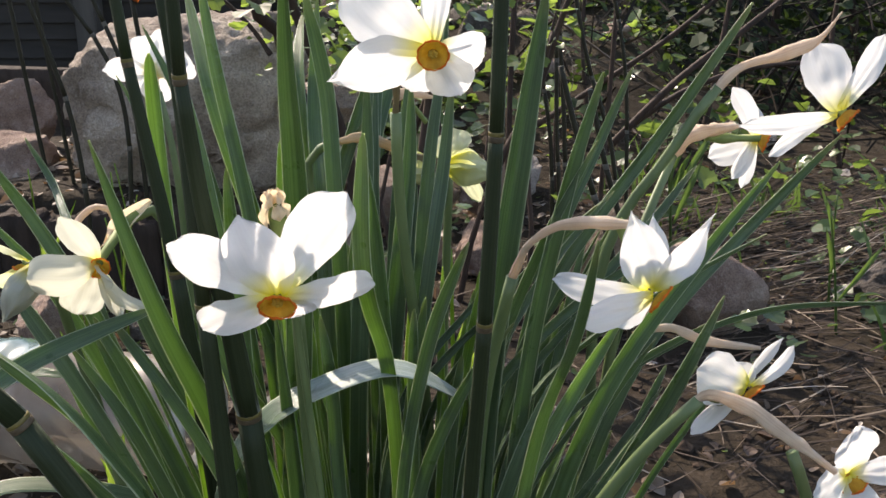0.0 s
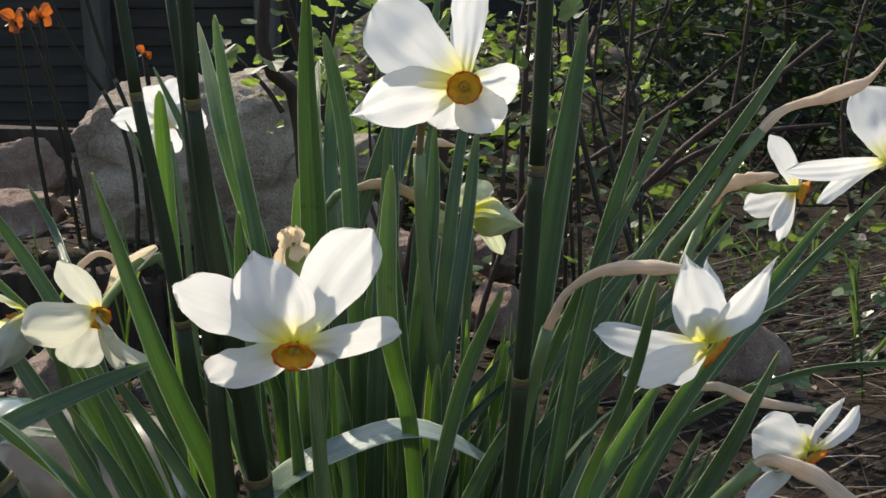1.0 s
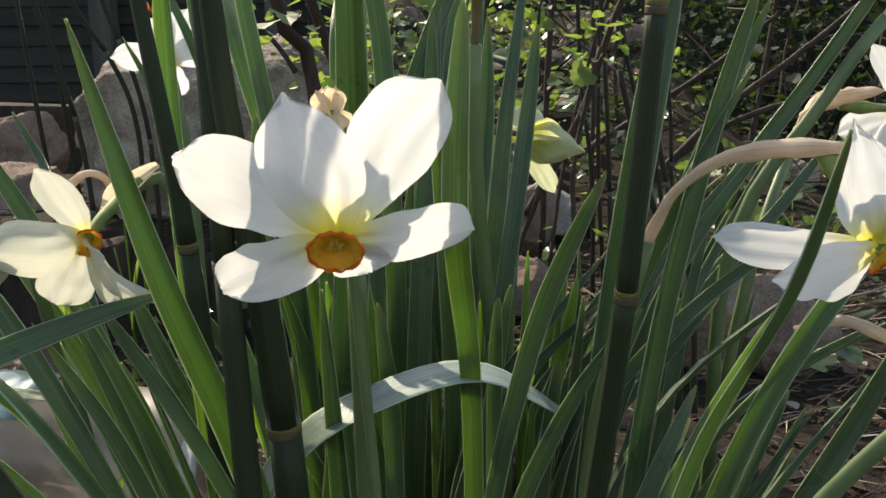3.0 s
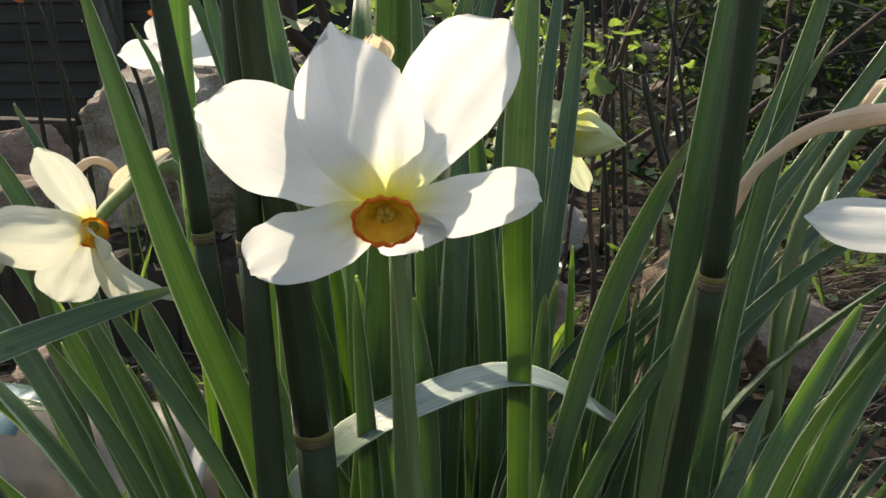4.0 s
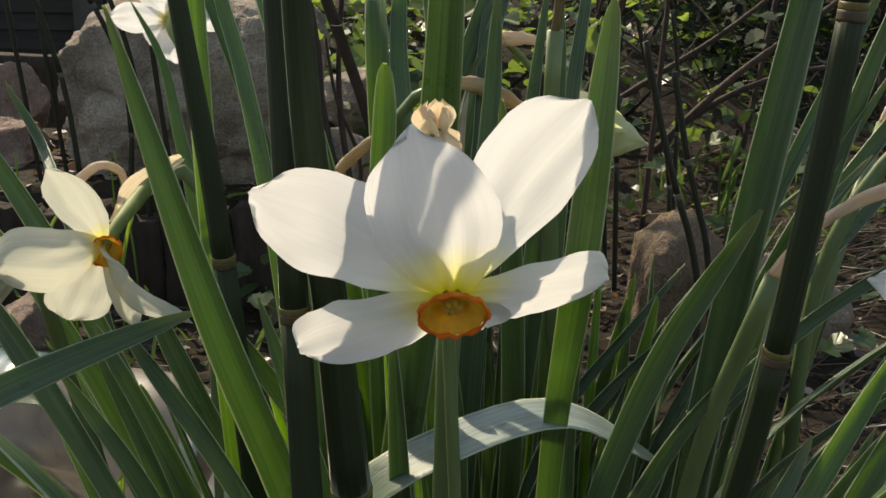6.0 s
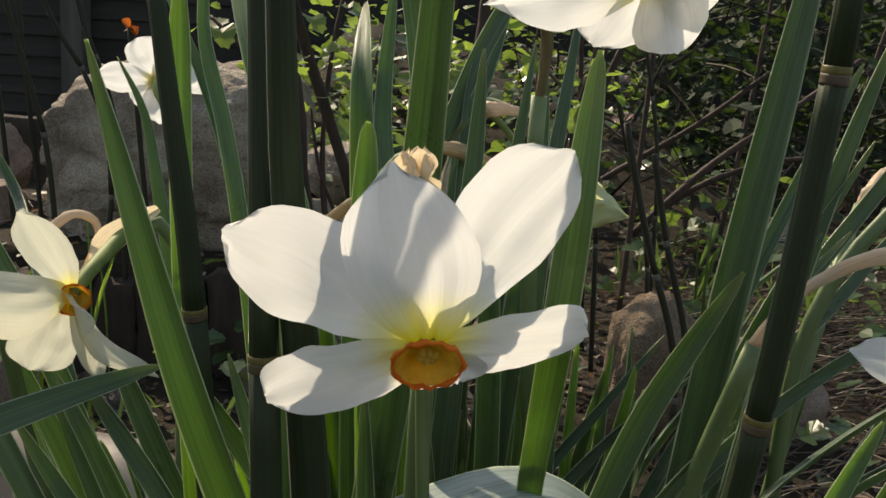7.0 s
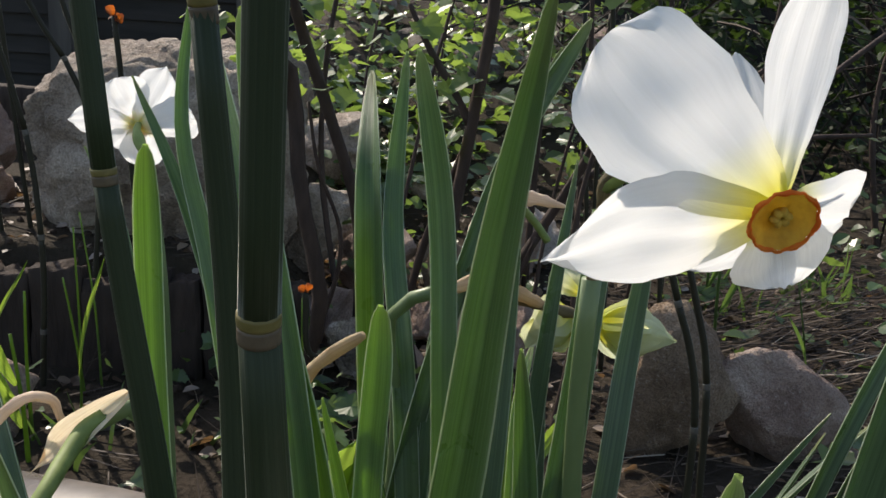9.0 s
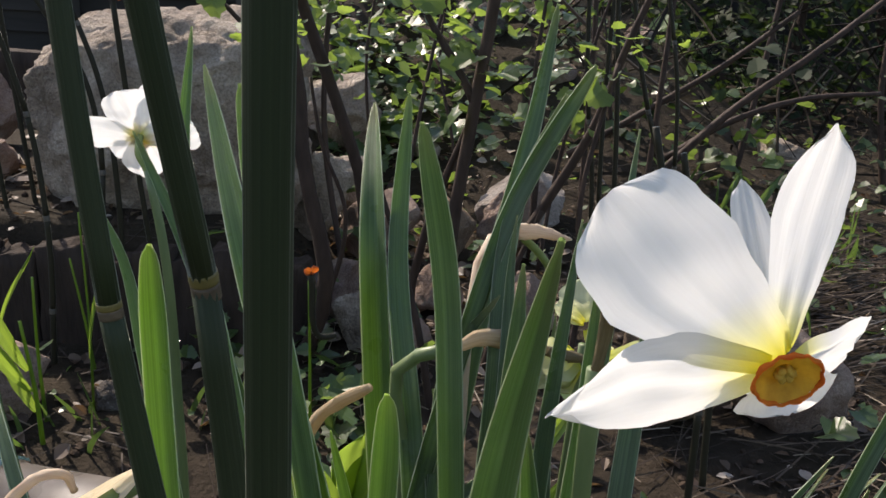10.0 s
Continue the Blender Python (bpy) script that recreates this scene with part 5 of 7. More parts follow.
def bud_at(ob, a, b, fat, seed, material=M_BUDP):
    """Closed pointed bud from a to b, of overlapping petals."""
    a, b = Vector(a), Vector(b)
    ax = (b - a).normalized()
    side = ax.cross(Vector((0, -1, 0.2))).normalized()
    for i in range(5):
        ang = 2 * math.pi * i / 5 + seed
        n = side * math.cos(ang) + ax.cross(side) * math.sin(ang)
        bm = petal_bm(a, b - n * 0.0006, n, fat * 1.75, -0.55, 0.20, 0.62, seed * 7 + i, 0.36)
        part("petal", bm, material, ob)


bud_at(f5, (-0.169, 0.356, 0.308), (-0.185, 0.353, 0.283), 0.0078, 3, M_CREAM)
bud_at(f11, (-0.007, 0.492, 0.325), (-0.026, 0.488, 0.318), 0.0125, 1)
bud_at(f11, (-0.000, 0.485, 0.326), (0.029, 0.490, 0.319), 0.0125, 2)
part("petal", petal_bm((-0.019, 0.490, 0.325), (-0.024, 0.486, 0.314), (0.1, -1, 0.2), 0.010, 0.4, 0.1, 0.4, 9), M_BUDP, f11)
for k, pts in enumerate(([(-0.030, 0.480, 0.333), (-0.022, 0.482, 0.332), (-0.010, 0.484, 0.329), (0.001, 0.485, 0.327)], [(-0.054, 0.450, 0.344), (-0.044, 0.460, 0.345), (-0.032, 0.470, 0.340), (-0.020, 0.482, 0.332)])):
    part("spathe", tube(pts, lambda v: (0.0010 + 0.0010 * math.sin(math.pi * v)) * (1 + 0.5 * k), 20, 12, 0.4, squash=0.7, seed=k + 20), M_OLIVE if k == 0 else M_OCHRE, f11, "dry tan sheath")
part("stem", tube([(-0.08, 0.47, -0.01), (-0.085, 0.475, 0.15), (-0.067, 0.460, 0.304), (-0.070, 0.460, 0.332), (-0.063, 0.455, 0.340), (-0.053, 0.450, 0.345)], lambda v: 0.0028 - 0.0006 * v, 30, 12, 0.05), M_STEM, f11)
f12 = flower((0.0, 0.55, 0), (0.001, 0.540, 0.321), (0.1, 0.8, 0.4), [((0.001, 0.552, 0.335), 0.024, 0.2, 0.1), ((0.019, 0.540, 0.292), 0.012, 0.2, 0.0), ((-0.012, 0.545, 0.324), 0.012, 0.2, 0.0)],
             "pale narcissus bloom hidden behind leaves, seen from behind", 0.005, 0.003, M_BUDP, False)
stem_and_neck(f12, [(0.0, 0.54, -0.01), (-0.005, 0.535, 0.16), (-0.000, 0.530, 0.314)], None, None)

# withered heads
def withered_head(base, top, at, width, label, stem):
    ob = thing("withered_narcissus", base, label, "flower")
    bpy.context.view_layer.update()
    part("stem", tube(stem, lambda v: 0.0016 - 0.0002 * v, 22, 12, 0.05), M_STEM, ob)
    a, b = Vector(at), Vector(top)
    mid = a.lerp(b, 0.5)
    part("seed_pod", tube([a, mid, b], lambda v: width * (0.30 + 0.52 * math.sin(math.pi * min(1, v * 0.8 + 0.12))), 14, 16, 0.1), M_TUBE, ob)
    ax = (b - a).normalized()
    for i in range(5):
        ang = 2.6 + 1.26 * i
        out = Vector((math.cos(ang), math.sin(ang), 0))
        part("dry_petal", petal_bm(b + out * width * 0.35, b - ax * width * (2.3 if i < 2 else 1.5) + out * width * (1.2 if i < 2 else 0.9), out, width * 1.2, 0.8, 0.16, 0.35, i + 31), M_WITHER, ob, "drooping tan dead petal")
    for i in range(7):
        ang = 2 * math.pi * i / 7
        out = Vector((math.cos(ang), math.sin(ang), 0))
        tip = b + ax * width * (1.15 + 0.4 * math.sin(i * 2.3)) + out * width * (0.50 + 0.25 * math.sin(i * 1.7))
        part("dry_petal", petal_bm(b - ax * width * 0.3 + out * width * 0.3, tip, out, width * 1.1, 0.8, 0.28 * math.sin(i * 2.9), 0.3, i + 3), M_WITHER, ob, "crumpled orange-tan dead petal")


withered_head((-0.03, 0.31, 0), (-0.0458, 0.2835, 0.3530), (-0.0446, 0.2875, 0.3400), 0.0040, "withered narcissus head with crumpled orange-tan petals on green pod",
              [(-0.03, 0.32, -0.01), (-0.036, 0.31, 0.16), (-0.042, 0.295, 0.29), (-0.0445, 0.288, 0.342)])

# bent tan stalk behind
b1 = thing("withered_stalk", (-0.10, 0.49, 0), "withered tan flower stalk bent over at its neck", "plant")
bpy.context.view_layer.update()
part("stem", tube([(-0.10, 0.495, -0.01), (-0.101, 0.493, 0.12), (-0.1062, 0.4850, 0.2341), (-0.1052, 0.4850, 0.2641)], 0.0020, 18, 12, 0.08), M_STEM, b1)
part("neck", tube([(-0.1052, 0.4850, 0.2621), (-0.1040, 0.4820, 0.2864), (-0.1002, 0.4780, 0.3009), (-0.0906, 0.4720, 0.3127), (-0.0791, 0.4640, 0.3231)], lambda v: 0.0019 + 0.0006 * v - 0.0010 * max(0, v - 0.85) / 0.15, 26, 12, 0.3, squash=0.8, seed=4), M_OCHRE, b1, "dry ochre neck")
b2 = thing("withered_stalk", (-0.03, 0.50, 0), "bent stalk with tan papery sheath behind the leaves", "plant")
bpy.context.view_layer.update()
part("stem", tube([(-0.045, 0.505, -0.01), (-0.046, 0.505, 0.2), (-0.0475, 0.508, 0.318), (-0.0465, 0.515, 0.336), (-0.043, 0.528, 0.352), (-0.037, 0.536, 0.3575), (-0.029, 0.537, 0.357)], lambda v: 0.0027 - 0.0009 * v, 30, 12, 0.12), M_SPATHE, b2)
part("spathe", tube([(-0.031, 0.537, 0.3575), (-0.023, 0.537, 0.3580), (-0.008, 0.537, 0.3555)], lambda v: 0.0036 * (1 - v) ** 0.7 + 0.0003, 16, 12, 0.4, squash=0.6, seed=9), M_SPATHE, b2, "pinkish tan papery sheath")
part("floral_tube", tube([(-0.029, 0.538, 0.3560), (-0.022, 0.540, 0.3500), (-0.014, 0.542, 0.3400)], 0.0016, 12, 10, 0.1), M_TUBE, b2)


# ---- horsetails ----
def horsetail(points, nodes, r0, r1, label, dark=False, group="horsetail stems"):
    """A jointed stem: internodes between nodes (0..1 along it), each node with a yellow collar over a brown band."""
    path = spline(points, 200)
    ob = thing("horsetail", (points[0][0], points[0][1], 0), label, "plant", group)
    bpy.context.view_layer.update()
    stops = [0.0] + list(nodes) + [1.0]
    rad = lambda v: r0 + (r1 - r0) * (max(0.0, min(1.0, (path[int(v * 200)].z - 0.20) / 0.22)) if not dark else v)
    for a, b in zip(stops[:-1], stops[1:]):
        ia, ib = int(a * 200), max(int(a * 200) + 2, int(b * 200))
        seg = [path[i] for i in sorted({ia, (2 * ia + ib) // 3, (ia + 2 * ib) // 3, ib})]
        ra, rb = rad(a), rad(b)
        part("internode", tube(seg, lambda v: (ra + (rb - ra) * v) * (1 + 0.02 * (2 * v - 1) ** 6), 10, 36 if not dark else 10, 0.0, 12, 0.035), M_HORSE_DARK if dark else M_HORSE, ob)
    for v in nodes:
        i = int(v * 200)
        p, t = path[i], (path[min(200, i + 2)] - path[i - 2]).normalized()
        r = rad(v)
        if dark:
            part("node", tube([p - t * 0.003, p, p + t * 0.003], r * 1.12, 4, 10), M_NODE_PALE, ob)
        else:
            collar = part("collar", tube([p + t * 0.0002, p + t * 0.0009, p + t * 0.0016], lambda q: r * (1.100 - 0.02 * abs(2 * q - 1)), 4, 24), M_NODE_YELLOW, ob, "yellow collar")
            part("band", tube([p - t * 0.0018, p - t * 0.0008, p + t * 0.0002], lambda q: r * (1.070 + 0.010 * q), 4, 24), M_NODE_BROWN, ob, "brownish joint")
    return ob


def node_at(points, z):
    path = spline(points, 200)
    return min(range(200), key=lambda i: abs(path[i].z - z)) / 200


H3 = [(-0.055, 0.315, -0.01), (-0.062, 0.306, 0.20), (-0.0645, 0.300, 0.267), (-0.069, 0.270, 0.395), (-0.0655, 0.259, 0.458), (-0.062, 0.25, 0.53)]
horsetail(H3, [node_at(H3, z) for z in (0.10, 0.267, 0.395)], 0.0056, 0.0017, "stout dark green jointed horsetail stem with yellow collars")
H2 = [(-0.066, 0.297, -0.01), (-0.071, 0.292, 0.20), (-0.0735, 0.287, 0.315), (-0.079, 0.285, 0.427), (-0.0815, 0.277, 0.458), (-0.087, 0.268, 0.53)]
horsetail(H2, [node_at(H2, z) for z in (0.15, 0.315, 0.427)], 0.0044, 0.0015, "dark green jointed horsetail stem beside the front bloom")
H1 = [(-0.098, 0.375, -0.01), (-0.106, 0.366, 0.24), (-0.1115, 0.359, 0.327), (-0.119, 0.355, 0.393), (-0.127, 0.352, 0.52)]
horsetail(H1, [node_at(H1, z) for z in (0.14, 0.302, 0.393)], 0.0042, 0.0020, "green jointed horsetail stem leaning over the leaves")
H4 = [(0.010, 0.330, -0.01), (0.018, 0.310, 0.228), (0.0235, 0.292, 0.307), (0.027, 0.285, 0.375), (0.030, 0.278, 0.53)]
horsetail(H4, [node_at(H4, z) for z in (0.12, 0.225, 0.307, 0.375)], 0.0032, 0.0022, "dark green jointed horsetail stem among the leaves")
H5 = [(-0.055, 0.262, -0.01), (-0.085, 0.245, 0.20), (-0.100, 0.240, 0.267), (-0.1155, 0.236, 0.296), (-0.150, 0.225, 0.345), (-0.22, 0.20, 0.42)]
horsetail(H5, [node_at(H5, z) for z in (0.15, 0.296)], 0.0042, 0.0030, "thick green jointed stem leaning low toward the path")

# dark dry stems farther back
for pts, nd in (
    ([(-0.499, 1.100, 0.106), (-0.492, 1.100, 0.173), (-0.503, 1.100, 0.287), (-0.524, 1.090, 0.383), (-0.539, 1.080, 0.454)], (0.15, 0.38, 0.62)),
    ([(-0.47, 1.16, 0.05), (-0.475, 1.160, 0.338), (-0.515, 1.150, 0.412), (-0.545, 1.140, 0.496)], (0.4, 0.7)),
    ([(-0.44, 1.17, 0.05), (-0.461, 1.170, 0.337), (-0.488, 1.170, 0.412), (-0.502, 1.160, 0.490)], (0.5, 0.75)),
    ([(0.119, 1.350, 0.119), (0.110, 1.350, 0.205), (0.096, 1.350, 0.296), (0.086, 1.350, 0.438)], (0.3, 0.6)),
    ([(0.135, 1.350, 0.128), (0.121, 1.350, 0.205), (0.118, 1.350, 0.296), (0.118, 1.350, 0.438)], (0.35, 0.7)),
    ([(0.215, 1.300, 0.105), (0.194, 1.300, 0.197), (0.158, 1.300, 0.309), (0.130, 1.300, 0.438)], (0.3, 0.65)),
    ([(0.156, 0.880, 0.107), (0.144, 0.880, 0.166), (0.124, 0.880, 0.222), (0.105, 0.880, 0.285), (0.090, 0.880, 0.342)], (0.3, 0.62)),
    ([(0.179, 0.920, 0.100), (0.162, 0.920, 0.172), (0.146, 0.920, 0.221), (0.123, 0.920, 0.315)], (0.4, 0.75)),
    ([(0.135, 1.250, 0.208), (0.119, 1.250, 0.294), (0.111, 1.250, 0.383), (0.100, 1.250, 0.492)], (0.35, 0.7)),
    ([(0.246, 1.450, 0.248), (0.224, 1.450, 0.331), (0.204, 1.450, 0.419), (0.187, 1.450, 0.503)], (0.35, 0.7)),
):
    foot = Vector(pts[0])
    ground = Vector((foot.x, foot.y, ground_z(foot.x, foot.y) - 0.005))
    horsetail([tuple(ground)] + [tuple(p) for p in pts[1:]], nd, 0.0034, 0.0027, "thin dark dry jointed stem standing in the bed", True, "dry stems")


# ---- stones ----
def boulder():
    """The large pale boulder: a blocky broken slab standing on the terrace."""
    bm = bmesh.new()
    bmesh.ops.create_icosphere(bm, subdivisions=6, radius=1.0)
    off = Vector((4.2, 1.7, 8.8))
    cuts = [((-0.75, -0.15, 0.62), 1.10), ((0.86, -0.1, 0.50), 1.12), ((0.1, -0.75, 0.65), 1.10), ((-0.42, -0.90, 0.1), 0.98), ((0.45, -0.88, -0.15), 0.93),
            ((0.12, -0.2, 1.0), 0.96), ((-0.25, -0.3, 1.0), 1.0), ((-0.8, -0.6, -0.2), 1.08), ((0.2, -0.85, -0.5), 0.98)]
    cuts = [(Vector(n).normalized(), d) for n, d in cuts]
    for v in bm.verts:
        p = v.co.copy()
        p = p / ((abs(p.x) ** 9 + abs(p.y) ** 9 + abs(p.z) ** 9) ** (1 / 9))
        for n, d in cuts:
            h = p.dot(n)
            if h > d:
                p -= n * (h - d)
        p.z *= 1.0 + 0.07 * p.x
        e = 0.07 * noise.fractal(p * 1.6 + off, 1.0, 2.0, 5) + 0.028 * noise.noise(p * 4.2 + off)
        e -= 0.075 * max(0, 0.22 - abs(noise.noise(p * 2.3 + off * 2))) / 0.22
        e += 0.028 * noise.fractal(p * 13 + off, 0.9, 2.0, 4)
        p += p.normalized() * e
        v.co = Vector((p.x * 0.172, p.y * 0.11, p.z * 0.128))
    ob = part("boulder", bm, M_BOULDER)
    ob.location = (-0.448, 1.385, 0.242)
    tagged(ob, "large pale rough boulder standing on dark rotten timber", "stone")


boulder()
STONES = [
    ("stone", (-0.86, 1.62, 0.10), (0.115, 0.09, 0.085), 3, M_REDSTONE, "angular reddish stone beside the boulder", 20),
    ("stone", (-0.74, 1.40, 0.08), (0.10, 0.09, 0.07), 5, M_REDSTONE, "broken reddish-grey stone leaning on the boulder", 50),
    ("stone", (-0.70, 1.27, 0.06), (0.13, 0.09, 0.045), 8, M_GREYSTONE, "flat grey stone slab under the boulder", 10),
    ("stone", (-0.21, 1.30, -0.01), (0.055, 0.05, 0.055), 11, M_REDSTONE, "small reddish stone among shrub stems", 30),
    ("stone", (-0.115, 1.14, -0.01), (0.055, 0.045, 0.05), 13, M_REDSTONE, "small broken reddish-brown stone in the bed", 80),
    ("stone", (0.02, 1.28, -0.01), (0.07, 0.05, 0.06), 17, M_REDSTONE, "pinkish-brown stone behind the leaves", 0),
    ("stone", (0.172, 1.05, -0.02), (0.082, 0.06, 0.105), 19, M_BROWNSTONE, "upright grey-brown stone behind the narcissus leaves", 15),
    ("stone", (0.292, 1.06, -0.03), (0.105, 0.055, 0.082), 23, M_REDSTONE, "tan-pink wedge-shaped stone lying on dark soil", 0, 0.38),
    ("stone", (0.56, 1.2, -0.015), (0.06, 0.05, 0.04), 29, M_GREYSTONE, "grey stone with a flat top on soil", 35),
    ("stone", (-0.10, 2.05, 0.02), (0.11, 0.08, 0.09), 31, M_BOULDER, "grey stone under the shrub", 0),
    ("stone", (-0.30, 1.85, 0.10), (0.13, 0.08, 0.08), 37, M_BOULDER, "pale stone behind the boulder", 10),
    ("stone", (0.06, 1.66, 0.0), (0.11, 0.08, 0.075), 41, M_SMOOTH, "flat grey stone among ground cover", 60),
    ("stone", (-0.205, 1.31, 0.0), (0.060, 0.05, 0.055), 71, M_REDSTONE, "broken pinkish stone under the currant stems", 40),
    ("stone", (-0.165, 1.20, -0.01), (0.045, 0.04, 0.05), 73, M_BOULDER, "pale broken stone beside the currant stems", 10),
    ("stone", (-0.085, 1.33, 0.0), (0.050, 0.04, 0.05), 79, M_REDSTONE, "pinkish rubble stone among small green leaves", 70),
    ("stone", (-0.26, 1.46, 0.05), (0.06, 0.05, 0.07), 83, M_BOULDER, "pale rubble stone behind the currant stems", 25),
    ("stone", (-0.185, 1.50, 0.0), (0.075, 0.06, 0.068), 91, M_REDSTONE, "pinkish-brown rubble stone behind the currant stems", 15),
    ("stone", (-0.075, 1.52, 0.0), (0.060, 0.05, 0.066), 93, M_BROWNSTONE, "brown rubble stone in the low bank", 60),
    ("stone", (0.025, 1.56, 0.0), (0.070, 0.05, 0.074), 95, M_REDSTONE, "tan rubble stone in the low bank", 30),
    ("stone", (-0.235, 1.62, 0.06), (0.060, 0.05, 0.060), 97, M_BOULDER, "pale rubble stone on the bank beside leaves", 75),
    ("stone", (0.62, 2.10, 0.03), (0.10, 0.08, 0.05), 43, M_BOULDER, "pale flat stone in the shade", 60),
    ("stone", (-0.50, 0.98, -0.01), (0.055, 0.05, 0.05), 47, M_REDSTONE, "brown stone on dark soil before the timber", 20),
    ("stone", (-0.40, 1.02, -0.01), (0.035, 0.03, 0.03), 53, M_GREYSTONE, "small dark stone on soil", 0),
]
for nm, at, size, seed, mat, text, turn, *slope in STONES:
    stone(nm, at, size, seed, mat, text, turn, *slope)


def bank_stones():
    """Broken stones half sunk in the sunny bank."""
    rng = random.Random(61)
    for k in range(22):
        x, y = rng.uniform(-0.42, 0.40), rng.uniform(1.82, 2.95)
        r = rng.uniform(0.035, 0.085) * (0.8 + 0.25 * (y - 1.8))
        mat, text = rng.choice(((M_BOULDER, "pale broken stone half sunk in the bank"), (M_GREYSTONE, "grey broken stone half sunk in the bank"), (M_REDSTONE, "pinkish broken stone half sunk in the bank")))
        ob = stone("stone", (x, y, ground_z(x, y) - 0.35 * r), (r * rng.uniform(0.9, 1.4), r * 0.8, r * rng.uniform(0.55, 0.85)), 200 + k, mat, text, rng.uniform(0, 180), detail=3)
        ob["group"] = "bank stones"


bank_stones()


def plastic_jar():
    """A cloudy jar lying on its side: ridged body, rounded shoulder, wide neck with a rolled rim."""
    ob = thing("plastic_jar", (-0.30, 0.72, 0), "dusty clear plastic jar lying on its side on soil", "jar")
    bpy.context.view_layer.update()

    def turned(profile, sides=48):
        bm = bmesh.new()
        rings = []
        for x, r in profile:
            rings.append([bm.verts.new((x, r * math.cos(2 * math.pi * j / sides), r * math.sin(2 * math.pi * j / sides))) for j in range(sides)])
        for i in range(len(rings) - 1):
            for j in range(sides):
                k = (j + 1) % sides
                bm.faces.new((rings[i][j], rings[i][k], rings[i + 1][k], rings[i + 1][j]))
        return bm, rings

    place = pose(-0.223, 0.700, 0.056, 0, 0, -9) @ Matrix.Diagonal((1.05, 0.95, 0.95, 1))
    bm, rings = turned([(-0.235, 0.050), (-0.232, 0.054), (-0.19, 0.057), (-0.186, 0.0592), (-0.180, 0.0592), (-0.176, 0.0570), (-0.150, 0.0570), (-0.146, 0.0592), (-0.140, 0.0592), (-0.136, 0.0565), (-0.05, 0.0555), (-0.035, 0.0545), (-0.022, 0.050), (-0.014, 0.0445), (-0.012, 0.042)])
    bm.faces.new(rings[0])
    body = part("body", bm, M_PLASTIC)
    bm, rings = turned([(-0.014, 0.0420), (-0.004, 0.0425), (-0.003, 0.0445), (0.0, 0.0450), (0.002, 0.0440), (0.002, 0.0415), (-0.003, 0.0400), (-0.016, 0.0395)])
    rim = part("rim", bm, M_JAR_RIM, label="pale rolled rim")
    # teal strip added over the upper side of the jar only
    bm, rings = turned([(-0.236, 0.0590), (-0.190, 0.0590), (-0.186, 0.0610), (-0.172, 0.0610), (-0.168, 0.0588), (-0.154, 0.0588), (-0.150, 0.0608), (-0.136, 0.0608), (-0.134, 0.0585)])
    bmesh.ops.delete(bm, geom=[v for v in bm.verts if v.co.z < 0.040], context="VERTS")
    strip = part("strip", bm, M_TEAL, label="teal ridged strip over the jar's upper side")
    for p in (body, rim, strip):
        p.data.transform(place)
        p.parent = ob
        p.matrix_parent_inverse = ob.matrix_world.inverted()


plastic_jar()


def dry_twig(points, r, label):
    ob = part("dry_twig", tube(points, lambda v: r * (1.0 - 0.4 * v), 16, 8, 0.25), M_SPATHE)
    return tagged(ob, label, "twig")


dry_twig([(-0.385, 0.742, 0.012), (-0.353, 0.730, 0.014), (-0.305, 0.715, 0.012), (-0.266, 0.706, 0.008)], 0.0030, "pale dry bent twig lying on dark soil")


# ---- timber edging, fence ----
def timber():
    ob = thing("timber_edging", (-0.55, 1.17, 0), "dark rotten timber boards holding the terrace", "edging")
    bpy.context.view_layer.update()
    rng = random.Random(2)
    x = -1.15
    while x < -0.24:
        w = rng.uniform(0.035, 0.075)
        h = rng.uniform(0.125, 0.15)
        bm = bmesh.new()
        bmesh.ops.create_cube(bm, size=1)
        bmesh.ops.subdivide_edges(bm, edges=bm.edges, cuts=5, use_grid_fill=True)
        for v in bm.verts:
            c = v.co.copy()
            d = 0.006 * noise.fractal(Vector((c.x * 3 + x * 40, c.y * 3, c.z * 1.2)), 1, 2, 4)
            v.co = Vector((x + w / 2 + c.x * w * 0.97 + d, 1.165 + rng.uniform(-.001, .001) + c.y * 0.03 + d, (c.z + 0.5) * h - 0.015 + (d * 1.5 if c.z > 0.4 else 0)))
        part("board", bm, M_TIMBER, ob)
        x += w


def fence():
    ob = thing("fence", (-1.2, 2.60, 0), "dark weathered fence of horizontal boards with grey posts", "fence")
    bpy.context.view_layer.update()
    rng = random.Random(9)
    z = 0.02
    while z < 0.60:
        h = rng.uniform(0.045, 0.06)
        bm = bmesh.new()
        bmesh.ops.create_cube(bm, size=1)
        bmesh.ops.bevel(bm, geom=bm.edges[:], offset=0.03, segments=1, affect="EDGES")
        tilt = rng.uniform(-0.004, 0.004)
        for v in bm.verts:
            c = v.co
            v.co = Vector((-2.15 + c.x * 3.2, 2.60 + c.y * 0.012 + c.z * 0.012, z - 0.012 + (c.z + 0.5) * (h + 0.012) + c.x * tilt))
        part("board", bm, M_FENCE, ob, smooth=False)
        z += h
    for x in (-2.3, -1.10, -0.62):
        bm = bmesh.new()
        bmesh.ops.create_cube(bm, size=1)
        bmesh.ops.bevel(bm, geom=bm.edges[:], offset=0.06, segments=2, affect="EDGES")
        for v in bm.verts:
            c = v.co
            v.co = Vector((x + c.x * 0.06, 2.55 + c.y * 0.06, c.z * 0.70 + 0.32))
        part("post", bm, M_POST, ob, smooth=False)


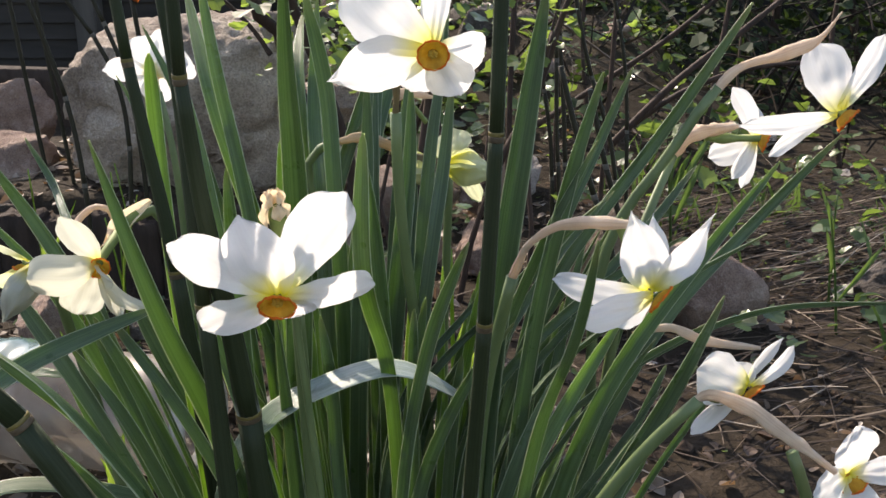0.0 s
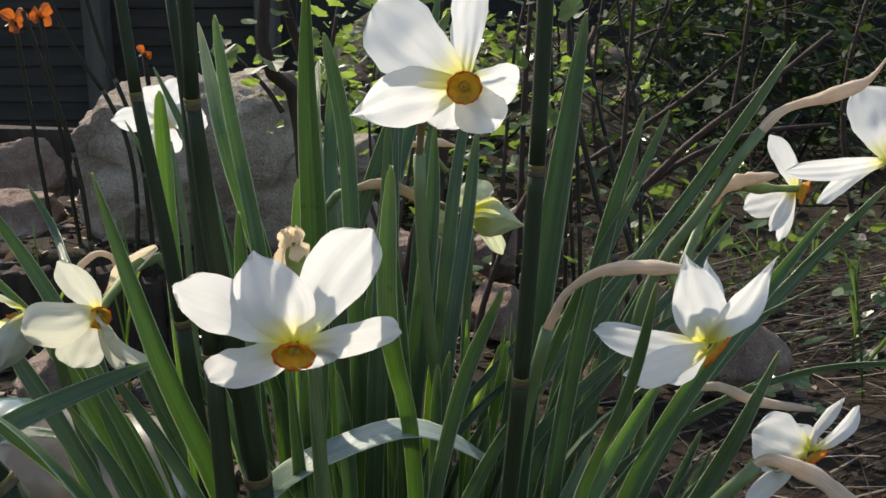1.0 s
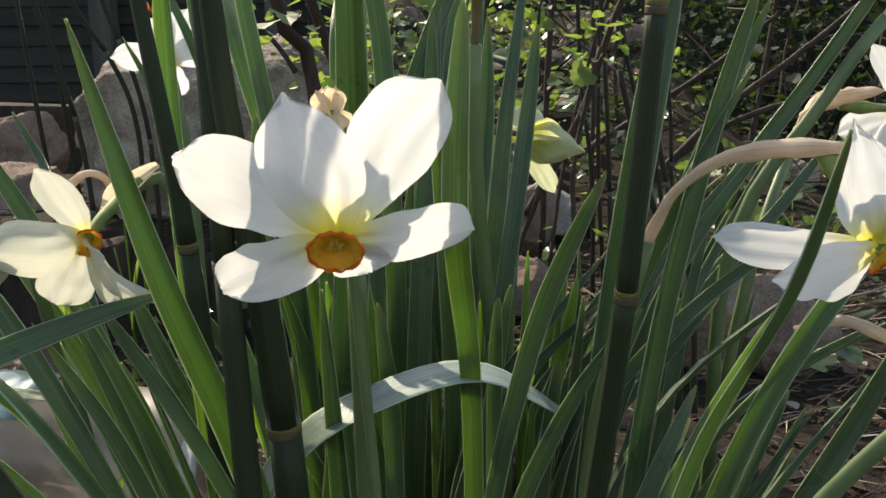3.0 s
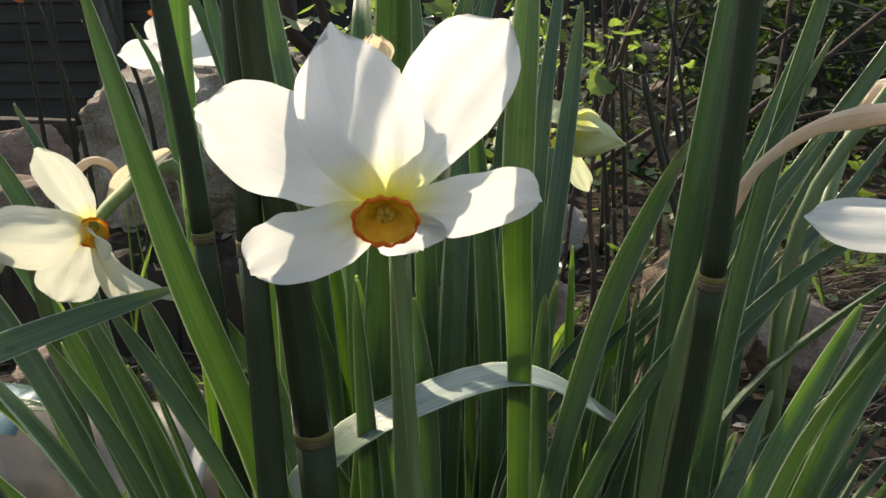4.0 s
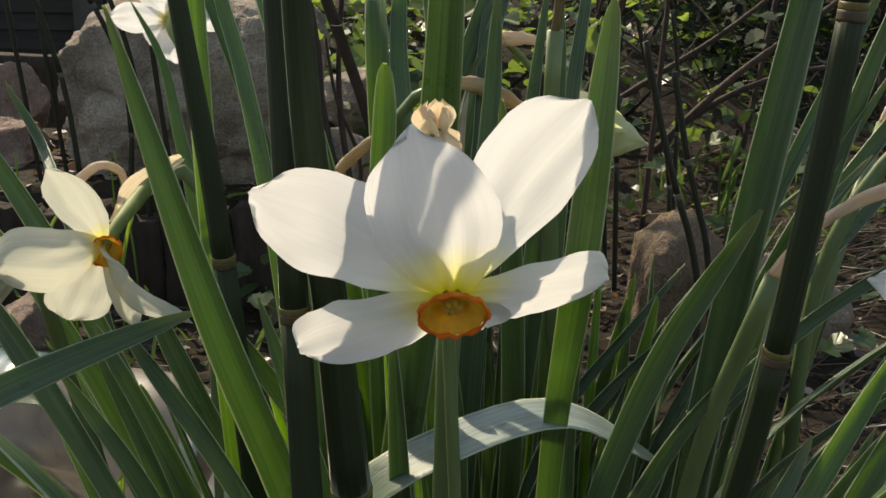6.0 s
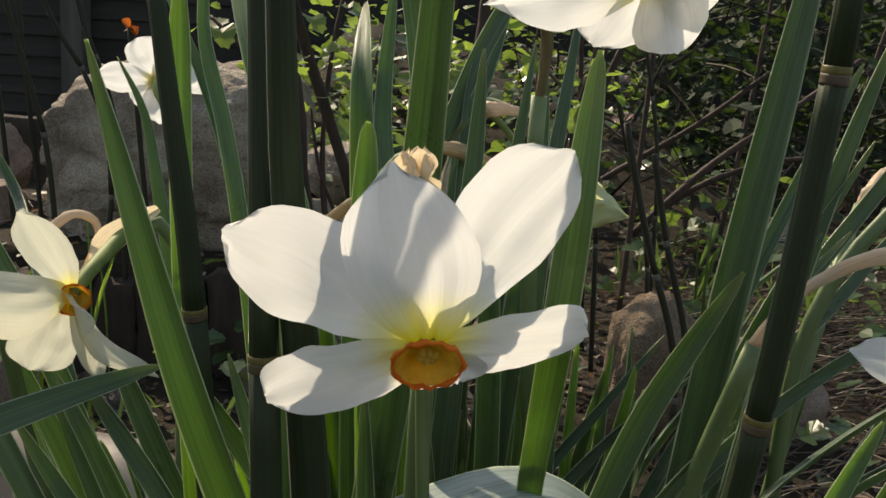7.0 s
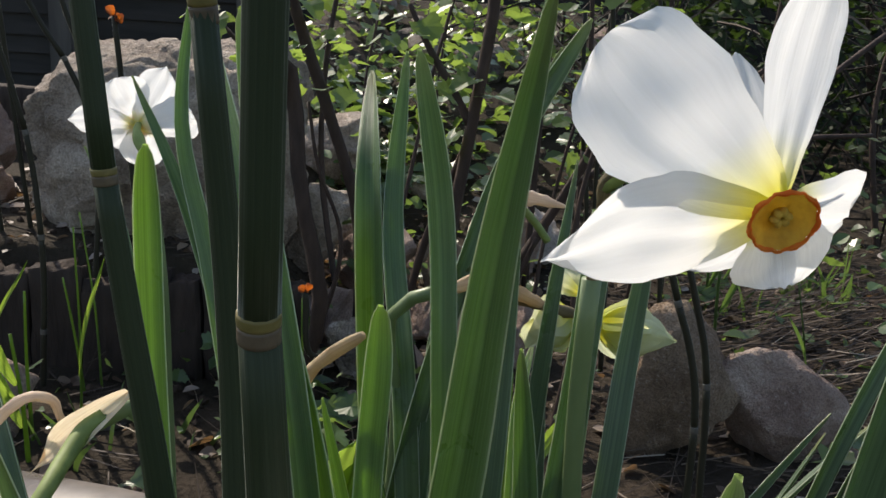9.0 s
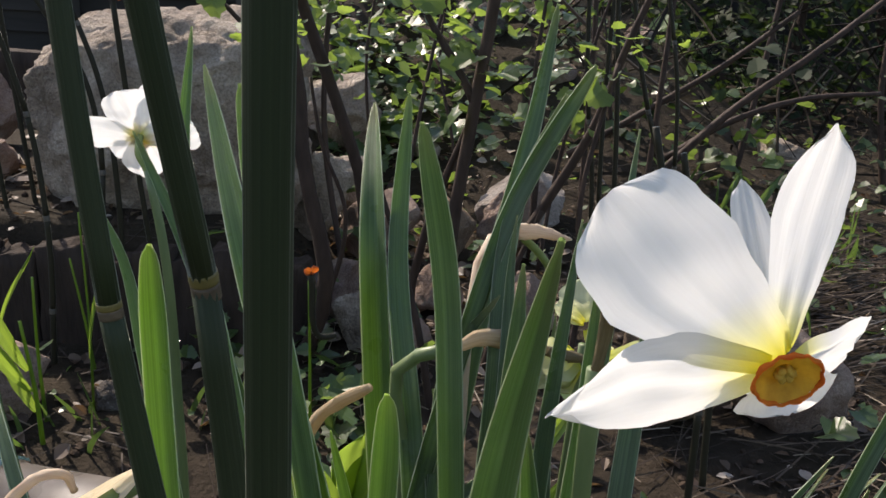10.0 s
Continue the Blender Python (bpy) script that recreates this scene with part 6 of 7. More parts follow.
timber()
fence()
bm = bmesh.new()
bmesh.ops.create_cube(bm, size=1)
bmesh.ops.subdivide_edges(bm, edges=bm.edges, cuts=4, use_grid_fill=True)
for v in bm.verts:
    c = v.co.copy()
    d = 0.006 * noise.fractal(Vector((c.x * 9, c.y * 3, c.z * 3)), 1, 2, 4)
    v.co = Vector((c.x * 0.75 + d, c.y * 0.035 + d, c.z * 0.15 + d))
board = tagged(part("plank", bm, M_TIMBER), "dark damp plank standing on edge before the fence", "plank")
board.matrix_world = pose(-1.0, 1.92, 0.17, 0, 2, 4)


# ---- shrubs ----
def lobed_outline(steps, tooth):
    """Half-turn outline of a three-lobed leaf, its edge toothed."""
    res = []
    for i in range(steps):
        a = 2 * math.pi * (i + 0.5) / steps
        r = 0.40 + 0.13 * abs(math.cos(1.5 * a)) ** 0.8 + tooth * (1 if i % 2 else -1)
        if math.cos(a) < -0.75:
            r *= 0.62
        res.append((r * math.sin(a), 0.47 + r * math.cos(a)))
    return tuple(res)


LOBED = lobed_outline(26, 0.038)
LOBED_SMALL = lobed_outline(14, 0.03)


def lobed_leaf(verts, faces, p, axis, normal, size, rng):
    """A three-lobed toothed leaf, slightly folded, as a fan of triangles."""
    axis = axis.normalized()
    s = axis.cross(normal)
    if s.length < 0.01:
        s = axis.cross(Vector((0.3, 0.8, 0.5)))
    s.normalize()
    m = s.cross(axis).normalized()
    outline = LOBED if size > 0.012 else LOBED_SMALL
    fold = rng.uniform(0.1, 0.45)
    droop = rng.uniform(-0.1, 0.35)
    i0 = len(verts)
    verts.append(tuple(p + axis * 0.45 * size + m * (-0.05 * droop * size)))
    for x, y in outline:
        q = p + s * (x * size * rng.uniform(0.9, 1.1)) + axis * (y * size) + m * (size * (abs(x) * fold - droop * y * y))
        verts.append(tuple(q))
    n = len(outline)
    for k in range(n):
        faces.append((i0, i0 + 1 + k, i0 + 1 + (k + 1) % n))


def oval_leaf(verts, faces, p, axis, normal, size, rng, slim=0.34):
    axis = axis.normalized()
    s = axis.cross(normal)
    if s.length < 0.01:
        s = axis.cross(Vector((0.3, 0.8, 0.5)))
    s.normalize()
    m = s.cross(axis).normalized()
    fold, droop = rng.uniform(0.1, 0.5), rng.uniform(-0.1, 0.4)
    i0 = len(verts)
    for y, x in ((0.0, 0.05), (0.28, 0.8), (0.6, 0.9), (0.86, 0.45)):
        for k in (-1, 0, 1):
            verts.append(tuple(p + axis * (y * size) + s * (k * x * slim * size) + m * (size * (abs(k) * x * fold * 0.5 - droop * y * y))))
    verts.append(tuple(p + axis * size - m * (droop * size)))
    for r in range(3):
        for k in range(2):
            a = i0 + r * 3 + k
            faces.append((a, a + 1, a + 4, a + 3))
    faces.append((i0 + 9, i0 + 10, i0 + 12))
    faces.append((i0 + 10, i0 + 11, i0 + 12))


def mesh_object(name, verts, faces, material, parent=None, smooth=False):
    me = bpy.data.meshes.new(name)
    me.from_pydata(verts, [], faces)
    if smooth:
        me.polygons.foreach_set("use_smooth", [True] * len(faces))
    me.materials.append(material)
    ob = new(name, me)
    if parent is not None:
        ob.parent = parent
        ob.matrix_parent_inverse = parent.matrix_world.inverted()
    return ob


def stick(verts, faces, p, d, length, r, rng, bend=0.15):
    d = d.normalized()
    s = d.cross(Vector((0.1, 0.2, 1))).normalized()
    u = s.cross(d)
    k = u * (bend * length * rng.uniform(-1, 1)) + s * (bend * length * rng.uniform(-1, 1))
    i0 = len(verts)
    for q, f in ((0, 1), (0.35, 1.0), (0.7, 0.8), (1.0, 0.45)):
        c = p + d * (q * length) + k * (q * q)
        for a in (0, 2.09, 4.19):
            verts.append(tuple(c + (s * math.cos(a) + u * math.sin(a)) * (r * f)))
    for i in range(3):
        for j in range(3):
            a, b = i0 + i * 3 + j, i0 + i * 3 + (j + 1) % 3
            faces.append((a, b, b + 3, a + 3))


def sun_ward(rng):
    return (Vector((rng.gauss(0, 0.45), rng.gauss(-0.15, 0.45), 1.0))).normalized()


def shrub(base, branches, label, leaves, size, seed, material, bare=0.0, name="currant_bush"):
    """Woody branches with small lobed leaves along their upper parts."""
    rng = random.Random(seed)
    ob = thing(name, base, label, "shrub")
    bpy.context.view_layer.update()
    verts, faces = [], []
    for pts, r, share in branches:
        part("branch", tube(pts, lambda v: r * (1.1 - 0.45 * v), 22, 10, 0.25, seed=pts[0][0] * 30), M_BARK, ob)
        path = spline(pts, 40)
        for _ in range(int(leaves * share)):
            p = path[rng.randint(6, 40)]
            d = Vector((rng.gauss(0, 1), rng.gauss(0, 1), rng.gauss(0.25, 0.7))).normalized()
            root = p + d * rng.uniform(0.005, 0.05)
            if root.z < bare + 0.06 * rng.random():
                continue
            lobed_leaf(verts, faces, root, (d + Vector((0, 0, -0.2))).normalized(), sun_ward(rng), size * (0.5 + 1.1 * rng.random() ** 1.6), rng)
    tagged(mesh_object("foliage", verts, faces, material, ob), "small fresh lobed leaves", kind="stuff")
    return ob


shrub((-0.20, 1.24, 0), [
    ([(-0.17, 1.24, -0.01), (-0.176, 1.230, 0.204), (-0.211, 1.230, 0.310), (-0.244, 1.230, 0.402), (-0.267, 1.220, 0.489), (-0.27, 1.24, 0.62), (-0.30, 1.28, 0.95)], 0.0075, 0.75),
    ([(-0.235, 1.15, -0.01), (-0.198, 1.120, 0.099), (-0.223, 1.120, 0.242), (-0.245, 1.120, 0.375), (-0.254, 1.100, 0.382), (-0.256, 1.100, 0.491), (-0.26, 1.14, 0.70), (-0.22, 1.18, 0.98)], 0.0085, 0.8),
    ([(-0.22, 1.15, 0.02), (-0.185, 1.160, 0.192), (-0.209, 1.160, 0.254), (-0.224, 1.170, 0.326)], 0.0028, 0.2),
    ([(-0.247, 1.118, 0.335), (-0.2631, 1.125, 0.357), (-0.3027, 1.140, 0.396), (-0.3383, 1.160, 0.423)], 0.0030, 0.12),
    ([(-0.20, 1.30, 0.03), (-0.24, 1.36, 0.25), (-0.22, 1.42, 0.50), (-0.15, 1.45, 0.70)], 0.004, 0.8),
    ([(-0.20, 1.70, 0.02), (-0.22, 1.72, 0.15), (-0.23, 1.75, 0.30), (-0.21, 1.78, 0.44)], 0.003, 0.55),
    ([(-0.06, 1.78, 0.02), (-0.08, 1.80, 0.14), (-0.11, 1.84, 0.28), (-0.10, 1.86, 0.40)], 0.003, 0.5),
    ([(-0.16, 1.33, 0.03), (-0.13, 1.40, 0.18), (-0.10, 1.46, 0.36), (-0.04, 1.5, 0.60)], 0.003, 0.7),
], "young currant bush with brown stems and fresh leaves", 110, 0.021, 4, M_SHRUB, 0.28)
shrub((-0.05, 1.10, 0), [
    ([(-0.065, 1.100, 0.087), (-0.062, 1.100, 0.188), (-0.044, 1.100, 0.330), (-0.033, 1.100, 0.418), (-0.029, 1.100, 0.500), (0.05, 1.15, 0.72), (0.10, 1.2, 1.0)], 0.0065, 0.8),
    ([(-0.048, 1.100, 0.321), (-0.068, 1.110, 0.355), (-0.094, 1.120, 0.392), (-0.116, 1.130, 0.434)], 0.0042, 0.3),
    ([(0.018, 1.180, 0.158), (0.087, 1.180, 0.294), (0.114, 1.180, 0.382), (0.134, 1.180, 0.435)], 0.0055, 0.3),
    ([(0.0, 1.30, 0.02), (0.02, 1.34, 0.20), (0.04, 1.38, 0.42), (0.10, 1.40, 0.65)], 0.003, 0.9),
    # three tall branches added to shade the soil at right; their tops stay unseen
    ([(0.05, 1.50, 0.02), (0.06, 1.54, 0.40), (0.10, 1.58, 0.80), (0.16, 1.60, 1.12)], 0.0048, 0.14),
    ([(0.14, 1.66, 0.02), (0.14, 1.70, 0.40), (0.10, 1.72, 0.78), (0.04, 1.72, 1.10)], 0.0045, 0.12),
    ([(0.20, 1.46, 0.02), (0.22, 1.50, 0.36), (0.24, 1.56, 0.72), (0.28, 1.60, 1.05)], 0.0042, 0.12),
    ([(0.06, 1.45, 0.02), (0.08, 1.50, 0.16), (0.12, 1.52, 0.34), (0.2, 1.55, 0.6)], 0.003, 0.10),
    ([(-0.10, 1.14, -0.01), (-0.105, 1.13, 0.10), (-0.085, 1.12, 0.20), (-0.050, 1.105, 0.30)], 0.0052, 0.0),
    ([(-0.075, 1.06, -0.01), (-0.090, 1.07, 0.07), (-0.112, 1.08, 0.15), (-0.140, 1.09, 0.235)], 0.0042, 0.0),
    ([(-0.02, 1.16, -0.01), (0.0, 1.17, 0.09), (0.035, 1.175, 0.19)], 0.0046, 0.0),
    ([(0.06, 1.08, -0.01), (0.075, 1.10, 0.10), (0.070, 1.12, 0.22), (0.098, 1.14, 0.36)], 0.0036, 0.1),
], "currant bush with forked reddish-brown stems", 80, 0.022, 6, M_SHRUB, 0.27)
shrub((0.5, 1.7, 0), [
    ([(0.216, 1.500, 0.150), (0.329, 1.520, 0.261), (0.440, 1.550, 0.341), (0.565, 1.600, 0.434)], 0.0062, 0.1),
    ([(0.263, 1.620, 0.165), (0.352, 1.620, 0.225), (0.467, 1.640, 0.264), (0.596, 1.660, 0.277)], 0.0055, 0.1),
    ([(0.094, 1.500, 0.186), (0.198, 1.500, 0.255), (0.302, 1.500, 0.326), (0.394, 1.500, 0.403)], 0.0052, 0.2),
    ([(0.45, 1.9, 0.02), (0.5, 1.95, 0.3), (0.55, 2.0, 0.7)], 0.006, 1.0),
    ([(0.75, 1.9, 0.02), (0.72, 1.95, 0.3), (0.8, 2.0, 0.65)], 0.006, 1.0),
    ([(0.25, 2.0, 0.02), (0.22, 2.05, 0.3), (0.25, 2.1, 0.6)], 0.005, 1.0),
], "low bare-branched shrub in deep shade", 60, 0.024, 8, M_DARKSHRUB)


def hedge():
    rng = random.Random(12)
    ob = thing("hedge", (1.0, 3.0, 0), "dense dark shrubs standing in shade behind the bed", "hedge")
    bpy.context.view_layer.update()
    verts, faces = [], []
    for i in range(9):
        x = 0.55 + 0.33 * i
        pts = [(x, 2.95, 0), (x + rng.uniform(-.1, .1), 3.0, 0.5), (x + rng.uniform(-.2, .2), 3.05, 0.75 if x < 0.8 else 1.25)]
        part("branch", tube(pts, lambda v: 0.016 * (1 - 0.6 * v), 12, 8, 0.2), M_BARK, ob)
    for _ in range(11000):
        p = Vector((rng.uniform(0.42, 3.4), 2.75 + rng.random() ** 1.5 * 0.9, 0))
        p.z = rng.random() ** 1.1 * (0.55 + 0.60 * max(0.0, min(1.0, (p.x - 0.45) / 0.5)))
        d = Vector((rng.gauss(0, 1), rng.gauss(-0.4, 1), rng.gauss(0, .7)))
        lobed_leaf(verts, faces, p, d, sun_ward(rng), rng.uniform(0.02, 0.05), rng)
    tagged(mesh_object("foliage", verts, faces, M_DARKSHRUB, ob), "dense green leaves coloured dark for deep shade", kind="stuff")


hedge()


def thicket():
    """Dead twigs and dry stalks tangled before the hedge."""
    rng = random.Random(77)
    verts, faces = [], []
    for _ in range(560):
        x, y = rng.uniform(0.0, 2.2), rng.uniform(1.85, 2.8)
        p = Vector((x, y, ground_z(x, y) + rng.random() ** 2 * 0.45))
        d = Vector((rng.gauss(0, 1), rng.gauss(0, 0.6), rng.gauss(0.5, 0.7)))
        stick(verts, faces, p, d, rng.uniform(0.08, 0.45), 0.0007 + 0.0035 * rng.random() ** 2, rng, 0.3)
    tagged(mesh_object("dead_twigs", verts, faces, M_TWIG), "tangle of dry brown twigs before the hedge", "twigs", kind="stuff")


def backdrop_wall():
    """Plain dark backdrop wall, added to hide the bright horizon behind the hedge."""
    bm = bmesh.new()
    bmesh.ops.create_cube(bm, size=1)
    for v in bm.verts:
        v.co = Vector((v.co.x * 14, 4.3 + v.co.y * 0.06, 0.5 + v.co.z * 1.10))
    tagged(part("wall_back", bm, M_FENCE, smooth=False), "plain dark backdrop wall added behind the hedge", "wall", kind="structure")


thicket()
backdrop_wall()


# ---- ground cover, litter and shoots ----
def ground_cover():
    rng = random.Random(21)
    verts, faces = [], []
    patches = [(-0.10, 1.50, 0.14, 0.10, 60), (-0.04, 1.95, 0.20, 0.12, 170), (-0.22, 1.90, 0.08, 0.10, 230), (-0.25, 2.15, 0.10, 0.14, 240), (0.00, 2.30, 0.30, 0.16, 300), (0.42, 1.80, 0.24, 0.20, 90), (-0.22, 1.13, 0.07, 0.07, 30), (-0.26, 1.08, 0.10, 0.06, 40), (-0.185, 0.99, 0.035, 0.05, 70),
               (0.75, 1.35, 0.30, 0.30, 190), (0.30, 1.48, 0.18, 0.14, 30), (-0.42, 0.95, 0.10, 0.05, 20), (0.62, 0.95, 0.14, 0.12, 100), (0.55, 1.30, 0.16, 0.16, 110), (0.60, 1.75, 0.20, 0.20, 60), (0.9, 2.2, 0.7, 0.3, 190), (0.05, 2.62, 0.40, 0.16, 340), (-0.15, 2.90, 0.40, 0.14, 300)]
    for cx, cy, sx, sy, n in patches:
        for _ in range(n):
            x, y = rng.gauss(cx, sx), rng.gauss(cy, sy)
            if y < 0.62 or ((x - 0.0) ** 2 + (y - 0.42) ** 2) < 0.05:
                continue
            z = ground_z(x, y) + abs(rng.gauss(0.012, 0.028)) * (1.0 if y < 1.3 else 1.6)
            d = Vector((rng.gauss(0, 1), rng.gauss(0, 1), rng.gauss(0.1, 0.35)))
            size = (0.006 + 0.030 * rng.random() ** 1.7) * (1.0 if y < 1.8 else 1.35)
            if rng.random() < 0.55:
                lobed_leaf(verts, faces, Vector((x, y, z)), d, sun_ward(rng), size * 1.15, rng)
            else:
                oval_leaf(verts, faces, Vector((x, y, z)), d, sun_ward(rng), size, rng, 0.42)
    tagged(mesh_object("ground_cover", verts, faces, M_COVER), "low glossy green ground cover leaves", "ground cover", kind="stuff")


def litter():
    rng = random.Random(33)
    verts, faces = [], []
    for i in range(2200):
        x, y = rng.uniform(-0.75, 1.25), 0.45 + rng.random() ** 1.2 * 1.6
        if i < 650:
            x, y = rng.gauss(0.38, 0.22), rng.gauss(0.95, 0.25)
        a = rng.uniform(0, 6.28)
        if 300 < i < 700:
            a = rng.gauss(0.35, 0.3)
        p = Vector((x, y, ground_z(x, y) + rng.uniform(0.001, 0.012)))
        stick(verts, faces, p, Vector((math.cos(a), math.sin(a), rng.gauss(0.05, 0.12))), rng.uniform(0.02, 0.11), rng.uniform(0.0004, 0.0011), rng)
    for i in range(420):
        x, y = rng.gauss(0.46, 0.12), rng.gauss(1.40, 0.12)
        p = Vector((x, y, ground_z(x, y) + rng.uniform(0.004, 0.03)))
        a = rng.gauss(0.45, 0.28)
        stick(verts, faces, p, Vector((math.cos(a), math.sin(a), rng.gauss(0.08, 0.10))), rng.uniform(0.06, 0.20), rng.uniform(0.0005, 0.0012), rng, 0.2)
    tagged(mesh_object("straw", verts, faces, M_STRAW), "dry straw and thin dead stalks strewn on soil", "straw", kind="stuff")
    verts, faces = [], []
    for i in range(2500):
        x, y = rng.uniform(-0.8, 1.2), 0.45 + rng.random() * 1.5
        if i > 1900:
            x, y = rng.gauss(-0.10, 0.14), rng.gauss(1.42, 0.20)
        p = Vector((x, y, ground_z(x, y) + rng.uniform(0.001, 0.008)))
        oval_leaf(verts, faces, p, Vector((rng.gauss(0, 1), rng.gauss(0, 1), rng.gauss(0.05, 0.25))), sun_ward(rng), rng.uniform(0.007, 0.022) * (1.7 if i % 9 == 0 else 1), rng, rng.uniform(0.25, 0.5))
    tagged(mesh_object("leaf_litter", verts, faces, M_LITTER), "curled brown dead leaves on the soil", "leaf litter", kind="stuff")
    verts, faces = [], []
    ico = bmesh.new()
    bmesh.ops.create_icosphere(ico, subdivisions=1, radius=1)
    base_v = [v.co.copy() for v in ico.verts]
    base_f = [[v.index for v in f.verts] for f in ico.faces]
    ico.free()
    for i in range(2400):
        x, y = rng.uniform(-0.8, 1.1), 0.42 + rng.random() * 1.2
        r = rng.uniform(0.0015, 0.007) * (1.5 if rng.random() < 0.1 else 1)
        z = ground_z(x, y) + r * 0.2
        i0 = len(verts)
        verts.extend((x + q.x * r * rng.uniform(.7, 1.3), y + q.y * r * rng.uniform(.7, 1.3), z + q.z * r * rng.uniform(.6, 1.1)) for q in base_v)
        faces.extend([[i0 + k for k in f] for f in base_f])
    tagged(mesh_object("soil_clods", verts, faces, M_CLOD), "crumbly clods of dark soil", "soil", kind="stuff")


def grass_tufts():
    """Upright grass and weed blades in loose tufts on the bed."""
    rng = random.Random(52)
    verts, faces = [], []
    for cx, cy, n, h in ((0.62, 1.22, 26, 0.12), (0.56, 1.05, 18, 0.08), (0.70, 1.40, 30, 0.13), (0.50, 1.55, 26, 0.11), (0.36, 1.48, 16, 0.08), (0.86, 1.25, 24, 0.12),
                         (0.80, 1.62, 30, 0.14), (0.66, 0.90, 14, 0.06), (-0.42, 0.96, 10, 0.07), (-0.30, 1.02, 8, 0.06), (0.30, 1.75, 20, 0.10), (1.0, 1.5, 30, 0.14)):
        for _ in range(n):
            p = Vector((rng.gauss(cx, 0.035), rng.gauss(cy, 0.035), 0))
            p.z = ground_z(p.x, p.y) - 0.004
            d = Vector((rng.gauss(0, 0.30), rng.gauss(0, 0.30), 1)).normalized()
            s = d.cross(Vector((rng.gauss(0, 0.6), -1, 0))).normalized()
            ln, w = h * rng.uniform(0.4, 1.1), rng.uniform(0.0012, 0.0038)
            sag = Vector((rng.gauss(0, 1), rng.gauss(0, 1), -0.5)) * (ln * 0.16)
            i0 = len(verts)
            for q, k in ((0, 0.8), (0.3, 1.0), (0.6, 0.8), (0.85, 0.45)):
                c = p + d * (ln * q) + sag * (q * q)
                verts.extend((tuple(c - s * (w * k)), tuple(c + s * (w * k))))
            verts.append(tuple(p + d * ln + sag))
            for r in range(3):
                a = i0 + 2 * r
                faces.append((a, a + 1, a + 3, a + 2))
            faces.append((i0 + 6, i0 + 7, i0 + 8))
    tagged(mesh_object("grass", verts, faces, M_GRASS), "sparse tufts of green grass and weeds on soil", "grass", kind="stuff")


grass_tufts()
ground_cover()
litter()


def shoot(base, top, width, label, leaves=2, seed=0, material=M_SPROUT):
    """A young fresh-green shoot with a few upright blades."""
    rng = random.Random(seed)
    ob = thing("shoot", base, label, "plant", "young shoots")
    bpy.context.view_layer.update()
    base, top = Vector(base), Vector(top)
    part("stem", tube([base - Vector((0, 0, 0.01)), base.lerp(top, 0.5) + Vector((rng.uniform(-.004, .004), 0, 0)), top], lambda v: min(0.0024, width * 0.28) * (1.1 - 0.5 * v), 10, 8, 0.1), material, ob)
    for k in range(leaves):
        a = base.lerp(top, 0.25 + 0.5 * k / max(1, leaves))
        side = Vector((rng.choice((-1, 1)) * rng.uniform(0.2, 0.6), rng.uniform(-0.4, 0.1), 1.0))
        part("leaf", petal_bm(a, a + side.normalized() * (top - base).length * rng.uniform(0.45, 0.75), Vector((side.x * -0.6, -1, 0.3)), width, 0.7, 0.06, 0.3, seed * 5 + k), material, ob)


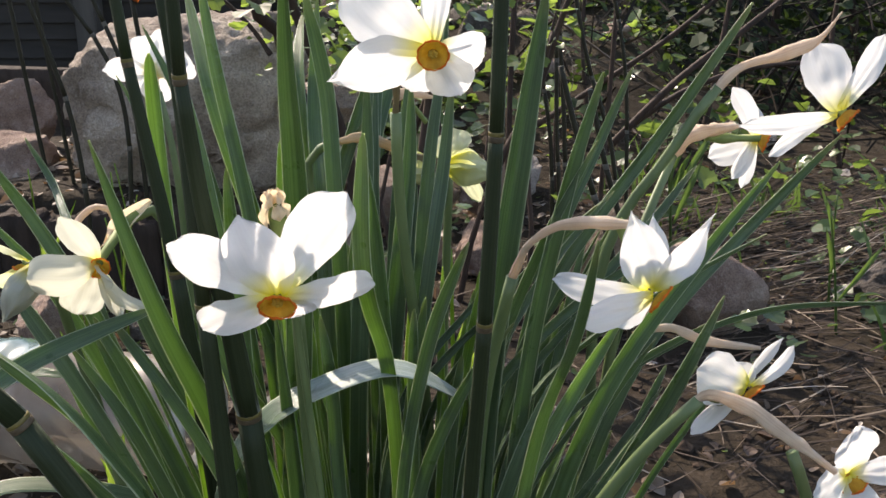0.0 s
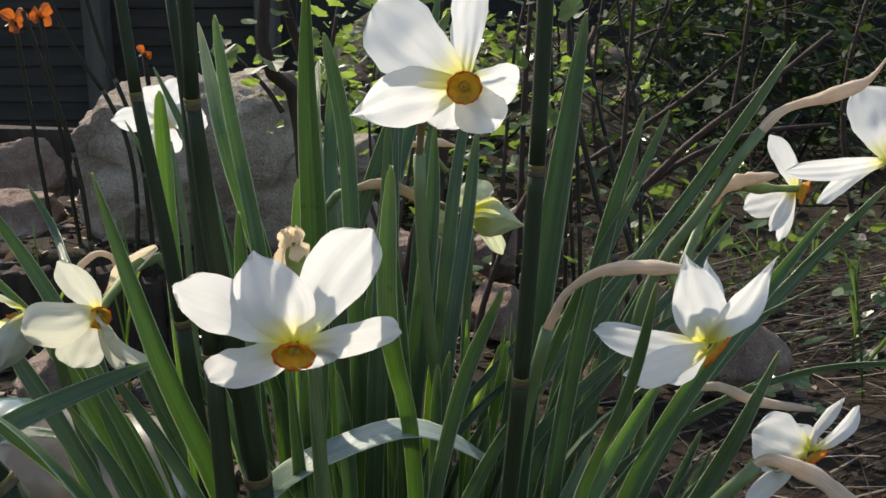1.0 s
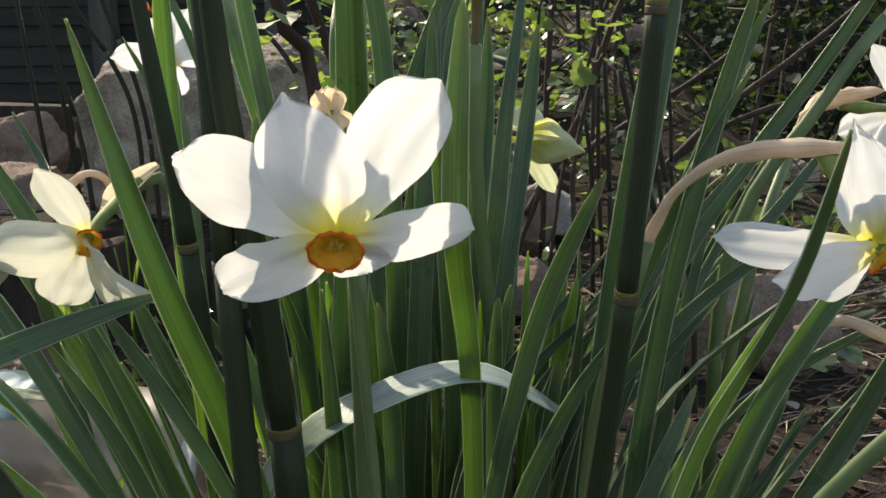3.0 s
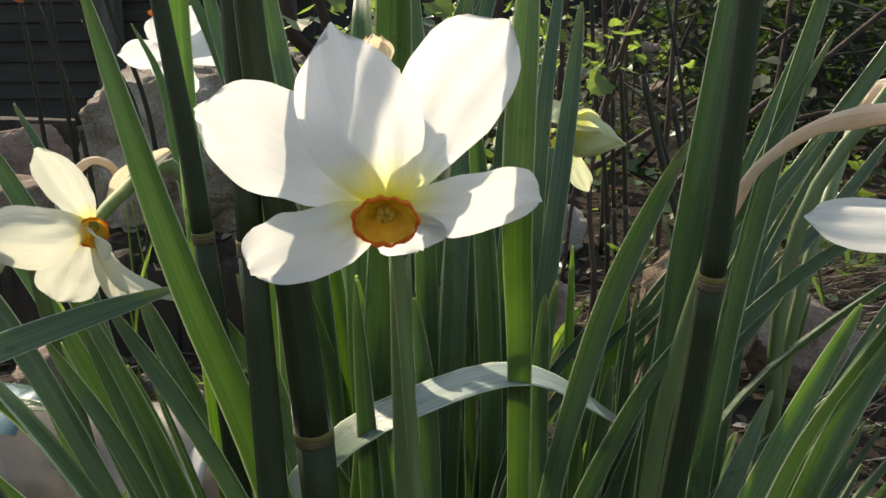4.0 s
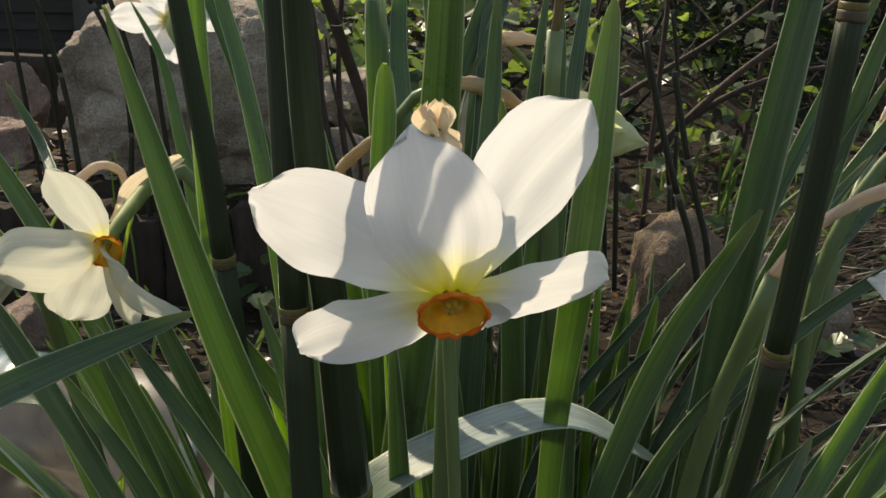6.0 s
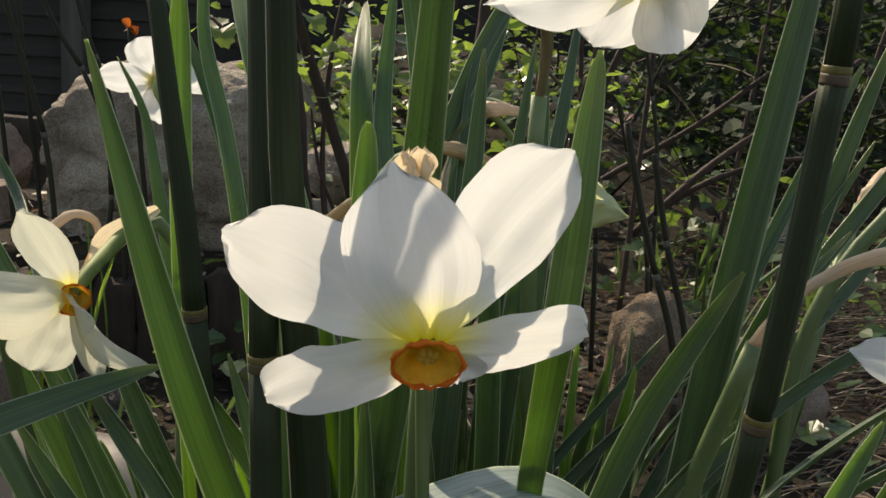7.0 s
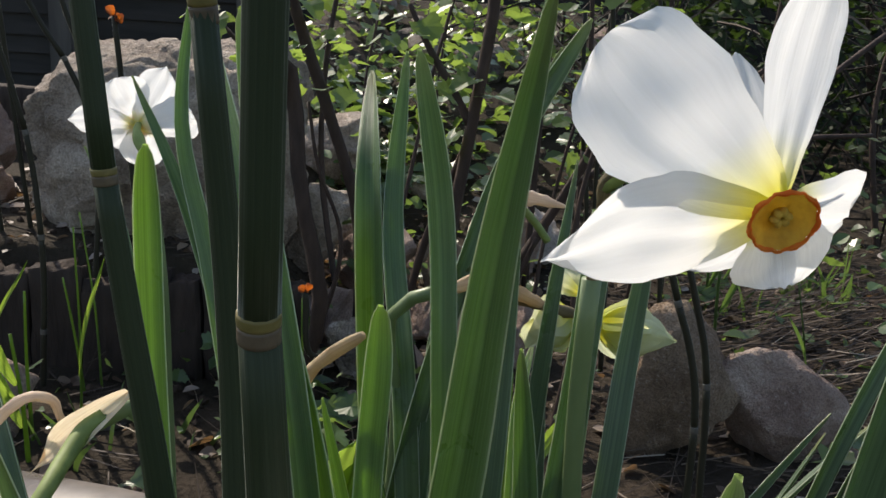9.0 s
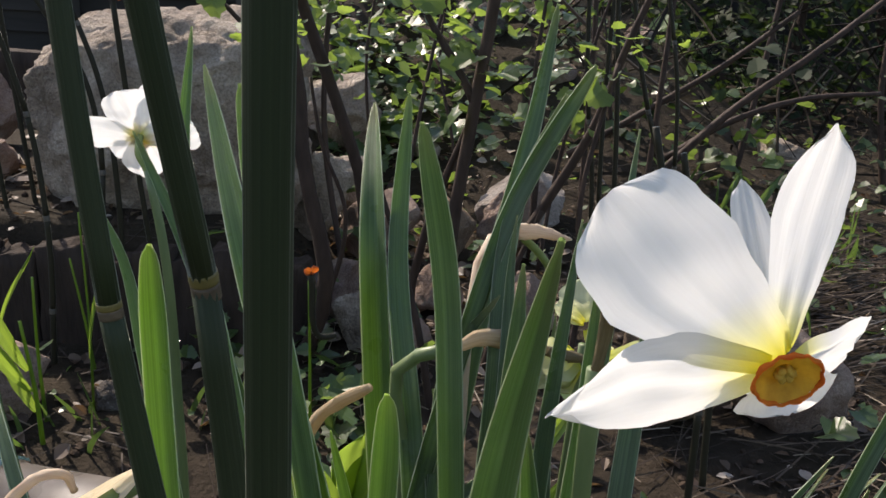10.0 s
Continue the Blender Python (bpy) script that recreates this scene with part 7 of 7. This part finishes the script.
for base, top, w, n in (
    ((-0.433, 0.930, -0.001), (-0.443, 0.930, 0.130), 0.013, 3), ((-0.448, 0.970, -0.025), (-0.448, 0.970, 0.157), 0.007, 0),
    ((-0.443, 1.080, 0.050), (-0.462, 1.080, 0.137), 0.006, 0), ((-0.433, 1.100, 0.089), (-0.459, 1.120, 0.199), 0.005, 0),
    ((-0.192, 0.985, 0.077), (-0.193, 0.985, 0.163), 0.006, 0), ((-0.141, 0.760, 0.075), (-0.115, 0.755, 0.132), 0.030, 3), ((-0.128, 0.740, 0.080), (-0.132, 0.740, 0.124), 0.022, 3),
    ((0.471, 1.150, 0.091), (0.465, 1.150, 0.154), 0.006, 2), ((0.446, 1.050, 0.113), (0.421, 1.050, 0.161), 0.006, 1), ((0.375, 1.200, 0.099), (0.341, 1.200, 0.154), 0.005, 1),
    ((0.326, 1.500, 0.086), (0.317, 1.500, 0.162), 0.009, 3), ((-0.508, 1.000, 0.182), (-0.510, 1.000, 0.216), 0.005, 1), ((-0.414, 1.000, 0.176), (-0.413, 1.000, 0.213), 0.005, 1),
    ((-0.008, 0.750, 0.149), (-0.010, 0.750, 0.198), 0.010, 2), ((-0.241, 0.550, 0.081), (-0.239, 0.550, 0.124), 0.012, 2), ((-0.198, 0.520, 0.096), (-0.198, 0.520, 0.138), 0.010, 2), ((0.301, 1.350, 0.158), (0.296, 1.350, 0.195), 0.010, 2),
):
    g = ground_z(base[0], base[1])
    shoot((base[0], base[1], g), top, w, "fresh yellow-green shoot coming out of the soil", n, int(abs(top[0]) * 1000), M_GRASS if base[0] > 0.05 else M_SPROUT)


def faded_tulip(at, size, seed, label):
    rng = random.Random(seed)
    ob = thing("faded_tulip", (at[0], at[1] + 0.02, 0.12), label, "flower", "faded tulips")
    bpy.context.view_layer.update()
    c = Vector(at)
    part("stem", tube([(at[0] + 0.02, at[1] + 0.02, 0.10), (at[0] + 0.01, at[1] + 0.01, at[2] * 0.6), (at[0], at[1], at[2])], 0.0032, 12, 8), M_HORSE_DARK, ob)
    for k in range(5):
        a = 2 * math.pi * k / 5 + rng.uniform(-.3, .3)
        d = Vector((math.cos(a) * 0.7, math.sin(a) * 0.7, rng.uniform(-0.6, 0.9)))
        part("petal", petal_bm(c, c + d * size, Vector((math.cos(a + 1.5), math.sin(a + 1.5), 0.3)), size * 0.8, 0.5, 0.15, 0.2, seed + k), M_DEADFLOWER, ob)


faded_tulip((-0.641, 1.250, 0.447), 0.024, 1, "faded orange-red tulip glowing in backlight")
faded_tulip((-0.619, 1.280, 0.454), 0.022, 2, "faded orange-red tulip beside another")
faded_tulip((-0.426, 1.150, 0.405), 0.014, 4, "shrivelled orange flower above the boulder")
faded_tulip((-0.191, 0.985, 0.170), 0.010, 6, "shrivelled reddish flower low among stems")
